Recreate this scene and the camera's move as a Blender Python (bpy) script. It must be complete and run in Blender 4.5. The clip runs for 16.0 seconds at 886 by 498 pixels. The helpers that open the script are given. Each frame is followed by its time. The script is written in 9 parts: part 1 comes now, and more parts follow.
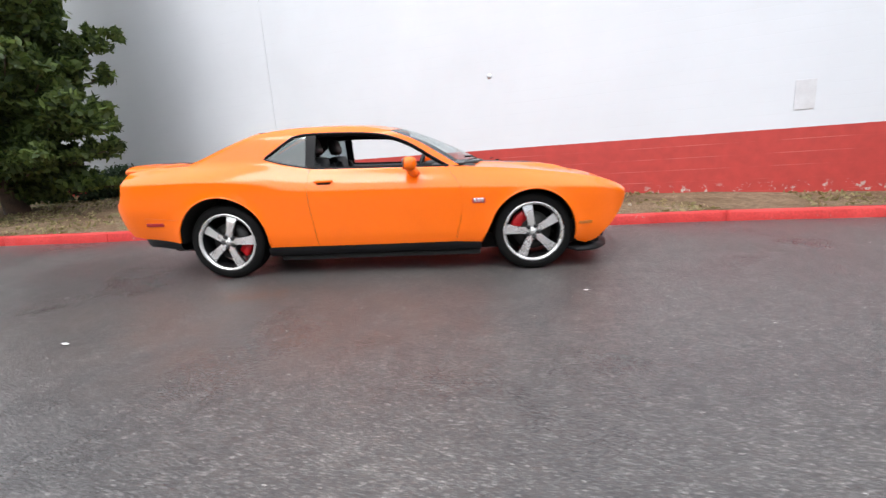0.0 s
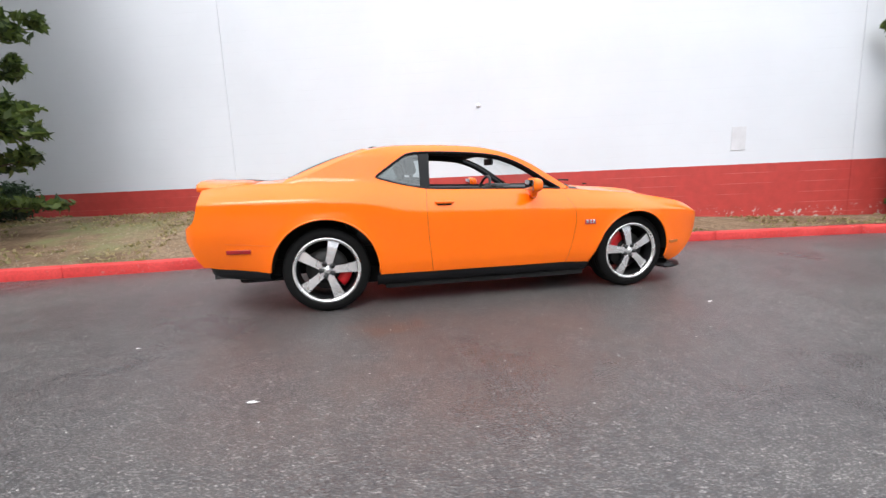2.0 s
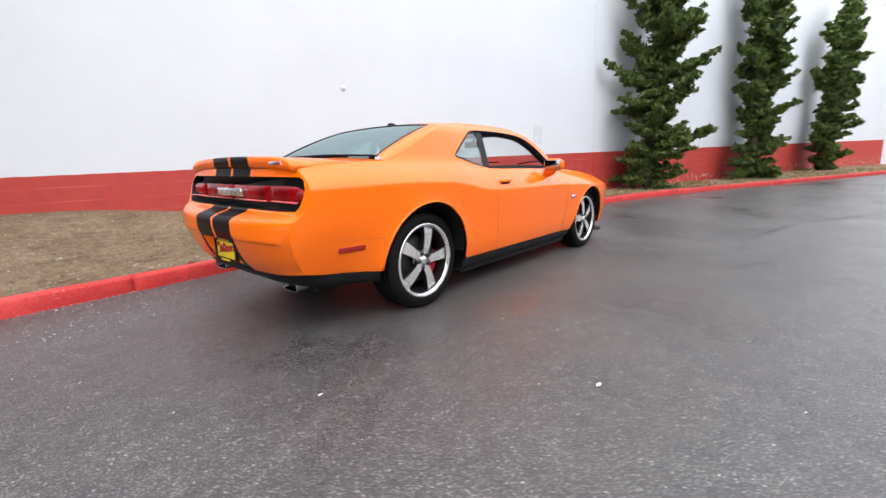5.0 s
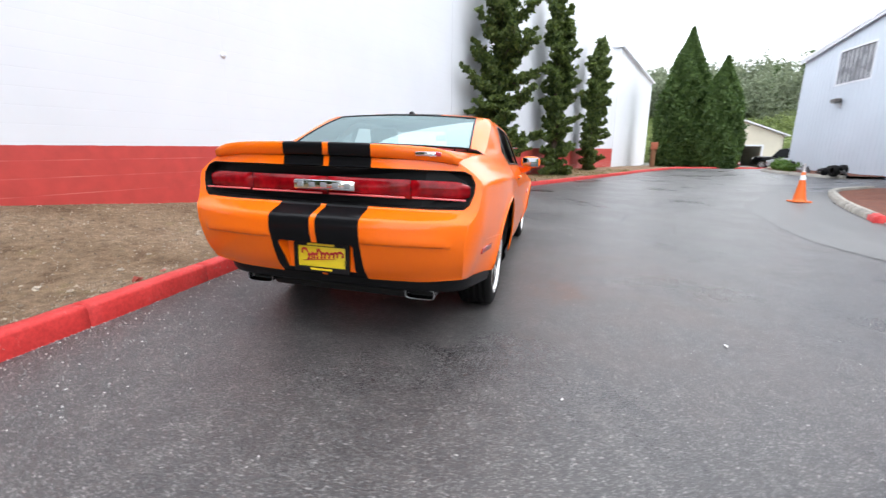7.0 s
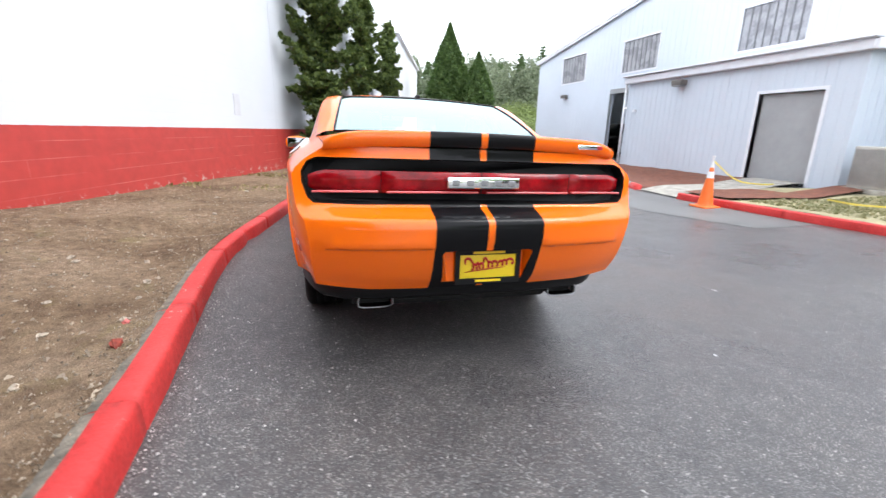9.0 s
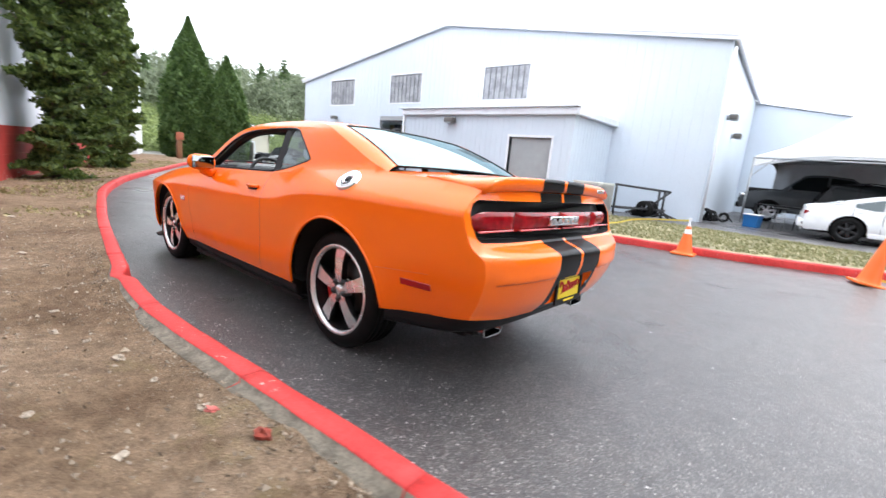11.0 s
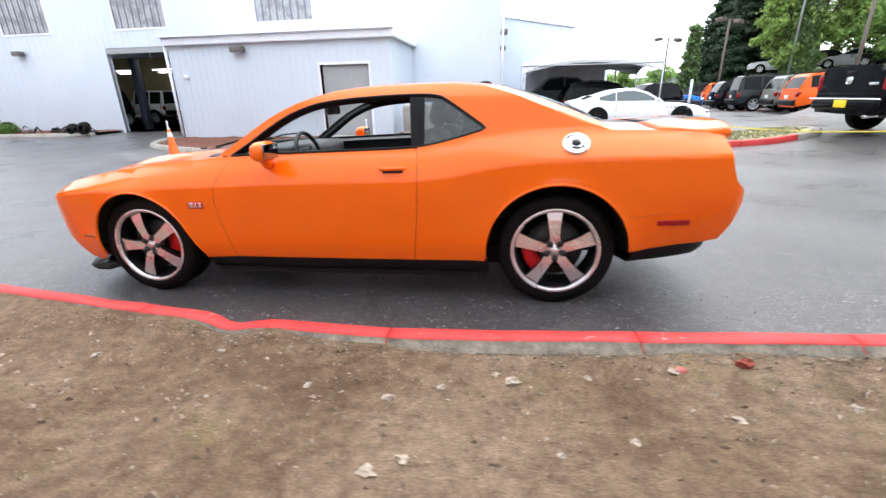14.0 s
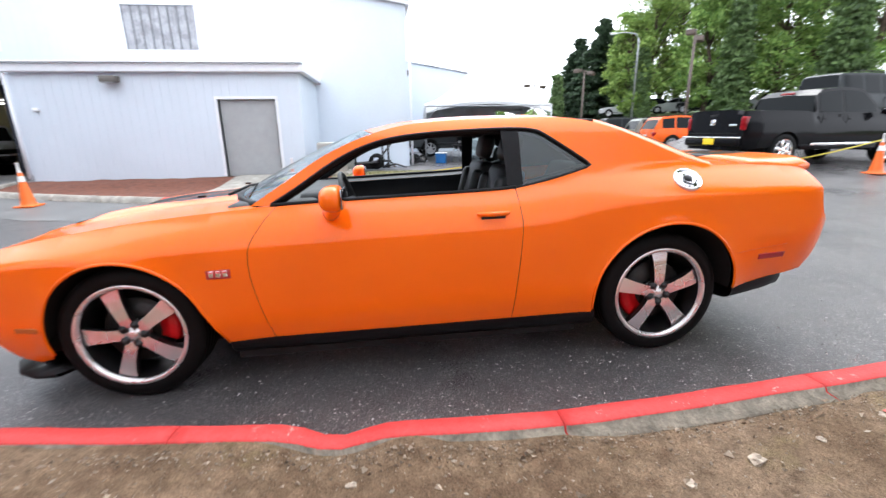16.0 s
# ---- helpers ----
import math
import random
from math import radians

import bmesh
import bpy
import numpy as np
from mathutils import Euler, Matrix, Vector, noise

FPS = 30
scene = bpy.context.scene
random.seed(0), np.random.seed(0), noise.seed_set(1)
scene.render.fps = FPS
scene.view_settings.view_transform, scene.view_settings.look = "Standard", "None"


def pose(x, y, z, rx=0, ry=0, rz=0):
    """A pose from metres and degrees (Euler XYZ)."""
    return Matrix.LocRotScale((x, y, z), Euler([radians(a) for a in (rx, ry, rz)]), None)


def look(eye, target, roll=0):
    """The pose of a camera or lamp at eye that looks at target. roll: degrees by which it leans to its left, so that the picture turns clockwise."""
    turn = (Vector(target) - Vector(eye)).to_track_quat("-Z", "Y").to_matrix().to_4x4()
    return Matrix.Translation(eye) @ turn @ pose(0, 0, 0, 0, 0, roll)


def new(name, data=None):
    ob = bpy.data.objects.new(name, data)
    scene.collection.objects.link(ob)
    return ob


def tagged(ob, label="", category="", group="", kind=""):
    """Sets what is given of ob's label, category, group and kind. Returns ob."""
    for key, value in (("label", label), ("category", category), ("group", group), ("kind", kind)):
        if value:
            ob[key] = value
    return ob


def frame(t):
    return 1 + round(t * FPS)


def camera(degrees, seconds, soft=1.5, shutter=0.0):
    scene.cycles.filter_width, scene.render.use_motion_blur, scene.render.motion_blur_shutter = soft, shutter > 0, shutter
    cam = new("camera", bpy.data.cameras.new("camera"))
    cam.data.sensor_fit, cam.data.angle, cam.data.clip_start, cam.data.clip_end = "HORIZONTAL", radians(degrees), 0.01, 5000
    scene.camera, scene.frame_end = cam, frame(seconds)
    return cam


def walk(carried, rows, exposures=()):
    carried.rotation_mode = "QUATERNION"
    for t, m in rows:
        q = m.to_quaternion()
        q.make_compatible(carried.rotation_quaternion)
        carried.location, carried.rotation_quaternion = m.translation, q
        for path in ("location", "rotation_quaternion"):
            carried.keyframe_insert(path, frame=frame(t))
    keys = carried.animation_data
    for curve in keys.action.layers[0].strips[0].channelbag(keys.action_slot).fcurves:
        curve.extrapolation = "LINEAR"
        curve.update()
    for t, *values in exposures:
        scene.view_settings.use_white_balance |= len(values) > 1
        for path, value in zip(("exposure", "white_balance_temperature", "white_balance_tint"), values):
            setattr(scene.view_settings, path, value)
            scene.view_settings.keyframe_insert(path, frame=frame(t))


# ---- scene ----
cam = camera(91.8, 16.0, soft=1.4, shutter=0.5)
PATH = [
    (0, (0.849, -4.854, 1.011), (0.738, -2.898, 0.612), -3.8),
    (0.5, (0.288, -4.793, 1.047), (0.258, -2.834, 0.644), -3.7),
    (1, (-0.269, -4.775, 1.052), (-0.107, -2.819, 0.665), -4.4),
    (1.5, (-0.803, -4.672, 1.057), (-0.537, -2.731, 0.653), -4.8),
    (2, (-1.305, -4.56, 1.07), (-0.862, -2.634, 0.764), -2.5),
    (2.5, (-1.795, -4.427, 1.072), (-1.206, -2.541, 0.759), -1.9),
    (2.7, (-1.971, -4.34, 1.066), (-1.326, -2.476, 0.732), -1.5),
    (3, (-2.244, -4.201, 1.087), (-1.514, -2.362, 0.794), -0.4),
    (3.5, (-2.703, -4.004, 1.089), (-1.736, -2.279, 0.793), -1.0),
    (4, (-3.099, -3.709, 1.087), (-2.038, -2.055, 0.715), -1.1),
    (4.5, (-3.456, -3.408, 1.092), (-2.171, -1.914, 0.749), -2.4),
    (5, (-3.741, -3.03, 1.087), (-2.268, -1.737, 0.693), -2.8),
    (5.2, (-3.829, -2.849, 1.102), (-2.318, -1.606, 0.687), -1.9),
    (7.3, (-4.635, -0.918, 1.163), (-2.728, -0.538, 0.697), 0.1),
    (7.5, (-4.638, -0.708, 1.159), (-2.722, -0.378, 0.69), 0.0),
    (8, (-4.652, -0.228, 1.18), (-2.701, -0.184, 0.74), -0.4),
    (8.2, (-4.615, -0.025, 1.181), (-2.672, -0.13, 0.719), -0.4),
    (10.3, (-3.941, 1.762, 1.223), (-2.362, 0.614, 0.79), 5.9),
    (10.5, (-3.865, 1.918, 1.215), (-2.376, 0.643, 0.818), 6.3),
    (11, (-3.579, 2.336, 1.232), (-2.302, 0.847, 0.839), 5.3),
    (11.5, (-3.216, 2.647, 1.261), (-2.081, 1.075, 0.767), 4.8),
    (12, (-2.85, 2.937, 1.277), (-1.967, 1.209, 0.79), 4.8),
    (12.5, (-2.459, 3.153, 1.308), (-1.714, 1.379, 0.759), 2.2),
    (13, (-2.046, 3.277, 1.335), (-1.482, 1.455, 0.734), 2.1),
    (13.5, (-1.605, 3.428, 1.361), (-1.24, 1.566, 0.73), 1.5),
    (14, (-1.173, 3.486, 1.375), (-0.87, 1.629, 0.696), -1.2),
    (14.5, (-0.788, 3.503, 1.403), (-0.556, 1.621, 0.77), -0.9),
    (15, (-0.421, 3.493, 1.421), (-0.359, 1.592, 0.803), -1.9),
    (15.5, (-0.127, 3.301, 1.407), (-0.14, 1.385, 0.835), -2.2),
    (16, (0.085, 3.063, 1.367), (-0.133, 1.147, 0.836), -0.8),
]
# the road falls a little: UPRIGHT turns what stands square on it so that z is true up
UPRIGHT = Vector((-0.0209, 0.0226, 1.0)).normalized().rotation_difference(Vector((0, 0, 1))).to_matrix().to_4x4()
EXPOSURES = [(0.0, 0.54, 6450, 10), (2.5, 0.59, 6450, 10), (5.0, 0.51, 6400, 10), (8.0, 0.70, 6250, 10), (10.5, 0.86, 6250, 10), (16.0, 0.96, 6200, 10)]
walk(cam, [(t, look(eye, target, roll)) for t, eye, target, roll in PATH], EXPOSURES)

# ---- light: a bright overcast sky ----
world = bpy.data.worlds.new("overcast")
scene.world = world
world.use_nodes = True
wn, wl = world.node_tree.nodes, world.node_tree.links
wn.clear()
sky = wn.new("ShaderNodeTexSky")
sky.sky_type = 'NISHITA'
sky.sun_disc = False
sky.sun_elevation = radians(50)
sky.sun_rotation = radians(200)
sky.air_density, sky.dust_density, sky.ozone_density = 1.0, 6.0, 1.0
grey = wn.new("ShaderNodeHueSaturation")
grey.inputs["Saturation"].default_value = 0.25
cloud = wn.new("ShaderNodeMix")
cloud.data_type = 'RGBA'
cloud.inputs[0].default_value = 0.9
cloud.inputs[7].default_value = (12.0, 12.3, 13.0, 1)
back = wn.new("ShaderNodeBackground")
back.inputs["Strength"].default_value = 0.15
wout = wn.new("ShaderNodeOutputWorld")
wl.new(sky.outputs[0], grey.inputs["Color"])
wl.new(grey.outputs[0], cloud.inputs[6])
wl.new(cloud.outputs[2], back.inputs["Color"])
wl.new(back.outputs[0], wout.inputs["Surface"])
sun = new("sun", bpy.data.lights.new("sun", 'SUN'))
sun.data.energy = 0.9
sun.data.angle = radians(25)
sun.data.color = (1.0, 0.97, 0.93)
sun.matrix_world = look((-6, -14, 24), (0, 0, 0))
scene.view_settings.exposure = 0.0

# ---- materials ----
def node_mat(name):
    m = bpy.data.materials.new(name)
    m.use_nodes = True
    nt = m.node_tree
    return m, nt.nodes, nt.links, nt.nodes["Principled BSDF"]


def tint(c, k):
    return (min(1, c[0] * k), min(1, c[1] * k), min(1, c[2] * k), 1)


def ramp(n, l, source, stops):
    r = n.new("ShaderNodeValToRGB")
    e = r.color_ramp.elements
    while len(e) < len(stops):
        e.new(0.5)
    for k, (at_, c) in enumerate(stops):
        e[k].position = at_
        e[k].color = c if len(c) == 4 else (*c, 1)
    l.new(source, r.inputs[0])
    return r.outputs[0]


def noise_tex(n, l, coord, scale, detail=4.0, rough=0.55):
    t = n.new("ShaderNodeTexNoise")
    t.inputs["Scale"].default_value = scale
    t.inputs["Detail"].default_value = detail
    t.inputs["Roughness"].default_value = rough
    l.new(coord, t.inputs["Vector"])
    return t.outputs["Fac"]


def mixc(n, l, fac, a, b, blend='MIX'):
    m = n.new("ShaderNodeMix")
    m.data_type = 'RGBA'
    m.blend_type = blend
    for sock, val in ((m.inputs[0], fac), (m.inputs[6], a), (m.inputs[7], b)):
        if hasattr(val, "links"):
            l.new(val, sock)
        else:
            sock.default_value = val
    return m.outputs[2]


def bumped(n, l, p, height, strength, distance=0.01):
    b = n.new("ShaderNodeBump")
    b.inputs["Strength"].default_value = strength
    b.inputs["Distance"].default_value = distance
    l.new(height, b.inputs["Height"])
    l.new(b.outputs[0], p.inputs["Normal"])


def mat(name, base, rough=0.6, metal=0.0, var=0.15, scale=4.0, fine=60.0, bump=0.1, coat=0.0, spec=0.5, rvar=0.1):
    """A surface with large stains, fine grain and a fine relief; sizes in metres."""
    m, n, l, p = node_mat(name)
    co = n.new("ShaderNodeTexCoord").outputs["Object"]
    big = noise_tex(n, l, co, scale)
    small = noise_tex(n, l, co, fine, 3.0)
    c1 = ramp(n, l, big, [(0.3, tint(base, 1 - var)), (0.7, tint(base, 1 + var))])
    c2 = ramp(n, l, small, [(0.35, (1 - var * 0.6,) * 3), (0.65, (1 + 0 * var,) * 3)])
    l.new(mixc(n, l, 1.0, c1, c2, 'MULTIPLY'), p.inputs["Base Color"])
    r = n.new("ShaderNodeMapRange")
    r.inputs["To Min"].default_value = max(0.02, rough - rvar)
    r.inputs["To Max"].default_value = min(1.0, rough + rvar)
    l.new(big, r.inputs["Value"])
    l.new(r.outputs[0], p.inputs["Roughness"])
    p.inputs["Metallic"].default_value = metal
    p.inputs["Coat Weight"].default_value = coat
    p.inputs["Coat Roughness"].default_value = 0.04
    p.inputs["Specular IOR Level"].default_value = spec
    if bump:
        bumped(n, l, p, small, bump, 0.004)
    return m


def plain(name, base, rough=0.5, metal=0.0, coat=0.0, spec=0.5):
    m, n, l, p = node_mat(name)
    p.inputs["Base Color"].default_value = (*base, 1)
    p.inputs["Roughness"].default_value = rough
    p.inputs["Metallic"].default_value = metal
    p.inputs["Coat Weight"].default_value = coat
    p.inputs["Coat Roughness"].default_value = 0.03
    p.inputs["Specular IOR Level"].default_value = spec
    return m


def glass(name, tintc, shine=0.1, film_c=(0.93, 0.98, 0.97)):
    """A thin pane: tinted see-through glass with a mirror film that grows towards grazing views."""
    m, n, l, p = node_mat(name)
    n.remove(p)
    out = n["Material Output"]
    clear = n.new("ShaderNodeBsdfTransparent")
    clear.inputs["Color"].default_value = (*tintc, 1)
    film = n.new("ShaderNodeBsdfGlossy")
    film.inputs["Roughness"].default_value = 0.01
    film.inputs["Color"].default_value = (*film_c, 1)
    lw = n.new("ShaderNodeLayerWeight")
    lw.inputs["Blend"].default_value = 0.5
    pw = n.new("ShaderNodeMath")
    pw.operation = 'POWER'
    l.new(lw.outputs["Facing"], pw.inputs[0])
    pw.inputs[1].default_value = 4.6
    fr = n.new("ShaderNodeMapRange")
    fr.inputs["To Min"].default_value = shine
    fr.inputs["To Max"].default_value = 1.0
    l.new(pw.outputs[0], fr.inputs["Value"])
    mx = n.new("ShaderNodeMixShader")
    l.new(fr.outputs[0], mx.inputs[0])
    l.new(clear.outputs[0], mx.inputs[1])
    l.new(film.outputs[0], mx.inputs[2])
    l.new(mx.outputs[0], out.inputs["Surface"])
    return m


def paint_mat(name, base, stripes=False, flake=0.06):
    """Clear-coated car paint; with stripes, a pair of black bands runs along the middle of the car."""
    m, n, l, p = node_mat(name)
    co = n.new("ShaderNodeTexCoord").outputs["Object"]
    f = noise_tex(n, l, co, 900.0, 1.0)
    big = noise_tex(n, l, co, 2.5)
    c = ramp(n, l, f, [(0.3, tint(base, 1 - flake)), (0.7, tint(base, 1 + flake))])
    c = mixc(n, l, 1.0, c, ramp(n, l, big, [(0.3, (0.96, 0.95, 0.94)), (0.7, (1, 1, 1))]), 'MULTIPLY')
    if stripes:
        sep = n.new("ShaderNodeSeparateXYZ")
        l.new(co, sep.inputs[0])

        def op(kind, a, b=None):
            q = n.new("ShaderNodeMath")
            q.operation = kind
            for sock, val in ((q.inputs[0], a), (q.inputs[1], b)):
                if val is None:
                    continue
                if hasattr(val, "links"):
                    l.new(val, sock)
                else:
                    sock.default_value = val
            return q.outputs[0]
        away = op('ABSOLUTE', sep.outputs["Y"])
        band = op('MULTIPLY', op('GREATER_THAN', away, 0.016), op('LESS_THAN', away, 0.262))
        c = mixc(n, l, band, c, (0.007, 0.007, 0.008, 1))
        gloss = op('SUBTRACT', 0.85, op('MULTIPLY', band, 0.6))
    l.new(c, p.inputs["Base Color"])
    p.inputs["Roughness"].default_value = 0.38
    p.inputs["Metallic"].default_value = 0.0
    p.inputs["Specular IOR Level"].default_value = 0.02
    p.inputs["Coat Weight"].default_value = 0.85
    if stripes:
        l.new(gloss, p.inputs["Coat Weight"])
    p.inputs["Coat IOR"].default_value = 1.54
    p.inputs["Coat Roughness"].default_value = 0.12
    return m


def asphalt_mat():
    """Worn damp asphalt: grey binder with fine pale stone flecks of two sizes, stains, a brown tint and a reddish
    patch.
    """
    m, n, l, p = node_mat("asphalt")
    co = n.new("ShaderNodeTexCoord").outputs["Object"]
    grain = noise_tex(n, l, co, 150.0, 3.0, 0.6)
    mid = noise_tex(n, l, co, 9.0, 5.0)
    clump = noise_tex(n, l, co, 22.0, 3.0)
    big = noise_tex(n, l, co, 0.55, 4.0)
    col = ramp(n, l, grain, [(0.30, (0.028, 0.028, 0.029)), (0.50, (0.058, 0.055, 0.054)), (0.72, (0.118, 0.113, 0.11))])

    def flecks(col, scale, share, tone, size):
        v = n.new("ShaderNodeTexVoronoi")
        v.inputs["Scale"].default_value = scale
        l.new(co, v.inputs["Vector"])
        sepc = n.new("ShaderNodeSeparateColor")
        l.new(v.outputs["Color"], sepc.inputs[0])
        pick = mixc(n, l, 0.35, sepc.outputs[0], clump)
        rare = ramp(n, l, pick, [(share, (0, 0, 0)), (share + 0.07, (1, 1, 1))])
        near = ramp(n, l, v.outputs["Distance"], [(size * 0.6, (1, 1, 1)), (size, (0, 0, 0))])
        return mixc(n, l, mixc(n, l, 1.0, rare, near, 'MULTIPLY'), col, tone), v.outputs["Distance"]
    col, far = flecks(col, 150.0, 0.61, (0.20, 0.195, 0.19, 1), 0.6)
    col, far2 = flecks(col, 80.0, 0.735, (0.32, 0.31, 0.295, 1), 0.46)
    col = mixc(n, l, 1.0, col, ramp(n, l, mid, [(0.25, (0.72, 0.72, 0.74)), (0.75, (1.22, 1.2, 1.18))]), 'MULTIPLY')
    col = mixc(n, l, 1.0, col, ramp(n, l, big, [(0.3, (0.78, 0.78, 0.8)), (0.7, (1.12, 1.1, 1.08))]), 'MULTIPLY')
    # a faint brown tint along the parked car and a reddish patch beside its wheel
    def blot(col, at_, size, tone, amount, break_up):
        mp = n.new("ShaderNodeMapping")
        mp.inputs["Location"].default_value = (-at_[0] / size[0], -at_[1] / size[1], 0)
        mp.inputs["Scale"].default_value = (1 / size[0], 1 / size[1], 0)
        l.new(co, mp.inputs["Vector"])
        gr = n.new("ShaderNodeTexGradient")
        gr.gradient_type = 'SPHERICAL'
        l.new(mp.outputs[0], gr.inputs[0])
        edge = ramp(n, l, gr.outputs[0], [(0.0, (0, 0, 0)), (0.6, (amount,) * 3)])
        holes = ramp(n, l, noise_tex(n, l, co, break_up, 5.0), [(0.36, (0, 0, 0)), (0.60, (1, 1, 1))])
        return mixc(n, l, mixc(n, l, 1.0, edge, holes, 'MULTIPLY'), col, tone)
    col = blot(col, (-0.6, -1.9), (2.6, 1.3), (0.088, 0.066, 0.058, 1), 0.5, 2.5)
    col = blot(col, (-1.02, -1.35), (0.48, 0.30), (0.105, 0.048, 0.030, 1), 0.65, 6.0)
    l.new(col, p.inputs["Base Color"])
    wet = ramp(n, l, big, [(0.35, (0.26,) * 3), (0.65, (0.44,) * 3)])
    wet2 = ramp(n, l, grain, [(0.3, (0.85,) * 3), (0.7, (1.15,) * 3)])
    l.new(mixc(n, l, 1.0, wet, wet2, 'MULTIPLY'), p.inputs["Roughness"])
    hb = mixc(n, l, 0.4, grain, far2)
    bumped(n, l, p, hb, 0.75, 0.006)
    return m


def soil_mat():
    m, n, l, p = node_mat("soil")
    co = n.new("ShaderNodeTexCoord").outputs["Object"]
    a = noise_tex(n, l, co, 1.1, 5.0, 0.6)
    b = noise_tex(n, l, co, 14.0, 6.0, 0.65)
    c = noise_tex(n, l, co, 110.0, 4.0, 0.75)
    col = ramp(n, l, a, [(0.32, (0.150, 0.100, 0.061)), (0.46, (0.235, 0.166, 0.106)), (0.66, (0.315, 0.234, 0.161))])
    col = mixc(n, l, 1.0, col, ramp(n, l, b, [(0.30, (0.56, 0.53, 0.50)), (0.70, (1.28, 1.26, 1.24))]), 'MULTIPLY')
    # damp brown hollows and yellow-green moss
    col = mixc(n, l, ramp(n, l, noise_tex(n, l, co, 3.4, 5.0, 0.65), [(0.55, (0, 0, 0)), (0.66, (0.6, 0.6, 0.6))]), col, (0.135, 0.085, 0.052, 1))
    col = mixc(n, l, ramp(n, l, noise_tex(n, l, co, 2.1, 6.0, 0.7), [(0.58, (0, 0, 0)), (0.70, (0.5, 0.5, 0.5))]), col, (0.24, 0.20, 0.085, 1))
    col = mixc(n, l, 1.0, col, ramp(n, l, c, [(0.30, (0.52, 0.50, 0.48)), (0.70, (1.4, 1.4, 1.4))]), 'MULTIPLY')
    # dry and green grass away from the bare patch
    sep = n.new("ShaderNodeSeparateXYZ")
    l.new(co, sep.inputs[0])
    g = ramp(n, l, noise_tex(n, l, co, 0.9, 4.0, 0.6), [(0.52, (0, 0, 0)), (0.66, (1, 1, 1))])
    fall = n.new("ShaderNodeMapRange")
    fall.inputs["From Min"].default_value, fall.inputs["From Max"].default_value = -3.4, -5.0
    l.new(sep.outputs["X"], fall.inputs["Value"])
    gm = mixc(n, l, 1.0, g, fall.outputs[0], 'MULTIPLY')
    col = mixc(n, l, gm, col, (0.19, 0.19, 0.085, 1))
    l.new(col, p.inputs["Base Color"])
    p.inputs["Roughness"].default_value = 0.95
    p.inputs["Specular IOR Level"].default_value = 0.2
    bumped(n, l, p, mixc(n, l, 0.5, b, c), 1.0, 0.035)
    return m


def block_wall_mat(name, low, high, split):
    """Painted block masonry: a red band below the height split, white above, courses showing faintly through the paint."""
    m, n, l, p = node_mat(name)
    co = n.new("ShaderNodeTexCoord").outputs["Object"]
    sep = n.new("ShaderNodeSeparateXYZ")
    l.new(co, sep.inputs[0])
    uv = n.new("ShaderNodeCombineXYZ")
    l.new(sep.outputs["X"], uv.inputs[0])
    l.new(sep.outputs["Z"], uv.inputs[1])
    br = n.new("ShaderNodeTexBrick")
    br.inputs["Scale"].default_value = 1.0
    br.inputs["Brick Width"].default_value = 60.0
    br.inputs["Row Height"].default_value = 0.2
    br.inputs["Mortar Size"].default_value = 0.007
    br.inputs["Mortar Smooth"].default_value = 0.4
    br.inputs["Color1"].default_value = (1, 1, 1, 1)
    br.inputs["Color2"].default_value = (1, 1, 1, 1)
    br.inputs["Mortar"].default_value = (0, 0, 0, 1)
    l.new(uv.outputs[0], br.inputs["Vector"])
    wob = n.new("ShaderNodeMath")
    wob.operation = 'MULTIPLY_ADD'
    l.new(noise_tex(n, l, co, 6.0), wob.inputs[0])
    wob.inputs[1].default_value = 0.02
    l.new(sep.outputs["Z"], wob.inputs[2])
    up = n.new("ShaderNodeMath")
    up.operation = 'GREATER_THAN'
    l.new(wob.outputs[0], up.inputs[0])
    up.inputs[1].default_value = split + 0.01
    big = noise_tex(n, l, co, 0.5, 5.0)
    mid = noise_tex(n, l, co, 5.0, 5.0)
    hi = ramp(n, l, big, [(0.3, tint(high, 0.95)), (0.7, tint(high, 1.03))])
    lo = ramp(n, l, mid, [(0.3, tint(low, 0.86)), (0.7, tint(low, 1.1))])
    # flaked paint showing pale block near the ground
    chip = mixc(n, l, 1.0, ramp(n, l, noise_tex(n, l, co, 7.0, 6.0, 0.7), [(0.56, (0, 0, 0)), (0.60, (1, 1, 1))]), ramp(n, l, sep.outputs["Z"], [(0.25, (1, 1, 1)), (0.36, (0, 0, 0))]), 'MULTIPLY')
    lo = mixc(n, l, chip, lo, (0.5, 0.45, 0.4, 1))
    seam = ramp(n, l, noise_tex(n, l, co, 1.3, 3.0), [(0.42, (0, 0, 0)), (0.62, (0.4, 0.4, 0.4))])
    inv = n.new("ShaderNodeInvert")
    l.new(br.outputs["Color"], inv.inputs["Color"])
    lo = mixc(n, l, mixc(n, l, 1.0, inv.outputs[0], seam, 'MULTIPLY'), lo, (0.66, 0.25, 0.2, 1))
    hi = mixc(n, l, mixc(n, l, 1.0, inv.outputs[0], seam, 'MULTIPLY'), hi, tint(high, 0.9))
    l.new(mixc(n, l, up.outputs[0], lo, hi), p.inputs["Base Color"])
    p.inputs["Roughness"].default_value = 0.62
    h = mixc(n, l, 0.15, br.outputs["Color"], mid)
    bumped(n, l, p, h, 0.25, 0.004)
    return m


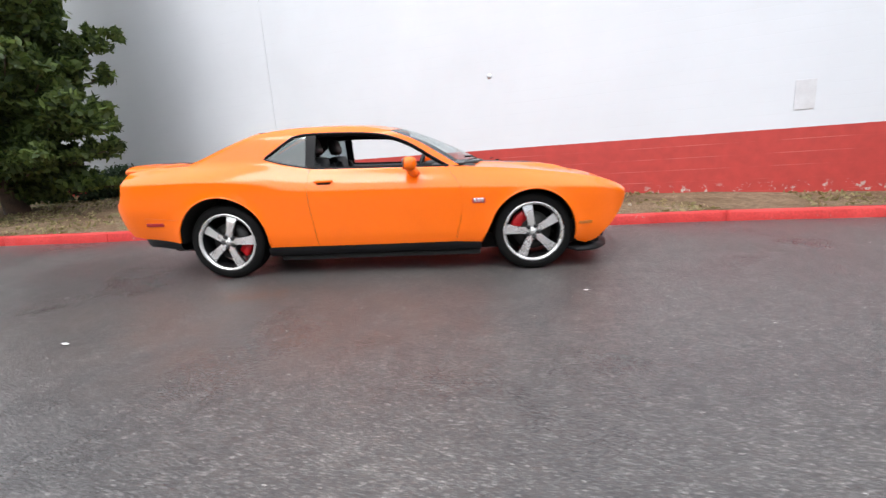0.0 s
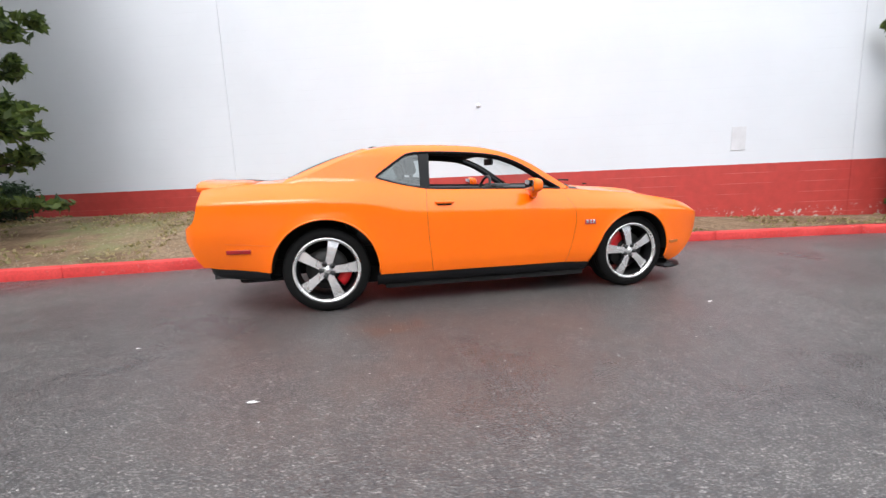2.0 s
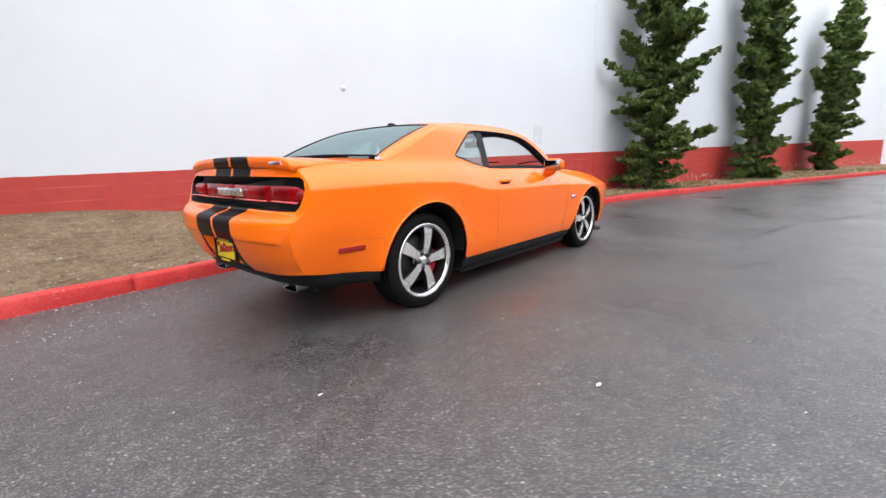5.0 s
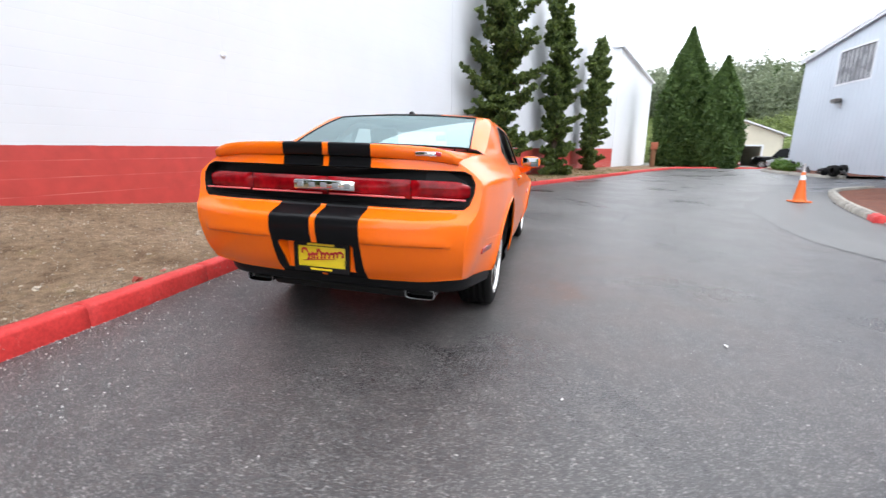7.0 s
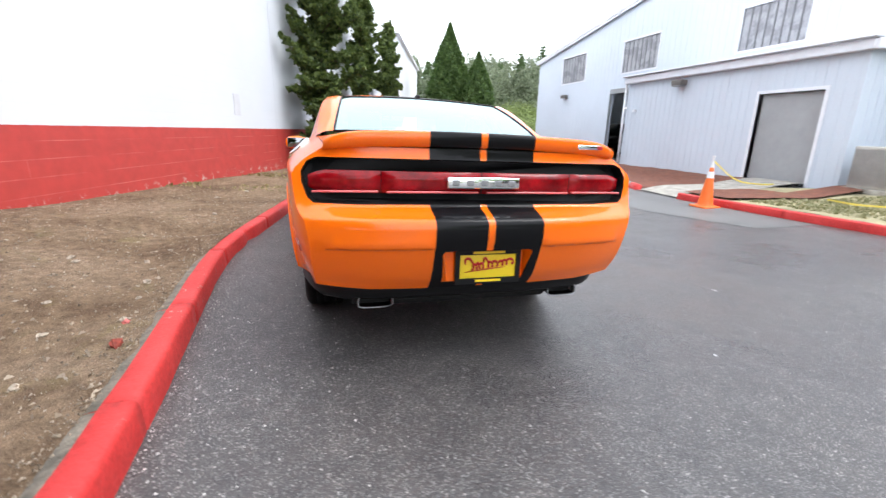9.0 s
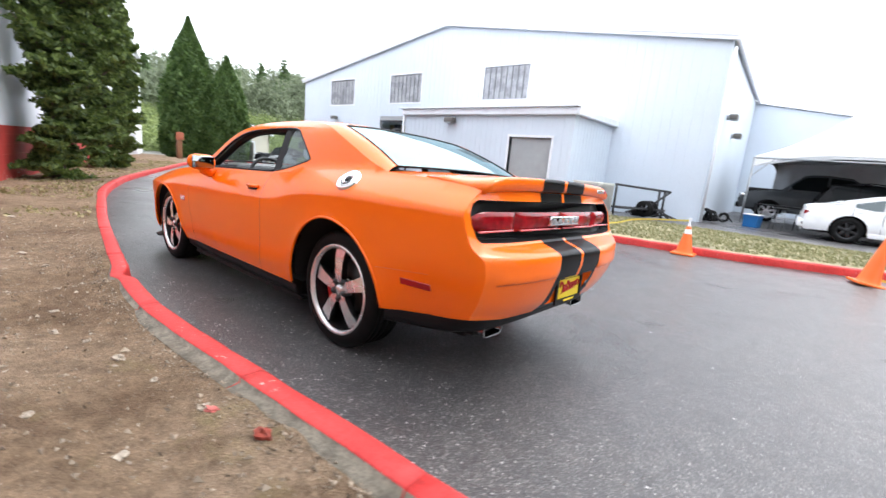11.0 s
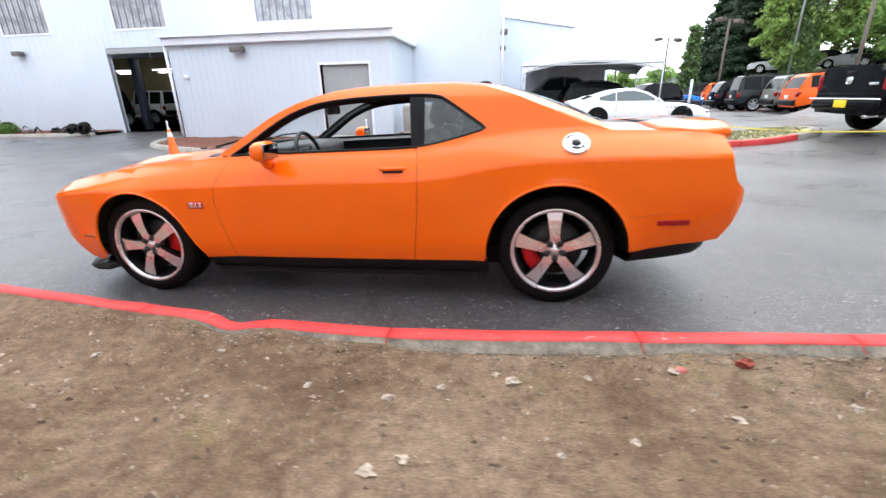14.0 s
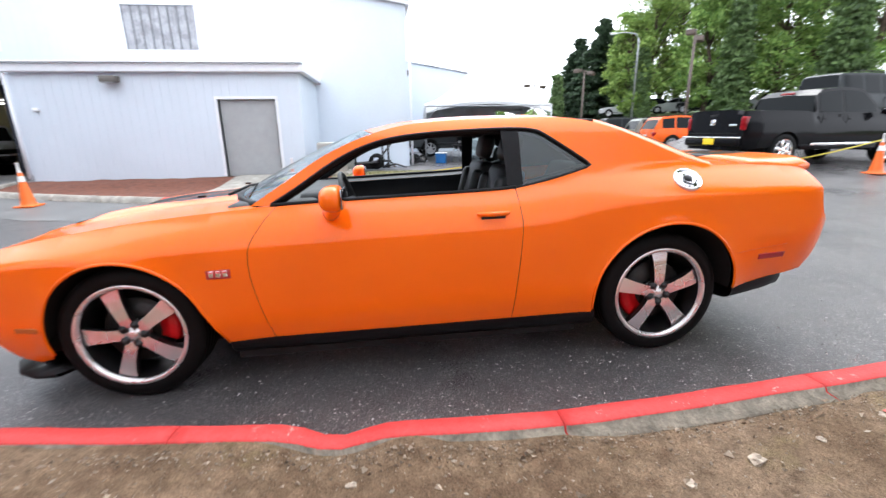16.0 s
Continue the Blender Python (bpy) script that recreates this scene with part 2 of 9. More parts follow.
def leaf_mat(name, a, b):
    m, n, l, p = node_mat(name)
    geo = n.new("ShaderNodeNewGeometry")
    l.new(ramp(n, l, geo.outputs["Random Per Island"], [(0.0, (*a, 1)), (1.0, (*b, 1))]), p.inputs["Base Color"])
    p.inputs["Roughness"].default_value = 0.6
    # leaves let some light through
    glow = n.new("ShaderNodeBsdfTranslucent")
    l.new(p.inputs["Base Color"].links[0].from_socket, glow.inputs["Color"])
    mx = n.new("ShaderNodeMixShader")
    mx.inputs[0].default_value = 0.4
    l.new(p.outputs[0], mx.inputs[1])
    l.new(glow.outputs[0], mx.inputs[2])
    l.new(mx.outputs[0], n["Material Output"].inputs["Surface"])
    return m


ORANGE = (0.98, 0.163, 0.003)
M_PAINT = paint_mat("orange_paint", ORANGE)
M_STRIPE = paint_mat("orange_paint_black_stripes", ORANGE, True)
M_BLACK = mat("satin_black_plastic", (0.009, 0.009, 0.010), 0.45, var=0.2, spec=0.18)
# body orange darkened for the shade in seams and creases
M_GROOVE_SHADE = plain("groove_shade_paint", (0.72, 0.115, 0.003), 0.5)
M_MIRROR = plain("mirror_glass", (0.3, 0.31, 0.32), 0.03, 1.0)
M_GAP = plain("dark_liner", (0.008, 0.008, 0.008), 0.9)
M_RUBBER = mat("tyre_rubber", (0.007, 0.007, 0.007), 0.6, var=0.2, fine=90, spec=0.12)
M_ALLOY = mat("machined_alloy", (0.80, 0.79, 0.78), 0.27, 0.75, var=0.06, fine=200, bump=0.04)
M_DARKALLOY = plain("black_wheel_pocket", (0.012, 0.012, 0.013), 0.35)
M_CHROME = plain("chrome", (0.85, 0.85, 0.86), 0.08, 1.0)
M_DISC = mat("brake_disc", (0.045, 0.044, 0.042), 0.5, 0.6, var=0.2)
M_CALIPER = plain("red_caliper_paint", (0.6, 0.006, 0.01), 0.35, 0, 0.2)
M_GLASS = glass("clear_car_glass", (0.93, 0.975, 0.965), 0.07)
M_REARGLASS = glass("sloping_car_glass", (0.62, 0.78, 0.76), 0.50, (0.56, 0.72, 0.72))
M_SCREENGLASS = glass("windscreen_glass", (0.95, 0.985, 0.975), 0.06, (0.85, 0.92, 0.92))
M_TINT = glass("tinted_car_glass", (0.34, 0.40, 0.41), 0.10)
M_REDLENS = mat("red_lamp_lens", (0.27, 0.003, 0.007), 0.14, var=0.5, scale=9.0, fine=30.0, bump=0.0, coat=0.2, spec=0.2)
M_REDDARK = plain("dark_red_lens", (0.36, 0.012, 0.012), 0.2, 0, 0.3)
M_AMBER = plain("amber_lens", (0.42, 0.12, 0.01), 0.25, 0, 0.3)
M_SEAT = mat("dark_leather", (0.014, 0.014, 0.015), 0.5, var=0.2)
M_TRIM = mat("dark_dash_plastic", (0.035, 0.036, 0.038), 0.6, var=0.15)
M_SCREEN = plain("grey_trim", (0.25, 0.26, 0.27), 0.4)
M_YELLOW = mat("yellow_plate_paint", (0.85, 0.62, 0.02), 0.4, var=0.05, bump=0)
M_REDINK = plain("red_ink", (0.5, 0.02, 0.02), 0.5)
M_ASPHALT = asphalt_mat()
M_SOIL = soil_mat()


def kerb_mat():
    """Thick red kerb paint, faded in patches, scuffed through to pale concrete and splashed with grit."""
    m, n, l, p = node_mat("red_kerb_paint")
    co = n.new("ShaderNodeTexCoord").outputs["Object"]
    col = ramp(n, l, noise_tex(n, l, co, 2.2, 5.0), [(0.3, (0.50, 0.030, 0.028)), (0.7, (0.66, 0.060, 0.055))])
    col = mixc(n, l, 1.0, col, ramp(n, l, noise_tex(n, l, co, 38.0, 4.0, 0.7), [(0.32, (0.72, 0.70, 0.68)), (0.62, (1, 1, 1))]), 'MULTIPLY')
    chip = mixc(n, l, 1.0, ramp(n, l, noise_tex(n, l, co, 26.0, 6.0, 0.72), [(0.60, (0, 0, 0)), (0.64, (1, 1, 1))]), ramp(n, l, noise_tex(n, l, co, 2.7, 3.0), [(0.5, (0, 0, 0)), (0.62, (1, 1, 1))]), 'MULTIPLY')
    col = mixc(n, l, chip, col, (0.36, 0.30, 0.26, 1))
    l.new(col, p.inputs["Base Color"])
    p.inputs["Roughness"].default_value = 0.58
    p.inputs["Specular IOR Level"].default_value = 0.3
    bumped(n, l, p, noise_tex(n, l, co, 55.0, 4.0), 0.45, 0.004)
    return m


M_KERB = kerb_mat()
M_CONC = mat("weathered_concrete", (0.34, 0.32, 0.28), 0.9, var=0.3, scale=5, fine=45, bump=0.5)
M_WALL = block_wall_mat("painted_blocks", (0.44, 0.043, 0.034), (0.645, 0.665, 0.70), 1.17)
M_CLAD = mat("white_metal_cladding", (0.58, 0.64, 0.71), 0.45, var=0.05, scale=0.4, fine=20, bump=0.03)
M_CLADTRIM = mat("white_metal_trim", (0.74, 0.76, 0.8), 0.4, var=0.05, bump=0.02)
M_GREYDOOR = mat("grey_painted_metal", (0.33, 0.34, 0.345), 0.5, var=0.06, bump=0.03)
M_MULCH = mat("bark_mulch", (0.16, 0.055, 0.03), 0.95, var=0.4, scale=8, fine=70, bump=1.0)
M_GRASS = mat("dry_lawn", (0.32, 0.285, 0.165), 0.95, var=0.35, scale=1.2, fine=50, bump=0.9)
M_CONE = mat("cone_plastic", (0.85, 0.16, 0.02), 0.45, var=0.06, bump=0.02)
M_WHITE = plain("white_sleeve", (0.8, 0.8, 0.8), 0.35)
M_TAPE = plain("yellow_tape", (0.72, 0.60, 0.10), 0.4)
M_BARK = mat("bark", (0.09, 0.062, 0.045), 0.9, var=0.35, scale=6, fine=40, bump=0.8)
M_PINE = leaf_mat("pine_needles", (0.03, 0.058, 0.014), (0.17, 0.225, 0.05))
M_SPRAY = leaf_mat("dark_sprays", (0.022, 0.045, 0.011), (0.14, 0.195, 0.045))
M_PIPE = plain("smoked_chrome", (0.16, 0.16, 0.165), 0.18, 1.0)
M_JUNIPER = leaf_mat("cypress_leaves", (0.04, 0.085, 0.02), (0.12, 0.19, 0.045))
M_LEAF = leaf_mat("broad_leaves", (0.05, 0.12, 0.02), (0.18, 0.30, 0.05))
M_FIR = leaf_mat("fir_needles", (0.015, 0.032, 0.016), (0.06, 0.105, 0.05))
M_HILL = leaf_mat("hillside_leaves", (0.11, 0.155, 0.045), (0.30, 0.36, 0.13))
M_KERBBACK = mat("gritty_kerb_back", (0.25, 0.22, 0.17), 0.95, var=0.45, scale=14, fine=60, bump=1.0)
M_STEEL = mat("galvanised_steel", (0.42, 0.43, 0.44), 0.4, 0.8, var=0.15)
M_BLACKSTEEL = mat("black_painted_steel", (0.02, 0.02, 0.022), 0.4, var=0.2)
M_TENT = mat("white_vinyl", (0.82, 0.82, 0.82), 0.5, var=0.03, bump=0.02)
# the tent's white vinyl, greyed for the shade inside it
M_TENTSHADE = mat("shaded_white_vinyl", (0.5, 0.51, 0.52), 0.6, var=0.05, bump=0.02)
M_STONE = mat("pale_stone", (0.42, 0.35, 0.27), 0.8, var=0.35, scale=20)
M_DARKIN = mat("dark_workshop", (0.03, 0.03, 0.032), 0.8, var=0.3)


# ---- building blocks ----
def obj(name, bm, material, parent=None, smooth=True, label=""):
    me = bpy.data.meshes.new(name)
    bm.to_mesh(me)
    bm.free()
    for mm in (material if isinstance(material, (list, tuple)) else [material]):
        me.materials.append(mm)
    if smooth:
        me.polygons.foreach_set("use_smooth", [True] * len(me.polygons))
    ob = new(name, me)
    if parent is not None:
        ob.parent = parent
    if label:
        ob["label"] = label
    return ob


def part(name, bm, material, parent, label="", smooth=True):
    return obj(name, bm, material, parent, smooth, label)


def empty(name, m=None):
    ob = new(name)
    if m is not None:
        ob.matrix_basis = m
    return ob


def add_box(bm, c, s, m=None, bevel=0.0, mi=0):
    r = bmesh.ops.create_cube(bm, size=1.0)
    vs = r["verts"]
    bmesh.ops.scale(bm, vec=s, verts=vs)
    fs = {f for v in vs for f in v.link_faces}
    if bevel:
        es = list({e for v in vs for e in v.link_edges})
        o = bmesh.ops.bevel(bm, geom=es, offset=bevel, segments=2, affect='EDGES', profile=0.5)
        vs = list({v for f in o["faces"] for v in f.verts} | {v for v in vs if v.is_valid})
        fs = {f for v in vs for f in v.link_faces}
    bmesh.ops.translate(bm, vec=c, verts=vs)
    if m is not None:
        bmesh.ops.transform(bm, matrix=m, verts=vs)
    for f in fs:
        f.material_index = mi
    return vs


def box(c, s, m=None, bevel=0.0):
    bm = bmesh.new()
    add_box(bm, c, s, m, bevel)
    return bm


def add_tube(bm, pts, radii, sides=8, caps=True, mi=0):
    """A round bar along points."""
    pts = [Vector(p) for p in pts]
    if not isinstance(radii, (list, tuple)):
        radii = [radii] * len(pts)
    rings = []
    ref = None
    for i, p in enumerate(pts):
        d = (pts[min(i + 1, len(pts) - 1)] - pts[max(i - 1, 0)]).normalized()
        if ref is None:
            ref = d.orthogonal().normalized()
        ref = (ref - d * ref.dot(d))
        ref = ref.normalized() if ref.length > 1e-6 else d.orthogonal().normalized()
        s = d.cross(ref)
        rings.append([bm.verts.new(p + (ref * math.cos(a) + s * math.sin(a)) * radii[i]) for a in [2 * math.pi * k / sides for k in range(sides)]])
    for a, b in zip(rings, rings[1:]):
        for k in range(sides):
            f = bm.faces.new((a[k], a[(k + 1) % sides], b[(k + 1) % sides], b[k]))
            f.material_index = mi
    if caps:
        bm.faces.new(rings[0][::-1]).material_index = mi
        bm.faces.new(rings[-1]).material_index = mi
    return rings


def tube(pts, radii, sides=8, caps=True):
    bm = bmesh.new()
    add_tube(bm, pts, radii, sides, caps)
    bmesh.ops.recalc_face_normals(bm, faces=bm.faces)
    return bm


def lathe(profile, seg=32, axis='Z', caps=False):
    """A turned shape from (radius, height) points."""
    bm = bmesh.new()
    rings = []
    for r, h in profile:
        ring = []
        for k in range(seg):
            a = 2 * math.pi * k / seg
            c, s = r * math.cos(a), r * math.sin(a)
            ring.append(bm.verts.new((c, s, h) if axis == 'Z' else (c, h, s)))
        rings.append(ring)
    for a, b in zip(rings, rings[1:]):
        for k in range(seg):
            bm.faces.new((a[k], a[(k + 1) % seg], b[(k + 1) % seg], b[k]))
    if caps:
        bm.faces.new(rings[0])
        bm.faces.new(rings[-1])
    bmesh.ops.recalc_face_normals(bm, faces=bm.faces)
    return bm


def inside(poly, x, y):
    hit = False
    j = len(poly) - 1
    for i in range(len(poly)):
        xi, yi = poly[i]
        xj, yj = poly[j]
        if (yi > y) != (yj > y) and x < (xj - xi) * (y - yi) / (yj - yi) + xi:
            hit = not hit
        j = i
    return hit


def curve_through(keys, x):
    """Smooth value between keyed (place, value) pairs (monotone where the keys are)."""
    if x <= keys[0][0]:
        return keys[0][1]
    if x >= keys[-1][0]:
        return keys[-1][1]
    for i in range(len(keys) - 1):
        if keys[i][0] <= x <= keys[i + 1][0]:
            break

    def slope(k):
        if k == 0 or k == len(keys) - 1:
            k2 = min(k + 1, len(keys) - 1)
            k1 = max(k2 - 1, 0)
            return (keys[k2][1] - keys[k1][1]) / (keys[k2][0] - keys[k1][0])
        a = (keys[k][1] - keys[k - 1][1]) / (keys[k][0] - keys[k - 1][0])
        b = (keys[k + 1][1] - keys[k][1]) / (keys[k + 1][0] - keys[k][0])
        return 0.0 if a * b <= 0 else 2 * a * b / (a + b)
    x0, y0 = keys[i]
    x1, y1 = keys[i + 1]
    h = x1 - x0
    t = (x - x0) / h
    return (2 * t ** 3 - 3 * t * t + 1) * y0 + (t ** 3 - 2 * t * t + t) * h * slope(i) + (-2 * t ** 3 + 3 * t * t) * y1 + (t ** 3 - t * t) * h * slope(i + 1)


def smooth_line(pts, step):
    """A rounded path through points, sampled about every step."""
    pts = [Vector(p) for p in pts]
    out = []
    for i in range(len(pts) - 1):
        p0, p1, p2, p3 = pts[max(i - 1, 0)], pts[i], pts[i + 1], pts[min(i + 2, len(pts) - 1)]
        k = max(1, int((p2 - p1).length / step))
        for j in range(k):
            t = j / k
            out.append(0.5 * ((2 * p1) + (p2 - p0) * t + (2 * p0 - 5 * p1 + 4 * p2 - p3) * t * t + (3 * p1 - p0 - 3 * p2 + p3) * t ** 3))
    out.append(pts[-1])
    return out


def densify(poly, step, closed=True):
    out = []
    for i in range(len(poly) - (0 if closed else 1)):
        a, b = Vector(poly[i]), Vector(poly[(i + 1) % len(poly)])
        k = max(1, int(math.ceil((b - a).length / step)))
        out += [tuple(a + (b - a) * j / k) for j in range(k)]
    if not closed:
        out.append(tuple(poly[-1]))
    return out


def patch(bm, outline, holes, surf, step=0.04, extra=(), edge_step=0.03, flip=False):
    """Triangles over an outline with holes, carried onto a surface surf(u, v); returns the boundary loops as vertices."""
    from mathutils.geometry import delaunay_2d_cdt
    loops = [densify(outline, edge_step)] + [densify(h, edge_step) for h in holes]
    pts, edges = [], []
    for lp in loops:
        s = len(pts)
        pts += lp
        edges += [(s + i, s + (i + 1) % len(lp)) for i in range(len(lp))]
    n_edge = len(pts)
    us, vs = [p[0] for p in outline], [p[1] for p in outline]
    arr = np.array(pts[:n_edge])
    cand = list(extra)
    r = 0
    v = min(vs) + step / 2
    while v < max(vs):
        u = min(us) + (step / 2 if r % 2 else 0)
        while u < max(us):
            cand.append((u, v))
            u += step
        v += step * 0.87
        r += 1
    kept = np.empty((0, 2))
    for c in cand:
        if not inside(loops[0], *c) or any(inside(h, *c) for h in loops[1:]):
            continue
        if np.min(np.sum((arr - c) ** 2, axis=1)) < (edge_step * 0.5) ** 2:
            continue
        pts.append(c)
    vo, _, fo, _, _, _ = delaunay_2d_cdt([Vector(p) for p in pts], edges, [], 0, 1e-6)
    verts = [bm.verts.new(surf(p[0], p[1])) for p in vo]
    for f in fo:
        cx = sum(vo[i][0] for i in f) / 3
        cy = sum(vo[i][1] for i in f) / 3
        if inside(loops[0], cx, cy) and not any(inside(h, cx, cy) for h in loops[1:]):
            idx = f[::-1] if flip else f
            try:
                bm.faces.new([verts[i] for i in idx])
            except ValueError:
                pass
    loose = [q for q in verts if not q.link_faces]
    bmesh.ops.delete(bm, geom=loose, context='VERTS')


def slab(outline, holes, frame_m, thick, step=2.0, edge_step=50.0):
    """A flat plate with openings right through it: outline in (u, v), put in place by a matrix; thick along the third axis."""
    bm = bmesh.new()
    patch(bm, outline, holes, lambda u, v: Vector((u, v, 0)), step, (), edge_step)
    r = bmesh.ops.extrude_face_region(bm, geom=list(bm.faces))
    bmesh.ops.translate(bm, vec=(0, 0, thick), verts=[g for g in r["geom"] if isinstance(g, bmesh.types.BMVert)])
    bmesh.ops.recalc_face_normals(bm, faces=bm.faces)
    bmesh.ops.transform(bm, matrix=frame_m, verts=bm.verts)
    return bm


def grid_surface(bm, nu, nv, surf, close_u=False):
    vs = [[bm.verts.new(surf(i / nu, j / nv)) for j in range(nv + 1)] for i in range(nu + 1)]
    for i in range(nu):
        for j in range(nv):
            bm.faces.new((vs[i][j], vs[i + 1][j], vs[i + 1][j + 1], vs[i][j + 1]))
    return vs


# ---- ground ----
def step01(t):
    t = min(1.0, max(0.0, t))
    return t * t * (3 - 2 * t)


def road_z(x, y):
    """Height of the paved ground: it falls along the parked car, and rises to the yard of the workshop and to the car park."""
    cx = max(-9.0, min(3.0, x))
    fx = -0.0209 * cx
    cy = max(-7.6, min(3.0, y))
    gutter = 0.030 * step01((y - 1.0) / 0.4) * step01((x + 8.5) / 3.0) * (1 - step01((x - 1.5) / 2.5))
    gutter += 0.055 * step01((x - 1.2) / 2.8) * step01((y + 1.5) / 2.0) * (1 - step01((x - 12) / 8))
    hy = gutter + 0.0226 * cy + (0.006 * (cy + 3) ** 2 if cy < -3 else 0)
    yard = 0.05 + 0.03 * step01((2.5 - x) / 2.5) + 0.16 * step01((-8 - x) / 3) * (1 - step01((-20 - y) / 8))
    k = step01((-8.6 - y) / 2.0)
    k *= 1 - step01((x - 24) / 8)
    ramp_up = 0.20 * step01((-6.5 - x) / 3) * step01((-4.5 - y) / 3) * (1 - step01((-11 - y) / 6))
    ramp_up += 0.85 * step01((-10.5 - x) / 2) * step01((-9.3 - y) / 1.5) * (1 - step01((-13.5 - y) / 3))
    return (fx + hy) * (1 - k) + yard * k + ramp_up - 0.030 * max(0.0, min(x, 66.0) - 23.0 - 3.0 * step01((x - 23) / 6))


def axis_steps(far, fine0, fine1, step):
    a = [fine0 + i * step for i in range(int((fine1 - fine0) / step) + 1)]
    d, v = step, a[0]
    while v > -far:
        d *= 1.5
        v -= d
        a.insert(0, v)
    d, v = step, a[-1]
    while v < far:
        d *= 1.5
        v += d
        a.append(v)
    return a


bm = bmesh.new()
gx, gy = axis_steps(1500, -18, 28, 0.5), axis_steps(1500, -24, 6, 0.5)
rows_v = [[bm.verts.new((x, y, road_z(x, y))) for y in gy] for x in gx]
for i in range(len(gx) - 1):
    for j in range(len(gy) - 1):
        bm.faces.new((rows_v[i][j], rows_v[i + 1][j], rows_v[i + 1][j + 1], rows_v[i][j + 1]))
ground = tagged(obj("ground", bm, M_ASPHALT), "damp dark grey asphalt road and yard with pale stones in it", "ground", kind="structure")

# ---- the white hall wall with its red band ----
WALL_YAW = -16.79
WALL_M = pose(1.45, 3.79, 0, 0, 0, WALL_YAW)
WALL_DIR = Vector((math.cos(radians(WALL_YAW)), math.sin(radians(WALL_YAW))))


def wall_y(x):
    return 3.79 + math.tan(radians(WALL_YAW)) * (x - 1.45)


# long leaves of the wall with open control joints between them
joints = [-42.0, -5.06, 7.05, 33.0]
wall_hall = empty("wall_hall", WALL_M)
for a, b in zip(joints, joints[1:]):
    part("wall_leaf", box(((a + b) / 2, 0.15, 3.7), (b - a - 0.007, 0.3, 8.6)), M_WALL, wall_hall, smooth=False)
tagged(wall_hall, "white painted block wall with a red band along its foot", "wall", kind="structure")
bm = box((-4.5, 0.36, 3.7), (75.0, 0.06, 8.6))
ob = obj("wall_hall_core", bm, M_CONC, None, False)
ob.matrix_basis = WALL_M
tagged(ob, "grey block core behind the white hall wall", "wall", kind="structure")
bm = bmesh.new()
add_box(bm, (44.0, 3.0, 4.0), (21.9, 6.0, 9.4))
add_box(bm, (44.0, 2.9, 8.78), (22.3, 6.4, 0.16))
ob = obj("wall_annex", bm, M_CLADTRIM, None, False)
ob.matrix_basis = WALL_M
tagged(ob, "plain white annex at the end of the hall", "wall", kind="structure")
# a mended patch and small scars on the wall
bm = box((0, 0, 0), (0.27, 0.012, 0.44), None, 0.004)
ob = obj("wall_patch", bm, mat("grey_filler", (0.6, 0.6, 0.62), 0.7, var=0.08), None, False)
ob.matrix_basis = WALL_M @ pose(4.95, -0.004, 1.66)
tagged(ob, "grey filled rectangular patch on the white wall", "wall patch")
bm = bmesh.new()
add_tube(bm, [(0, 0.01, 0), (0, -0.02, 0)], [0.05, 0.042], 14)
add_tube(bm, [(0.015, -0.02, 0.0), (0.015, -0.028, 0.0)], 0.018, 8)
bmesh.ops.recalc_face_normals(bm, faces=bm.faces)
ob = obj("round_cover", bm, M_CLADTRIM)
ob.matrix_basis = WALL_M @ pose(0.0, 0, 2.53)
tagged(ob, "white painted round cover on the hall wall", "wall cover")

# ---- kerbs ----
KERB = [(-60, 1.7), (-20, 1.55), (-6.5, 1.40), (-4.4, 1.41), (-2.8, 1.465), (-1.9, 1.525), (-1, 1.585), (-0.3, 1.59), (0.6, 1.50), (1.8, 1.33), (3.4, 1.09), (5.0, 0.80), (6.9, 0.42),
        (9.06, -0.2), (11.65, -1.1), (15.7, -2.85), (19.0, -4.4), (21.5, -5.6), (24.0, -6.95), (30.0, -10.15), (35.0, -13.2), (37.9, -15.5), (39.4, -18.5), (39.9, -22.0)]


def kerb_y(x):
    return curve_through(KERB[:18], x)


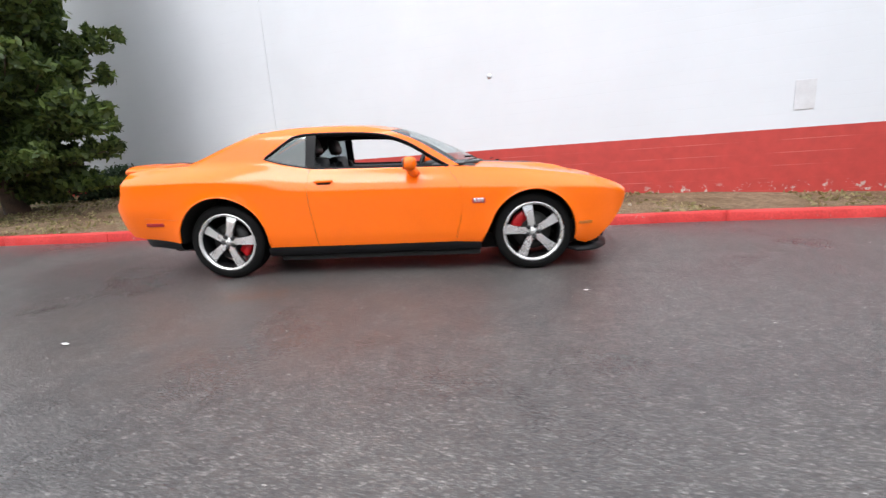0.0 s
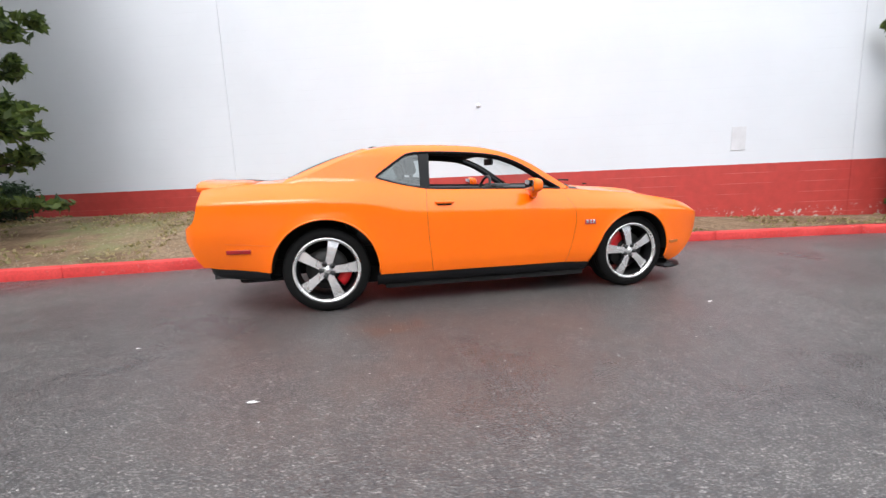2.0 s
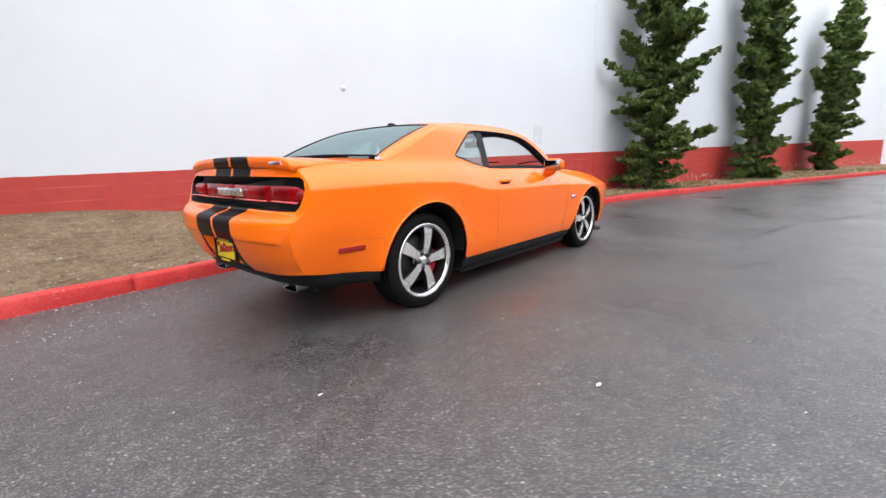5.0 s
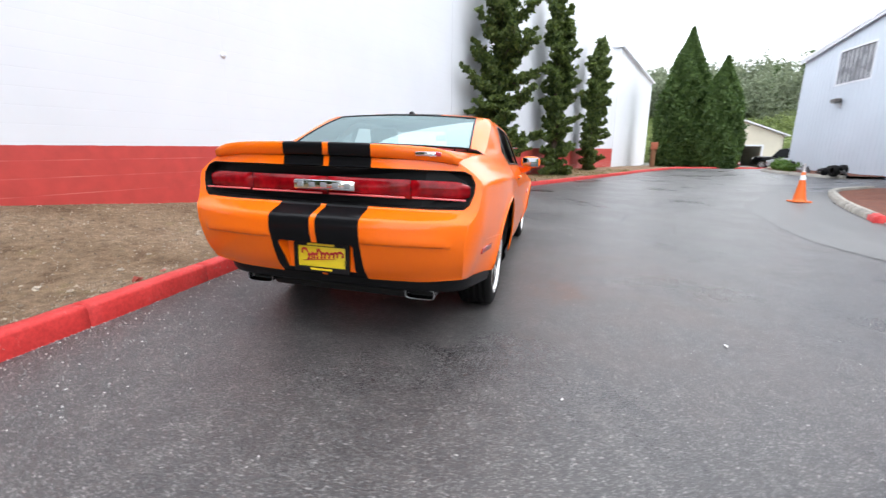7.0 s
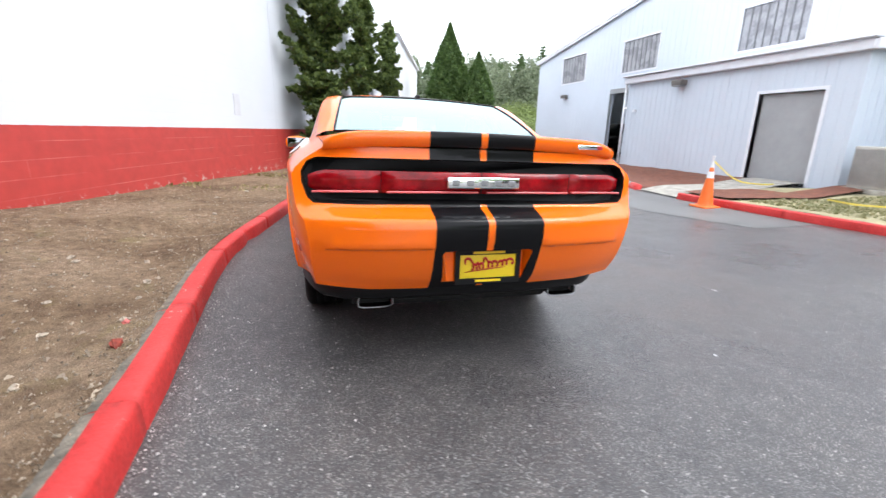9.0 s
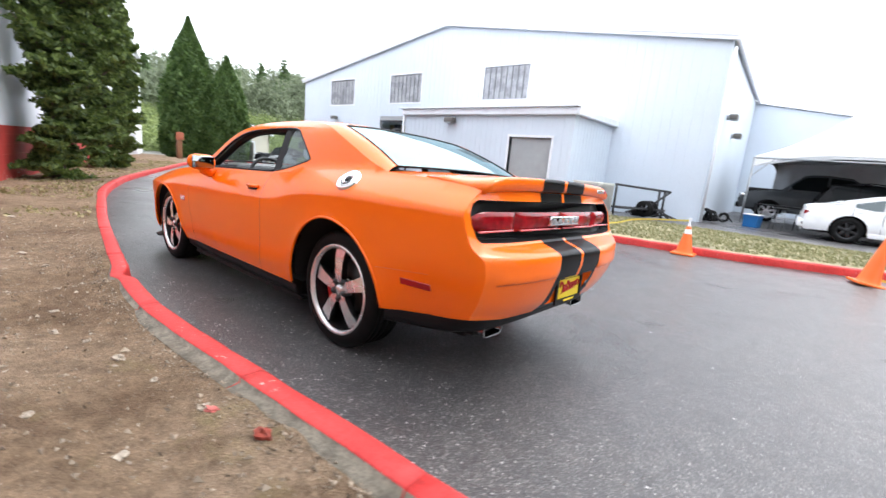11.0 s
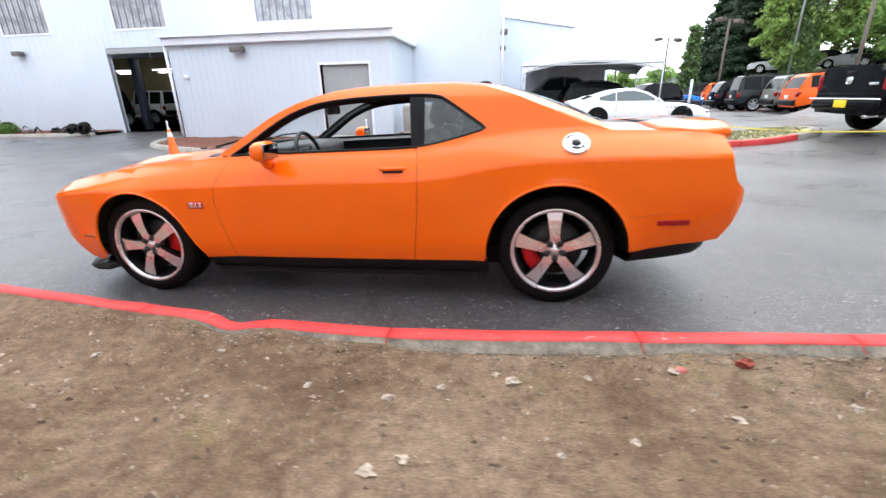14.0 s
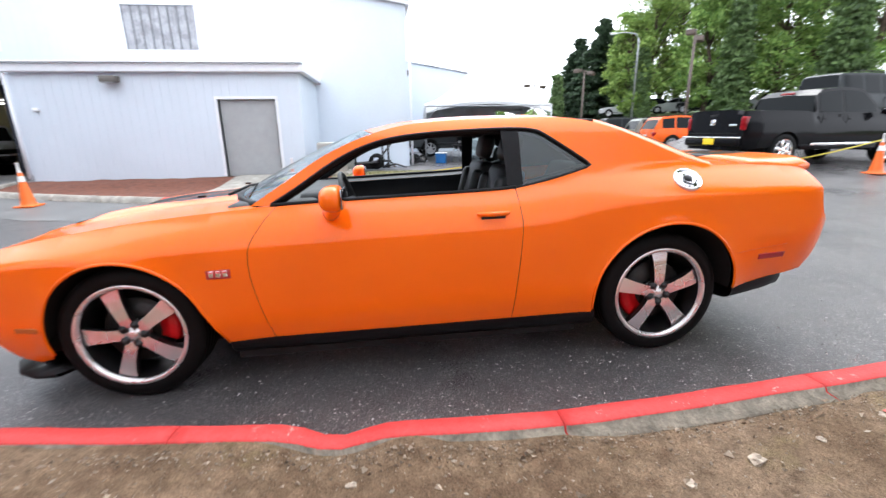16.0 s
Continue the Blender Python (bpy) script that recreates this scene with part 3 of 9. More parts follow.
def kerb_piece(name, pts, top, width, mats, parent, dent=None):
    """One cast length of kerb along points, with rounded upper edges."""
    bm = bmesh.new()
    prof = [(-width / 2 - 0.012, -0.25), (-width / 2 - 0.004, 0.02), (-width / 2, top - 0.025), (-width / 2 + 0.008, top - 0.008), (-width / 2 + 0.025, top),
            (width / 2 - 0.050, top), (width / 2 - 0.043, top - 0.006), (width / 2 - 0.034, top - 0.026), (width / 2 + 0.02, top - 0.035), (width / 2 + 0.03, -0.25)]
    rings = []
    for i, p in enumerate(pts):
        d = (pts[min(i + 1, len(pts) - 1)] - pts[max(i - 1, 0)]).normalized()
        nrm = Vector((-d.y, d.x))
        z0 = road_z(p.x, p.y)
        ring = []
        for k, (o, h) in enumerate(prof):
            jit = 0.006 * noise.noise(Vector((p.x * 3, o * 20, h * 9)))
            q = p + nrm * (o + jit)
            hh = h + 0.004 * noise.noise(Vector((p.x * 4, 7, o * 10)))
            if dent:
                amount = math.exp(-((p.x - dent[0]) / dent[1]) ** 2)
                if k in (1, 2, 3, 4):
                    q += nrm * (0.055 * amount * (0.6 if k == 1 else 1))
                if k in (5, 6, 7):
                    q += nrm * (0.035 * amount)
                hh -= 0.022 * amount if k > 1 else 0
            ring.append(bm.verts.new((q.x, q.y, z0 + hh)))
        rings.append(ring)
    for a, b in zip(rings, rings[1:]):
        for k in range(len(prof) - 1):
            f = bm.faces.new((a[k], b[k], b[k + 1], a[k + 1]))
            f.material_index = 1 if k >= 6 else 0
    bm.faces.new(rings[0])
    bm.faces.new(rings[-1][::-1])
    bmesh.ops.recalc_face_normals(bm, faces=bm.faces)
    return obj(name, bm, mats, parent)


def kerb_run(name, line, cuts, top, width, mats, label, step=0.06, dent=None, closing=True):
    root = tagged(empty(name), label, "kerb", kind="structure")
    pts = [Vector((p[0], p[1])) for p in smooth_line([(x, y, 0) for x, y in line], step)]
    s, run, out = 0.0, [pts[0]], []
    cuts = sorted(cuts)
    k = 0
    for a, b in zip(pts, pts[1:]):
        s += (b - a).length
        run.append(b)
        if k < len(cuts) and s >= cuts[k]:
            out.append(run)
            run = [b]
            k += 1
    out.append(run)
    for r in out:
        if len(r) < 2:
            continue
        r = r[:]
        r[0] = r[0] + (r[1] - r[0]).normalized() * 0.004
        r[-1] = r[-1] - (r[-1] - r[-2]).normalized() * 0.004
        dd = dent if dent and r[0].x < dent[0] < r[-1].x else None
        kerb_piece("kerb_stone", r, top, width, mats, root, dd)
    return root


length_to = lambda x: x + 60.0
kerb_cuts = [length_to(x) for x in (-40, -30, -22, -16, -12, -9, -6.3, -4.6, -2.83, -1.85, -0.57, 1.05, 2.6, 4.3, 6.6)] + [69, 71.5, 74, 77, 80, 83, 86, 90, 94]
kerb_run("kerb_hall", KERB, kerb_cuts, 0.13, 0.16, [M_KERB, M_KERBBACK], "red painted concrete kerb beside the parked coupe", 0.08, (0.36, 0.14))
KERB_R = [(3.3, -6.92), (0.9, -6.78), (-0.8, -6.76), (-2.54, -6.88), (-4.43, -7.3), (-6.5, -7.8), (-7.3, -7.97), (-7.76, -8.1)]
kerb_run("kerb_lawn", KERB_R, [2.4, 5.0, 7.6, 9.8], 0.13, 0.16, [M_KERB, M_KERB], "red painted kerb along the lawn strip", 0.12)
kerb_run("kerb_lawn_end", [(-7.77, -8.105), (-8.25, -8.3), (-8.52, -8.65), (-8.6, -9.3), (-8.3, -10.4)], [1.2], 0.13, 0.16, [M_CONC, M_CONC], "bare grey kerb round the end of the lawn", 0.12)
kerb_run("kerb_bed", [(4.75, -7.02), (5.2, -7.18)], [], 0.13, 0.16, [M_KERB, M_KERB], "red painted end of the mulch bed kerb", 0.1)
kerb_run("kerb_bed_grey", [(5.21, -7.185), (6.3, -7.5), (7.45, -7.9), (9.0, -8.55), (10.2, -9.1), (10.55, -9.5), (10.5, -10.2)], [1.5, 3.0, 4.5], 0.13, 0.16, [M_CONC, M_CONC], "grey kerb round the mulch bed", 0.12)
kerb_run("kerb_yard", [(15.9, -12.4), (17.5, -11.9), (19.5, -11.7), (21.5, -11.9), (23.2, -12.6), (24.0, -13.8)], [2.5, 5.0], 0.12, 0.16, [M_CONC, M_CONC], "grey kerb of the planting bed by the workshop", 0.2)

# ---- soil between kerb and hall ----
FOOT = [(-60, 0.7), (-3.0, 0.68), (-1.0, 0.5), (1.4, 0.3), (3.5, 0.24), (10, 0.08), (20, 0.0), (34, -0.02)]


def soil_over(x):
    """How far the soil has crept over the back of the kerb: fully beyond its dent, in patches nearer."""
    return step01((x + 0.35 + 0.75 * noise.noise(Vector((x * 2.3, 5.0, 0)))) / 0.5)


def verge_z(x, y):
    yk = kerb_y(x) + 0.07
    yw = max(yk + 0.6, wall_y(x))
    v = min(1.0, max(0.0, (y - yk) / (yw - yk)))
    low = road_z(x, yk) + 0.096 + 0.027 * soil_over(x) - 0.05 * math.exp(-((x - 0.36) / 0.2) ** 2)
    z = low + (curve_through(FOOT, x) - low) * step01(v)
    z -= 0.03 * math.exp(-((y - yk - 0.4) / 0.25) ** 2)
    return z + 0.022 * noise.noise(Vector((x * 0.9, y * 0.9, 0))) + 0.008 * noise.noise(Vector((x * 5, y * 5, 3)))


edge_off = lambda x: 0.062 - 0.022 * soil_over(x) + 0.045 * math.exp(-((x - 0.36) / 0.2) ** 2)
outline = [(p.x, p.y + edge_off(p.x)) for p in smooth_line([(x, y, 0) for x, y in KERB[1:17]], 0.06)] + [(21.5, -5.53), (24.0, -6.88), (30.0, -10.08), (35.0, -13.13), (37.95, -15.43), (39.48, -18.5), (39.98, -22.0), (52, -24), (62, -14), (33, wall_y(33) + 0.1), (-20, wall_y(-20) + 0.1)]
near = [(-4.5 + 0.09 * i, 1.57 + 0.09 * j) for i in range(85) for j in range(40)]
bm = bmesh.new()
patch(bm, outline, [], lambda u, v: Vector((u, v, verge_z(u, v) if u < 19 else (verge_z(19, v) * (1 - step01((u - 19) / 4)) + (road_z(u, v) + 0.09) * step01((u - 19) / 4)))), 0.6, near, 0.3)
bmesh.ops.recalc_face_normals(bm, faces=bm.faces)
for f in bm.faces:
    if f.normal.z < 0:
        f.normal_flip()
tagged(obj("verge", bm, M_SOIL), "bare brown soil with dry grass between kerb and hall", "verge", kind="structure")

# ---- lawn strip, mulch beds, walk ----
WALL_Y = -13.82  # front of the workshop
def sheet(name, outline, material, lift, label, cat, step=0.5, rough=0.02):
    bm = bmesh.new()
    patch(bm, outline, [], lambda u, v: Vector((u, v, road_z(u, v) + lift(u, v) + rough * noise.noise(Vector((u * 2, v * 2, 1))))), step, (), 0.4)
    for f in bm.faces:
        f.normal_update()
        if f.normal.z < 0:
            f.normal_flip()
    return tagged(obj(name, bm, material), label, cat, kind="structure")


lawn_edge = [(p.x, p.y - 0.07) for p in smooth_line([(x, y, 0) for x, y in KERB_R], 0.3)]
sheet("lawn", lawn_edge + [(-8.2, -8.36), (-8.46, -8.7), (-8.53, -9.3), (-8.24, -10.4), (-4, -11.2), (1.2, -11.6), (3.3, -9.6)], M_GRASS, lambda u, v: 0.125 - 0.11 * step01((-9.2 - v) / 2.2), "dry patchy grass strip behind the red kerb", "lawn")
sheet("mulch_bed", [(4.72, -7.1), (5.2, -7.26), (6.3, -7.58), (7.42, -7.98), (8.95, -8.63), (10.1, -9.16), (10.44, -9.54), (10.45, -10.70), (4.72, -10.70)], M_MULCH, lambda u, v: 0.06, "reddish bark mulch bed before the workshop", "mulch bed", 0.25, 0.03)
sheet("mulch_strip", [(3.3, -8.9), (3.3, -6.99), (2.1, -6.92), (1.75, -8.2), (1.9, -11.0), (2.5, -11.0), (2.5, -8.9)], M_MULCH, lambda u, v: 0.165, "bark mulch patch beside the walk", "mulch bed", 0.25, 0.03)
sheet("walk", [(3.38, -6.9), (4.66, -7.0), (4.66, -10.70), (3.38, -10.70)], M_CONC, lambda u, v: 0.09 * step01((-6.9 - v) / 0.8) + 0.02, "pale concrete walk to the workshop door", "walk", 0.4, 0.0)
sheet("planting_bed", [(15.95, -12.5), (17.5, -12.0), (19.5, -11.8), (21.4, -12.0), (23.1, -12.7), (23.8, WALL_Y), (15.95, WALL_Y)], M_MULCH, lambda u, v: 0.11, "planting bed at the foot of the workshop", "planting bed", 0.4, 0.03)

M_APRON = mat("worn_pale_asphalt", (0.125, 0.123, 0.12), 0.5, var=0.22, scale=1.5, fine=90, bump=0.5)
sheet("road_apron", [(0.3, -5.45), (1.03, -5.2), (1.7, -5.05), (2.5, -4.95), (3.74, -5.05), (5.5, -5.35), (7.0, -5.65), (9.0, -6.8), (10.6, -7.75), (10.35, -8.95), (9.0, -8.38), (7.45, -7.74), (6.3, -7.34), (5.2, -7.02), (4.7, -6.86), (3.4, -6.74), (0.9, -6.62), (0.3, -6.6)], M_APRON, lambda u, v: 0.005, "paler worn asphalt apron along the beds", "pavement", 0.25, 0.0)
# a tar-filled crack that wanders up the road
bm = bmesh.new()
crack = smooth_line([(3.2, -2.38, 0), (3.8, -2.53, 0), (5.2, -2.95, 0), (6.6, -3.75, 0), (9.5, -5.1, 0), (12.4, -6.35, 0), (16.0, -7.9, 0)], 0.07)
prev = None
for i, p in enumerate(crack):
    wob = 0.02 * noise.noise(Vector((p.x * 4, 0, 1)))
    wd = max(0.0, 0.008 + 0.02 * noise.noise(Vector((p.x * 1.1, 5, 1)))) * min(1.0, 0.5 + p.x / 8) * (1 + p.x / 10)
    if wd < 0.003:
        prev = None
        continue
    q = [bm.verts.new((p.x, p.y + wob + o, road_z(p.x, p.y + wob + o) + 0.004)) for o in (-wd, wd)]
    if prev:
        bm.faces.new((prev[0], q[0], q[1], prev[1]))
    prev = q
tagged(obj("road_seam", bm, mat("tar", (0.027, 0.027, 0.028), 0.4, var=0.3, scale=6)), "dark tar-filled crack running along the road", "road", kind="structure")

# ---- workshop ----
FRONT = Matrix(((1, 0, 0, 0), (0, 0, 1, 0), (0, 1, 0, 0), (0, 0, 0, 1)))  # (u, v, w) to x, z, y


def ribs(parent, material, x0, x1, y, z0, ztop, holes, pitch=0.305, out=0.007, along='x'):
    k = int((x1 - x0) / pitch)
    for i in range(k):
        x = x0 + (i + 0.5) * (x1 - x0) / k
        spans = [(z0, ztop(x))]
        for hx0, hx1, hz0, hz1 in holes:
            if hx0 - 0.03 < x < hx1 + 0.03:
                cut = []
                for a, b in spans:
                    if hz0 > a:
                        cut.append((a, min(b, hz0)))
                    if hz1 < b:
                        cut.append((max(a, hz1), b))
                spans = cut
        for a, b in spans:
            if b - a > 0.05:
                c = (x, y + out / 2, (a + b) / 2) if along == 'x' else (y - out / 2, x, (a + b) / 2)
                s = (0.03, out, b - a) if along == 'x' else (out, 0.03, b - a)
                part("rib", box(c, s), material, parent, smooth=False)


def gable(x):
    return 5.70 + (7.62 - 5.70) * (1 - abs(x - 11.2) / 12.2)


WINS = [(6.40, 8.85, 4.08, 5.60), (12.63, 15.11, 4.07, 5.60), (18.15, 20.64, 4.05, 5.60)]
BAY = (12.75, 15.79, -0.1, 3.44)
rect = lambda r: [(r[0], r[2]), (r[1], r[2]), (r[1], r[3]), (r[0], r[3])]
front_holes = WINS + [BAY]
front_m = Matrix.Translation((0, WALL_Y, 0)) @ FRONT
body_bm = slab([(-0.6, -0.3), (12.75, -0.3), (12.75, 3.44), (15.79, 3.44), (15.79, -0.3), (23.6, -0.3), (23.6, gable(23.6)), (11.2, 7.62), (-0.6, gable(-0.6))], [rect(w) for w in WINS], front_m @ Matrix.Translation((0, 0, -0.22)), 0.22, 1.7, 3.0)
workshop = tagged(empty("workshop"), "white ribbed metal workshop hall with a low gable", "building", kind="structure")
part("wall", body_bm, M_CLAD, workshop, smooth=False)
ribs(workshop, M_CLAD, -0.6, 23.6, WALL_Y, -0.2, lambda x: gable(x) - 0.05, front_holes)
SKEW = -0.0492
bm = slab([(-25.0, -0.3), (-14.06, -0.3), (-14.06, 5.6), (-25.0, 5.6)], [], Matrix(((SKEW, 0, 1, -0.6 + SKEW * 13.82), (1, 0, 0, 0), (0, 1, 0, 0), (0, 0, 0, 1))), 0.22, 50, 50)
part("wall", bm, M_CLAD, workshop, "shaded gable-side wall", False)
part("wall", box((23.48, -19.5, 2.7), (0.22, 10.9, 5.9)), M_CLAD, workshop, smooth=False)
part("wall", box((11.7, -25.1, 2.7), (23.4, 0.22, 5.9)), M_CLAD, workshop, smooth=False)
for sgn, xe in ((1, -0.75), (-1, 23.75)):
    bm = bmesh.new()
    dz = (gable(11.2) - gable(xe))
    ang = math.degrees(math.atan2(dz, 11.2 - xe))
    ln = math.hypot(11.2 - xe, dz)
    add_box(bm, (0, 0, 0), (ln, 11.6, 0.12))
    bmesh.ops.transform(bm, matrix=pose((xe + 11.2) / 2, WALL_Y - 5.6, (gable(xe) + 7.62) / 2 + 0.07, 0, -ang, 0), verts=bm.verts)
    for v in bm.verts:
        if v.co.x < 0 and v.co.y < -20:
            v.co.x -= SKEW * 11.2
    part("roof", bm, M_CLADTRIM, workshop, smooth=False)
    bm = bmesh.new()
    add_box(bm, (0, 0, 0), (ln, 0.06, 0.18), None, 0.01)
    bmesh.ops.transform(bm, matrix=pose((xe + 11.2) / 2, WALL_Y + 0.14, (gable(xe) + 7.62) / 2 - 0.02, 0, -ang, 0), verts=bm.verts)
    part("barge_board", bm, M_CLADTRIM, workshop, smooth=False)
part("gutter", tube([(-0.72, -13.72, 5.65), (-0.17, -25.2, 5.65)], 0.06, 8), M_CLADTRIM, workshop)
part("downpipe", tube([(-0.7, -13.74, 5.45), (-0.7, -13.74, 0.1)], 0.045, 8), M_CLADTRIM, workshop)
part("floor", box((11.7, -19.5, 0.0), (23.2, 10.9, 0.1)), M_CONC, workshop, smooth=False)
# lower wing behind the workshop, its roof falling away from the eaves
wing = tagged(empty("workshop_wing", pose(0, -25.24, 0)), "lower pale metal wing behind the workshop and the tent", "building", kind="structure")
wing_face = Matrix(((1, 0, 0, 0), (0, 0, -1, 0), (0, 1, 0, 0), (0, 0, 0, 1)))
part("wall", slab([(-6.6, -0.3), (0.45, -0.3), (0.45, 5.60), (-0.1, 5.58), (-6.6, 4.48)], [], wing_face, 0.2, 50, 50), M_CLAD, wing, smooth=False)
part("wall", box((-6.5, -4.1, 2.05), (0.2, 7.7, 4.7)), M_CLAD, wing, smooth=False)
part("roof", box((0, 0, 0), (6.9, 8.3, 0.1), pose(-3.35, -4.0, 5.11, 0, -math.degrees(math.atan2(1.1, 6.52)), 0)), M_CLADTRIM, wing, smooth=False)
# high windows: a frame, a sill and dull ribbed panes set back in the opening
M_BATTEN = plain("grey_window_batten", (0.16, 0.165, 0.175), 0.6)
M_PANE = mat("dusty_corrugated_pane", (0.33, 0.335, 0.355), 0.28, var=0.25, scale=2.0, fine=12, bump=0.02)
for x0, x1, z0, z1 in WINS:
    wnd = part("window", slab(rect((x0, x1, z0, z1)), [rect((x0 + 0.07, x1 - 0.07, z0 + 0.07, z1 - 0.07))], front_m @ Matrix.Translation((0, 0, -0.1)), 0.12, 50, 50), M_CLADTRIM, workshop, "white framed high window", False)
    k = 16
    for i in range(k):
        a = x0 + 0.07 + (x1 - x0 - 0.14) * i / k
        w = (x1 - x0 - 0.14) / k
        bm = bmesh.new()
        prev = None
        for j in range(7):
            q = j / 6
            xx, yy = a + w * q, WALL_Y - 0.06 + 0.018 * math.sin(q * math.pi)
            e = (bm.verts.new((xx, yy, z0 + 0.06)), bm.verts.new((xx, yy, z1 - 0.06)))
            if prev:
                bm.faces.new((prev[0], e[0], e[1], prev[1]))
            prev = e
        part("pane", bm, M_PANE, wnd)
        if i % 2:
            part("batten", box((a + w, WALL_Y - 0.045, (z0 + z1) / 2), (0.035, 0.03, z1 - z0 - 0.12)), M_BATTEN, wnd, smooth=False)
# big bay: jambs and a rolled-up door
bay = part("bay_door", box((14.27, WALL_Y - 0.12, 3.34), (3.09, 0.2, 0.24), None, 0.02), M_GREYDOOR, workshop, "rolled-up grey bay door", False)
for x in (12.73, 15.81):
    part("door_track", box((x, WALL_Y - 0.08, 1.65), (0.05, 0.12, 3.4)), M_STEEL, bay, smooth=False)
# low front annex with a parapet cap and a grey door
DOOR = (3.3, 4.92, 0.03, 2.25)
bm = slab([(2.58, -0.3), (3.3, -0.3), (3.3, 2.25), (4.92, 2.25), (4.92, -0.3), (10.25, -0.3), (10.25, 3.02), (2.58, 3.02)], [], Matrix.Translation((0, -10.3, 0)) @ FRONT @ Matrix.Translation((0, 0, -0.18)), 0.18, 50, 50)
annex = tagged(empty("workshop_annex", pose(0.11, -0.414, 0.08)), "low white ribbed annex with a flat capped roof and grey door", "building", kind="structure")
part("wall", bm, M_CLAD, annex, smooth=False)
ribs(annex, M_CLAD, 2.58, 10.25, -10.3, -0.2, lambda x: 2.98, [DOOR], 0.23, 0.012)
for x in (2.58, 10.25):
    bm = box((x + (0.09 if x < 5 else -0.09), -12.0, 1.36), (0.18, 3.05, 3.3))
    if x < 5:
        ribs(annex, M_CLAD, -13.4, -10.5, 2.58, -0.2, lambda v: 2.98, [], 0.23, 0.012, 'y')
    part("wall", bm, M_CLAD, annex, smooth=False)
part("roof", box((6.41, -11.95, 3.07), (7.8, 3.3, 0.14), None, 0.02), M_CLADTRIM, annex, smooth=False)
bm = bmesh.new()
add_box(bm, (6.38, -10.2, 3.08), (7.86, 0.16, 0.22), None, 0.03)
add_box(bm, (2.46, -11.8, 3.08), (0.16, 3.3, 0.22), None, 0.03)
add_box(bm, (6.38, -10.16, 3.225), (7.95, 0.3, 0.035), None, 0.008)
gut = part("gutter", bm, M_CLADTRIM, annex, smooth=False)
for i in range(34):
    part("roof_rib", box((2.5 + i * 0.235, -10.24, 3.255), (0.05, 0.28, 0.03)), M_CLADTRIM, gut, smooth=False)
door = part("door", box((4.11, -10.42, 1.14), (1.54, 0.06, 2.20), None, 0.004), M_GREYDOOR, annex, "plain grey metal door", False)
part("door_frame", slab([(3.22, -0.1), (3.3, -0.1), (3.3, 2.25), (4.92, 2.25), (4.92, -0.1), (5.0, -0.1), (5.0, 2.33), (3.22, 2.33)], [], Matrix.Translation((0, -10.28, 0)) @ FRONT @ Matrix.Translation((0, 0, -0.16)), 0.16, 50, 50), M_CLADTRIM, door, smooth=False)
part("downpipe", tube([(10.3, -10.24, 3.0), (10.3, -10.24, 0.1)], 0.045, 8), M_CLADTRIM, annex)

def wall_lamp(name, at_, yaw, label):
    root = tagged(empty(name, Matrix.Translation(at_) @ pose(0, 0, 0, 0, 0, yaw)), label, "wall lamp", "workshop wall lamps")
    bm = box((0, 0.03, 0), (0.16, 0.06, 0.16), None, 0.012)
    part("mount", bm, M_STEEL, root)
    bm = box((0, 0.19, 0.02), (0.42, 0.26, 0.17), None, 0.03)
    part("housing", bm, mat("bronze_housing", (0.12, 0.11, 0.10), 0.5), root)
    part("lens", box((0, 0.22, -0.075), (0.34, 0.2, 0.03), None, 0.01), M_SCREEN, root)
    return root


wall_lamp("wall_lamp", (7.71, -10.714, 2.84), 0, "bronze box floodlight under the annex roof")
wall_lamp("wall_lamp", (19.92, WALL_Y, 3.34), 0, "bronze box floodlight beneath a high window")
wall_lamp("wall_lamp", (-0.51, -15.75, 3.65), 93, "bronze box floodlight on the shaded side wall")
wall_lamp("wall_lamp", (-0.40, -18.0, 3.25), 93, "small floodlight further along the side wall")
bm = box((9.82, -10.66, 2.08), (0.16, 0.1, 0.11), None, 0.03)
tagged(obj("sensor_box", bm, M_CLADTRIM), "small white sensor box on the annex wall", "sensor box")


# ---- the parked coupe (built square to its own axes: x ahead, y to its left) ----
car = tagged(empty("coupe", UPRIGHT), "bright orange two-door muscle coupe with black stripes and open windows", "car")
Y_MID = [(-2.62, 0.70), (-2.56, 0.775), (-2.48, 0.83), (-2.35, 0.862), (-2.17, 0.878), (-2.0, 0.892), (-1.8, 0.905), (-1.5, 0.917), (-1.0, 0.908), (-0.5, 0.902), (0.2, 0.90), (0.8, 0.892), (1.3, 0.90), (1.75, 0.89), (2.0, 0.855), (2.2, 0.79), (2.33, 0.70), (2.42, 0.56)]
Z_CREASE = [(-2.6, 0.945), (-2.34, 0.95), (-1.64, 0.955), (-1.41, 0.945), (-1.22, 0.933), (-1.02, 0.903), (-0.82, 0.858), (-0.6, 0.837), (-0.47, 0.834), (0.27, 0.823), (0.8, 0.81), (1.37, 0.80), (2.07, 0.765), (2.4, 0.70)]
Z_TOP = [(-2.6, 1.05), (-2.45, 1.06), (-2.0, 1.095), (-1.6, 1.105), (-1.3, 1.105), (-1.03, 1.09), (-0.8, 1.052), (-0.5, 1.025), (0.0, 1.015), (0.66, 1.0), (0.9, 0.985), (1.3, 0.955), (1.7, 0.905), (2.05, 0.845), (2.25, 0.785), (2.40, 0.715)]
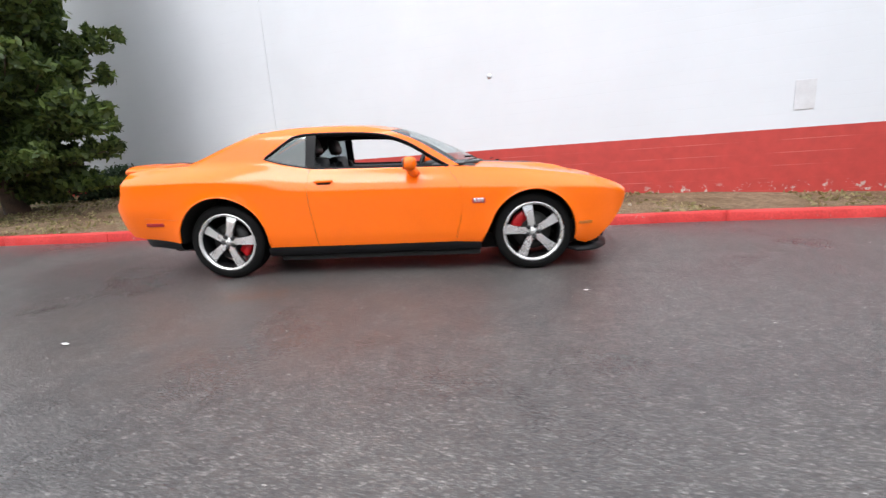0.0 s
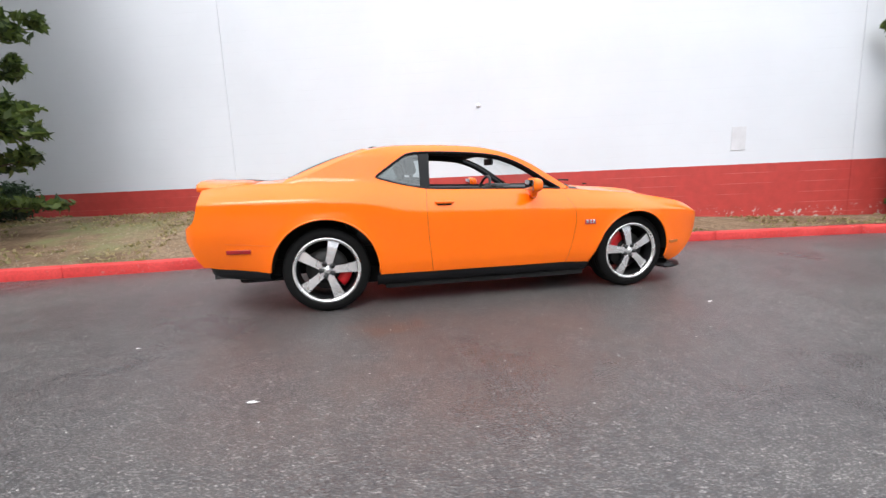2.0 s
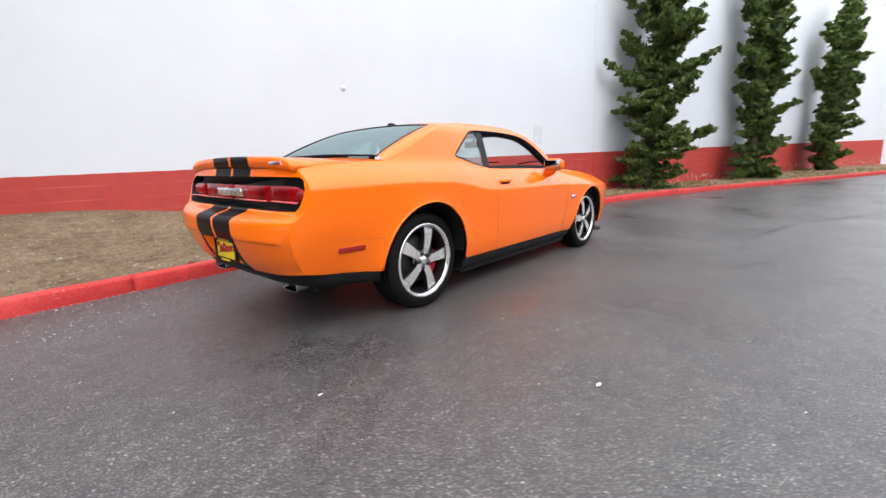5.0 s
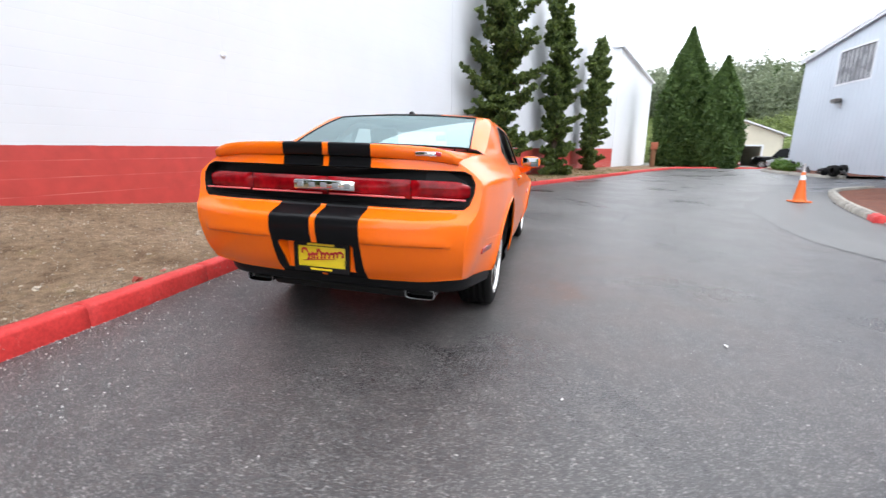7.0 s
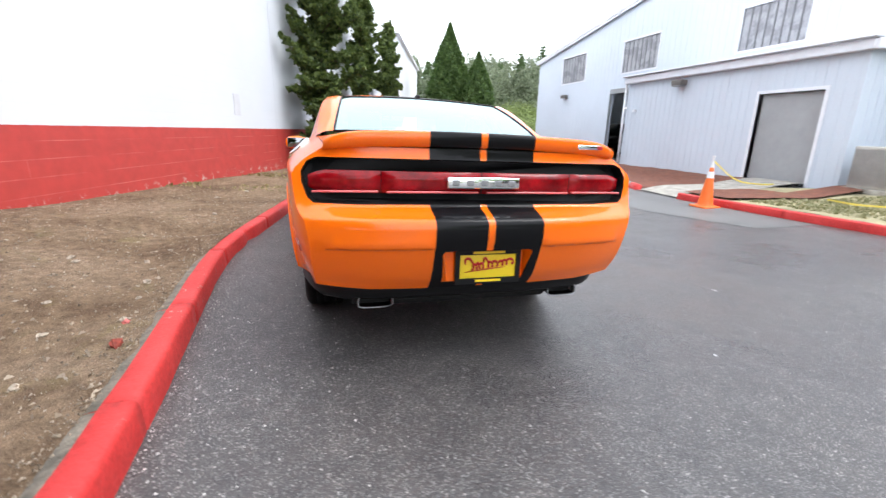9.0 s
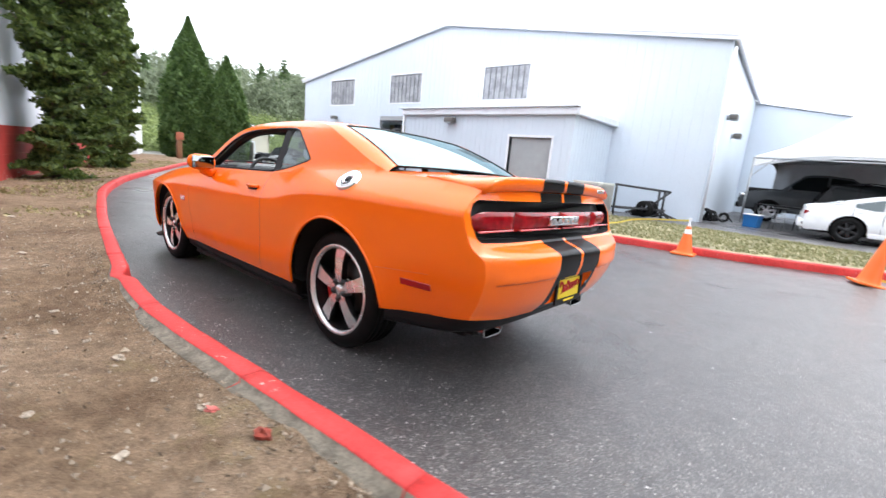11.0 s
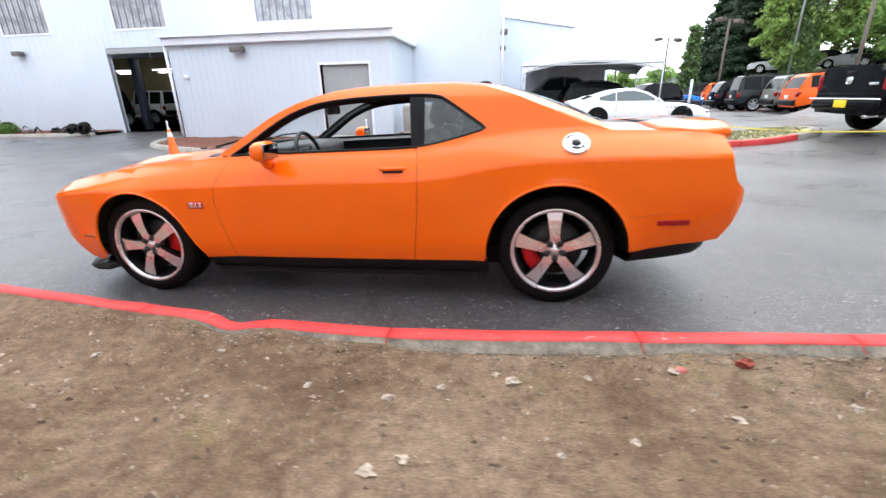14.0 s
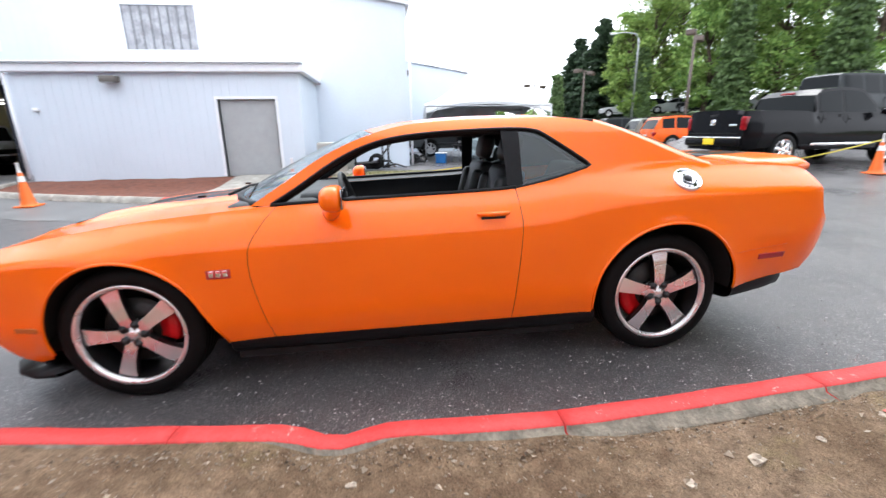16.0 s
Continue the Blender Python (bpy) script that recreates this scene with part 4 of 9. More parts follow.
Y_TOP = [(-2.6, 0.60), (-2.45, 0.70), (-2.3, 0.725), (-2.0, 0.745), (-1.6, 0.765), (-1.3, 0.785), (-1.03, 0.80), (-0.8, 0.805), (-0.5, 0.805), (0.0, 0.80), (0.66, 0.79), (0.9, 0.785), (1.3, 0.775), (1.7, 0.76), (2.05, 0.73), (2.25, 0.66), (2.40, 0.53)]
PROFILE = [(0.0, -0.035), (0.2, -0.012), (0.5, 0.0), (0.85, 0.013), (1.0, 0.015)]


def side_raw(x, z, zc, zt, ym, yt):
    if z <= zc:
        if z < 0.30:
            return ym - 0.035 - (0.30 - z) * 0.5
        return ym + curve_through(PROFILE, (z - 0.30) / (zc - 0.30))
    if z <= zt:
        s = (z - zc) / (zt - zc)
        return ym + 0.015 + (yt - ym - 0.015) * s + 0.014 * math.sin(math.pi * s)
    return yt - 0.34 * (z - zt) - 0.055 * max(0.0, (z - 1.30) / 0.11) ** 2


def flare(x, z):
    """The lips of the wheel openings stand a little proud."""
    f = 0.0
    for cx, r in ((1.473, 0.41), (-1.473, 0.445)):
        d = math.hypot(x - cx, z - 0.364) - r
        if z > 0.25 and d < 0.09:
            f = max(f, 0.012 * (1 - max(0.0, d) / 0.09) ** 2)
    return f


def side_y(x, z):
    zc, zt, ym, yt = (curve_through(k, x) for k in (Z_CREASE, Z_TOP, Y_MID, Y_TOP))
    q = sum(side_raw(x, z + d, zc, zt, ym, yt) for d in (-0.012, 0.0, 0.012)) / 3
    if x < -1.75 and z < 0.72:
        q -= 0.065 * min(1.5, (0.72 - z) / 0.3) ** 1.5 * step01((-1.75 - x) / 0.55)
    return q + flare(x, z)


def arc(cx, r, a0, a1, n=40):
    return [(cx + r * math.cos(radians(a0 + (a1 - a0) * i / n)), 0.364 + r * math.sin(radians(a0 + (a1 - a0) * i / n))) for i in range(n + 1)]


def top_line(x0, x1, n):
    return [(x0 + (x1 - x0) * i / n, curve_through(Z_TOP, x0 + (x1 - x0) * i / n)) for i in range(n + 1)]


ARCH_F = [(0.985, 0.288), (1.035, 0.39)] + [(x if x < 1.473 else 1.473 + (x - 1.473) * 0.95, z) for x, z in arc(1.473, 0.412, 160, -10)]
ARCH_R = arc(-1.473, 0.445, -5, 178)
SEAM_F = [(p.x, p.y) for p in smooth_line([(0.668, 1.0, 0), (0.73, 0.93, 0), (0.80, 0.82, 0), (0.817, 0.72, 0), (0.813, 0.62, 0), (0.785, 0.46, 0), (0.742, 0.30, 0)], 0.03)]
SEAM_R = [(p.x, p.y) for p in smooth_line([(-0.598, 1.026, 0), (-0.608, 0.92, 0), (-0.612, 0.83, 0), (-0.595, 0.6, 0), (-0.56, 0.302, 0)], 0.03)]
REAR_EDGE = [(0.44, -2.44), (0.55, -2.50), (0.68, -2.53), (0.745, -2.525), (0.80, -2.47), (0.90, -2.43), (1.0, -2.41), (1.055, -2.405)]
FRONT_EDGE = [(0.235, 2.02), (0.30, 2.10), (0.42, 2.215), (0.55, 2.31), (0.65, 2.352), (0.712, 2.362)]
ROOF_EDGE = [(-1.78, 1.10), (-1.6, 1.158), (-1.35, 1.265), (-1.15, 1.345), (-1.0, 1.385), (-0.75, 1.408), (-0.45, 1.41), (-0.1, 1.395), (0.15, 1.348), (0.40, 1.25), (0.62, 1.118), (0.80, 1.005)]
WINDOW = [(0.70, 1.004), (0.55, 1.092), (0.43, 1.17), (0.314, 1.235), (0.18, 1.288), (0.026, 1.322), (-0.2, 1.34), (-0.455, 1.347), (-0.61, 1.346), (-0.70, 1.34), (-0.755, 1.328), (-0.88, 1.247), (-1.01, 1.155), (-1.032, 1.135), (-1.005, 1.122), (-0.8, 1.068), (-0.604, 1.032)]

z_steps = [0.44 + (1.055 - 0.44) * i / 26 for i in range(27)]
rear_line = [(curve_through(REAR_EDGE, z), z) for z in z_steps]
fender = top_line(2.365, 0.672, 50) + [(x + 0.002, z) for x, z in SEAM_F[1:]] + ARCH_F + [(1.88, 0.262), (1.97, 0.235)] + [(curve_through(FRONT_EDGE, 0.26 + 0.45 * i / 16), 0.26 + 0.45 * i / 16) for i in range(17)]
door_poly = top_line(0.664, -0.594, 40) + [(x + 0.0015, z) for x, z in SEAM_R[1:]] + [(x - 0.001, z) for x, z in SEAM_F[::-1][:-1]]
quarter = [(x - 0.0015, z) for x, z in SEAM_R] + [(-1.025, 0.305)] + ARCH_R + [(-1.925, 0.375), (-2.32, 0.42)] + rear_line + top_line(-2.40, -1.79, 20) \
    + [(p.x, p.y) for p in smooth_line([(x, z, 0) for x, z in ROOF_EDGE], 0.04)] + [(0.705, 1.001)] + [(p.x, p.y) for p in smooth_line([(x, z, 0) for x, z in WINDOW], 0.03)]


def crease_points(x0, x1):
    out = []
    n = int(abs(x1 - x0) / 0.03)
    for i in range(n + 1):
        x = x0 + (x1 - x0) * i / n
        for d in (-0.026, -0.013, 0.0, 0.013, 0.026):
            out.append((x, curve_through(Z_CREASE, x) + d))
    return out


def smooth_normals(ob, surf_n):
    me = ob.data
    me.normals_split_custom_set_from_vertices([surf_n(v.co) for v in me.vertices])


def side_normal(co, s):
    x, z = co.x, co.z
    e = 0.006
    dx = (side_y(x + e, z) - side_y(x - e, z)) / (2 * e)
    dz = (side_y(x, z + e) - side_y(x, z - e)) / (2 * e)
    nn = Vector((-dx, 1.0, -dz)).normalized()
    return Vector((nn.x, nn.y * s, nn.z))


def side_panel(name, poly, s, parent, label=""):
    bm = bmesh.new()
    xs = [p[0] for p in poly]
    patch(bm, poly, [], lambda u, v: Vector((u, s * side_y(u, v), v)), 0.045, crease_points(min(xs) + 0.02, max(xs) - 0.02), 0.03, flip=s > 0)
    ob = part(name, bm, M_PAINT, parent, label)
    smooth_normals(ob, lambda co: side_normal(co, s))
    return ob


def arch_lip(s, curve):
    bm = bmesh.new()
    pts = [(x, s * (side_y(x, z) - 0.004), z) for x, z in curve]
    add_tube(bm, pts, 0.009, 8)
    return bm


rear_pts = {}


def rear_surface(y, z):
    xo = curve_through(REAR_EDGE, z)
    yy = side_y(xo, z)
    xc = curve_through([(0.41, -2.50), (0.48, -2.56), (0.62, -2.614), (0.70, -2.632), (0.725, -2.632), (0.75, -2.625), (0.785, -2.55), (0.80, -2.505), (0.83, -2.492), (0.9, -2.484), (1.0, -2.47), (1.055, -2.455)], z)
    t = min(1.0, abs(y) / yy)
    x = xo + (xc - xo) * (1 - t ** 3.2)
    if 0.25 < abs(y) < 0.74:
        x -= 0.010 * step01((z - 0.628) / 0.004) * step01((0.70 - z) / 0.06) * step01((abs(y) - 0.25) / 0.04) * step01((0.74 - abs(y)) / 0.04)
    return x


for s in (1, -1):
    side_panel("front_fender", fender, s, car)
    dr = side_panel("door", door_poly, s, car)
    side_panel("quarter_panel", quarter, s, car)
    part("arch_lip", arch_lip(s, ARCH_F), M_PAINT, car)
    part("arch_lip", arch_lip(s, ARCH_R), M_PAINT, car)
    # handle, with a dark strip below it in place of its shadow
    hx, hz = -0.455, 0.905
    part("handle_shade", box((hx, s * (side_y(hx, hz - 0.02) - 0.003), hz - 0.012), (0.13, 0.010, 0.018), None, 0.004), M_GAP, dr, "dark strip standing in for the shade under the handle")
    bm = bmesh.new()
    add_tube(bm, [(hx + dx, s * (side_y(hx + dx, hz) + 0.004 + 0.022 * (1 - (dx / 0.09) ** 2)), hz + 0.008) for dx in (-0.085, -0.07, -0.04, 0.0, 0.04, 0.07, 0.085)], [0.008, 0.012, 0.013, 0.013, 0.013, 0.012, 0.008], 10)
    part("door_handle", bm, M_PAINT, dr)
    # belt weatherstrip
    bm = bmesh.new()
    add_tube(bm, [(x, s * (side_y(x, z) - 0.006), z + 0.004) for x, z in top_line(0.70, -0.598, 24)], 0.011, 6)
    part("window_strip", bm, M_BLACK, dr)
    # black frame round the side windows
    bm = bmesh.new()
    add_tube(bm, [(p.x, s * (side_y(p.x, p.y) - 0.006), p.y) for p in smooth_line([(x, z, 0) for x, z in WINDOW], 0.03)], 0.0095, 6)
    part("window_frame", bm, M_BLACK, car, "black window surround")
    # inner door card
    card = [(p[0] * 0.97 + 0.01, p[1] - 0.03 if p[1] > 0.9 else p[1] + 0.02) for p in door_poly]
    bm = bmesh.new()
    patch(bm, card, [], lambda u, v: Vector((u, s * (min(side_y(u, v), 0.86) - 0.075), v)), 0.15, (), 0.08, flip=s < 0)
    part("door_card", bm, M_TRIM, dr, "dark inner door lining")
    bm = bmesh.new()
    lip = top_line(0.66, -0.594, 16)
    for (xa, za), (xb, zb) in zip(lip, lip[1:]):
        ya, yb = side_y(xa, za), side_y(xb, zb)
        bm.faces.new([bm.verts.new(q) for q in ((xa, s * ya, za - 0.002), (xb, s * yb, zb - 0.002), (xb, s * (yb - 0.1), zb - 0.025), (xa, s * (ya - 0.1), za - 0.025))])
    part("door_sill_top", bm, M_TRIM, dr)
    # dark lining inside the pillars and rails
    ring_in = [(p.x, p.y) for p in smooth_line([(x, z, 0) for x, z in ROOF_EDGE], 0.05)] + [(0.705, 1.001)] + [(p.x, p.y) for p in smooth_line([(x, z, 0) for x, z in WINDOW], 0.04)] + [(-0.61, 1.0), (-1.0, 1.02), (-1.7, 1.06)]
    bm = bmesh.new()
    patch(bm, ring_in, [], lambda u, v: Vector((u, s * (side_y(u, v) - 0.026), v)), 0.1, (), 0.05)
    part("pillar_lining", bm, M_TRIM, car, "dark lining inside the window pillars")
    bm = bmesh.new()
    add_tube(bm, [(p.x, s * (side_y(p.x, p.y) - 0.062), p.y - 0.004) for p in smooth_line([(x, z, 0) for x, z in WINDOW], 0.05)], 0.026, 8)
    part("window_rail", bm, M_BLACK, car, "black padded rail inside the window edge")
    # quarter glass and the post before it
    qg = [(-0.64, 1.04), (-0.8, 1.072), (-1.003, 1.127), (-1.025, 1.137), (-1.005, 1.15), (-0.88, 1.24), (-0.76, 1.32), (-0.70, 1.334), (-0.64, 1.338)]
    bm = bmesh.new()
    patch(bm, qg, [], lambda u, v: Vector((u, s * (side_y(u, v) - 0.016), v)), 0.08, (), 0.05, flip=s > 0)
    part("quarter_glass", bm, M_TINT, car, "tinted rear side glass")
    post = [(-0.56, 1.034), (-0.645, 1.04), (-0.645, 1.34), (-0.545, 1.342)]
    bm = bmesh.new()
    patch(bm, post, [], lambda u, v: Vector((u, s * (side_y(u, v) - 0.012), v)), 0.06, (), 0.05, flip=s > 0)
    part("window_post", bm, M_BLACK, car)
    # door mirror
    mr = part("door_mirror", tube([(0.40, s * 0.83, 0.955), (0.385, s * 0.885, 0.952), (0.365, s * 0.935, 0.975), (0.355, s * 0.95, 1.01)], [0.036, 0.033, 0.036, 0.038], 12), M_PAINT, car, "orange door mirror")
    bm = bmesh.new()
    bmesh.ops.create_uvsphere(bm, u_segments=24, v_segments=14, radius=1.0)
    for v in bm.verts:
        x, y, z = v.co
        px = math.copysign(abs(x) ** 0.8, x)
        v.co = Vector((0.345 + (0.082 if px > 0 else 0.038) * px * 0.95, s * (0.955 + 0.108 * math.copysign(abs(y) ** 0.75, y)), 1.042 + 0.064 * math.copysign(abs(z) ** 0.7, z)))
    part("mirror_shell", bm, M_PAINT, mr)
    bm = box((0.309, s * 0.957, 1.042), (0.010, 0.17, 0.095), None, 0.004)
    part("mirror_glass", bm, M_MIRROR, mr)
    # side marker lamps, displacement badge
    bm = bmesh.new()
    add_box(bm, (-2.15, s * (side_y(-2.15, 0.56) - 0.002), 0.561), (0.19, 0.016, 0.036), None, 0.006)
    for v in bm.verts:
        v.co.y = s * (side_y(v.co.x, v.co.z) + (0.006 if abs(v.co.y) > side_y(-2.15, 0.56) else -0.01))
    part("side_marker", bm, M_REDDARK, car, "dark red side marker lamp")
    bm = box((1.945, 0, 0.442), (0.125, 0.016, 0.026), None, 0.006)
    for v in bm.verts:
        v.co.y = s * (side_y(v.co.x, v.co.z) + (0.005 if v.co.y > 0 else -0.01))
    part("side_marker", bm, M_AMBER, car, "amber side marker lamp")
    bdg = part("badge", box((0.967, s * (side_y(0.967, 0.683) + 0.001), 0.683), (0.118, 0.006, 0.048), None, 0.003), plain("badge_red", (0.45, 0.03, 0.03), 0.3), car, "small red and chrome side badge")
    for i in range(3):
        part("badge_bar", box((0.967 + (i - 1) * 0.034, s * (side_y(0.967, 0.683) + 0.005), 0.686), (0.024, 0.006, 0.034), None, 0.003), M_CHROME, bdg)
    # bumper seam behind the rear wheel
    bm = bmesh.new()
    add_tube(bm, [(x, s * (side_y(x, 0.60 + 0.03 * (-1.86 - x) / 0.38) + 0.0005), 0.60 + 0.03 * (-1.86 - x) / 0.38) for x in (-1.888, -1.95, -2.0, -2.05, -2.1, -2.15, -2.2, -2.24)], 0.0016, 5)
    part("bumper_seam", bm, M_GROOVE_SHADE, car)
    # black sill
    bm = bmesh.new()
    sec = [(0.30, 0.0), (0.275, 0.004), (0.235, -0.012), (0.20, -0.05), (0.19, -0.12)]
    xs = [0.985 - i * 0.068 for i in range(31)]
    vs = [[bm.verts.new((x, s * (side_y(x, 0.302) - 0.016 + o), z)) for z, o in sec] for x in xs]
    for a, b in zip(vs, vs[1:]):
        for k in range(len(sec) - 1):
            bm.faces.new((a[k], a[k + 1], b[k + 1], b[k]))
    bmesh.ops.recalc_face_normals(bm, faces=bm.faces)
    part("sill", bm, M_BLACK, car, "satin black sill")
    # wheel wells
    for cx, r in ((1.473, 0.42), (-1.473, 0.45)):
        bm = bmesh.new()
        grid_surface(bm, 24, 3, lambda u, v: (lambda x, z: Vector((x, s * (0.44 + (min(side_y(cx, 0.75), side_y(x, max(0.31, z))) - 0.04 - 0.44) * v), z)))(cx + r * math.cos(math.pi * u), 0.364 + r * math.sin(math.pi * u)))
        grid_surface(bm, 24, 4, lambda u, v: Vector((cx + r * v * math.cos(math.pi * (1.12 * u - 0.06)), s * 0.44, 0.364 + r * v * math.sin(math.pi * (1.12 * u - 0.06)))))
        part("wheel_well", bm, M_GAP, car, "dark wheel well liner")
    # lower splitter at the front corner
    bm = bmesh.new()
    pts = [(1.88, 0.855), (1.99, 0.85), (2.09, 0.80), (2.20, 0.66), (2.28, 0.40), (2.31, 0.0)]
    up_, dn = [], []
    for x, y in pts:
        up_.append(bm.verts.new((x, s * y, 0.185)))
        dn.append(bm.verts.new((x - 0.01, s * (y - 0.005), 0.165)))
    inn = [bm.verts.new((x - 0.22, s * max(0, y - 0.12), 0.215)) for x, y in pts]
    for i in range(len(pts) - 1):
        bm.faces.new((up_[i], up_[i + 1], dn[i + 1], dn[i]))
        bm.faces.new((up_[i], inn[i], inn[i + 1], up_[i + 1]))
        bm.faces.new((dn[i], dn[i + 1], inn[i + 1], inn[i]))
    part("splitter", bm, M_BLACK, car, "black chin splitter")

# fuel flap on the left flank: a round chrome cap
fl = part("fuel_cap", bmesh.new(), M_CHROME, car, "round chrome racing fuel cap")
fn = side_normal(Vector((-1.563, 0.85, 1.034)), 1)
fm = Matrix.Translation((-1.563, side_y(-1.563, 1.034), 1.034)) @ fn.to_track_quat('Z', 'Y').to_matrix().to_4x4()
bm = lathe([(0.0, 0.006), (0.028, 0.006), (0.03, 0.012), (0.05, 0.012), (0.058, 0.004), (0.064, 0.004), (0.067, 0.014), (0.075, 0.014), (0.081, 0.002), (0.082, -0.01)], 36)
bmesh.ops.transform(bm, matrix=fm, verts=bm.verts)
bm.to_mesh(fl.data)
bm.free()
fl.data.polygons.foreach_set("use_smooth", [True] * len(fl.data.polygons))
bm = lathe([(0.0, 0.016), (0.02, 0.016), (0.024, 0.010)], 24)
bmesh.ops.transform(bm, matrix=fm, verts=bm.verts)
part("cap_emblem", bm, M_BLACK, fl, "black centre of the fuel cap")
for a in range(6):
    q = radians(60 * a + 15)
    part("cap_screw", (lambda b: (bmesh.ops.transform(b, matrix=fm @ Matrix.Translation((0.054 * math.cos(q), 0.054 * math.sin(q), 0.008)), verts=b.verts), b)[1])(lathe([(0.0, 0.006), (0.004, 0.006), (0.005, 0.0)], 8)), M_STEEL, fl)
bm = bmesh.new()
add_tube(bm, [fm @ Vector((0.043 * math.cos(radians(a)), 0.043 * math.sin(radians(a)), 0.0125)) for a in range(200, 341, 20)], 0.005, 6)
part("cap_lettering", bm, M_BLACK, fl, "dark lettering arc on the cap")

# rear bumper and tail surround
HOLE_LAMP = [(-0.80, 0.84), (-0.775, 0.818), (-0.6, 0.812), (0.6, 0.812), (0.775, 0.818), (0.80, 0.84), (0.822, 0.90), (0.825, 0.95), (0.80, 0.995), (0.76, 1.012), (0.4, 1.014), (-0.4, 1.014), (-0.76, 1.012), (-0.80, 0.995), (-0.825, 0.95), (-0.822, 0.90)]
HOLE_PLATE = [(-0.205, 0.448), (0.205, 0.448), (0.222, 0.60), (0.21, 0.615), (-0.21, 0.615), (-0.222, 0.60)]
edge_r = [(side_y(x, z), z) for x, z in rear_line]
outline = [(-y, z) for y, z in edge_r[::-1]] + [(-0.55, 0.415), (-0.3, 0.41), (0, 0.41), (0.3, 0.41), (0.55, 0.415)] + edge_r + [(0.4, 1.062), (0, 1.066), (-0.4, 1.062)]
extra = [(y * 0.03, z) for y in range(-26, 27) for z in (0.618, 0.6265, 0.6285, 0.6305, 0.6325, 0.64, 0.66, 0.735, 0.75, 0.765, 0.78, 0.795)]
bm = bmesh.new()
patch(bm, outline, [HOLE_LAMP, HOLE_PLATE], lambda u, v: Vector((rear_surface(u, v), u, v)), 0.04, extra, 0.03, flip=True)
ob = part("rear_bumper", bm, M_STRIPE, car, "orange rear bumper with black twin stripes")


def rear_normal(co):
    e = 0.002
    dy = (rear_surface(co.y + e, co.z) - rear_surface(co.y - e, co.z)) / (2 * e)
    dz = (rear_surface(co.y, co.z + e) - rear_surface(co.y, co.z - e)) / (2 * e)
    return Vector((-1.0, dy, dz)).normalized()


smooth_normals(ob, rear_normal)
# lamp recess: walls and black back panel
bm = bmesh.new()
ring = densify(HOLE_LAMP, 0.03)
fr = [bm.verts.new((rear_surface(y, z), y, z)) for y, z in ring]
bk = [bm.verts.new((rear_surface(y, z) + 0.05 + 0.012 * (abs(y) > 0.7), y * 0.985, 0.913 + (z - 0.913) * 0.93)) for y, z in ring]
for i in range(len(ring)):
    j = (i + 1) % len(ring)
    bm.faces.new((fr[i], fr[j], bk[j], bk[i]))
bm.faces.new(bk)
bmesh.ops.recalc_face_normals(bm, faces=bm.faces)
tail = part("tail_panel", bm, M_BLACK, car, "black recessed tail panel", False)
# four red lamp sections and a chrome centre bar
for y0, y1 in ((0.482, 0.795), (0.004, 0.478), (-0.478, -0.004), (-0.795, -0.482)):
    bm = bmesh.new()
    n = 12

    def lamp_pt(u, v, y0=y0, y1=y1):
        y = y0 + (y1 - y0) * u
        z = 0.858 + 0.100 * v
        if abs(y) > 0.70:
            k = (abs(y) - 0.70) / 0.075
            z = 0.908 + (z - 0.908) * (1 - 0.30 * k * k)
        bulge = 0.018 * (1 - (2 * v - 1) ** 4) * (1 - (2 * u - 1) ** 8)
        return Vector((rear_surface(y, 0.90) + 0.030 - bulge, y, z))
    grid_surface(bm, n, 8, lamp_pt)
    bmesh.ops.recalc_face_normals(bm, faces=bm.faces)
    lamp = part("tail_lamp", bm, M_REDLENS, car, "long red tail lamp section")
    part("lamp_rib", box((rear_surface(0.5 * (y0 + y1), 0.9) + 0.008, 0.5 * (y0 + y1), 0.866), (0.012, abs(y1 - y0) * 0.92, 0.010), None, 0.003), plain("pale_red_lens", (0.75, 0.12, 0.13), 0.12, 0, 1.0), lamp)
ctr = part("centre_panel", box((rear_surface(0, 0.9) + 0.0, -0.0, 0.912), (0.03, 0.362, 0.054), None, 0.006), M_CHROME, car, "chrome panel between the tail lamps")
for i in range(5):
    part("panel_letter", box((rear_surface(0, 0.9) - 0.015, 0.14 - 0.07 * i, 0.912), (0.006, 0.036, 0.028), None, 0.003), M_SCREEN, ctr)
# shade line of the stepped crease across the bumper, as a darker orange tube
for s in (1, -1):
    for z0, y0, y1 in ((0.626, 0.30, 0.73),):
        part("crease_shade_line", tube([(rear_surface(s * (y0 + (y1 - y0) * i / 10), z0) - 0.0005, s * (y0 + (y1 - y0) * i / 10), z0) for i in range(11)], 0.002, 5), M_GROOVE_SHADE, car)
# plate recess and yellow dealer plate
bm = bmesh.new()
ring = HOLE_PLATE
fr = [bm.verts.new((rear_surface(y, z), y, z)) for y, z in ring]
bk = [bm.verts.new((-2.55, y * 0.9, 0.531 + (z - 0.531) * 0.9)) for y, z in ring]
for i in range(len(ring)):
    j = (i + 1) % len(ring)
    bm.faces.new((fr[i], fr[j], bk[j], bk[i]))
bm.faces.new(bk)
bmesh.ops.recalc_face_normals(bm, faces=bm.faces)
part("plate_recess", bm, M_PAINT, car, smooth=False)
plate = part("dealer_plate", box((-2.560, -0.016, 0.527), (0.008, 0.31, 0.158), None, 0.003), M_YELLOW, car, "yellow dealer plate with red script")
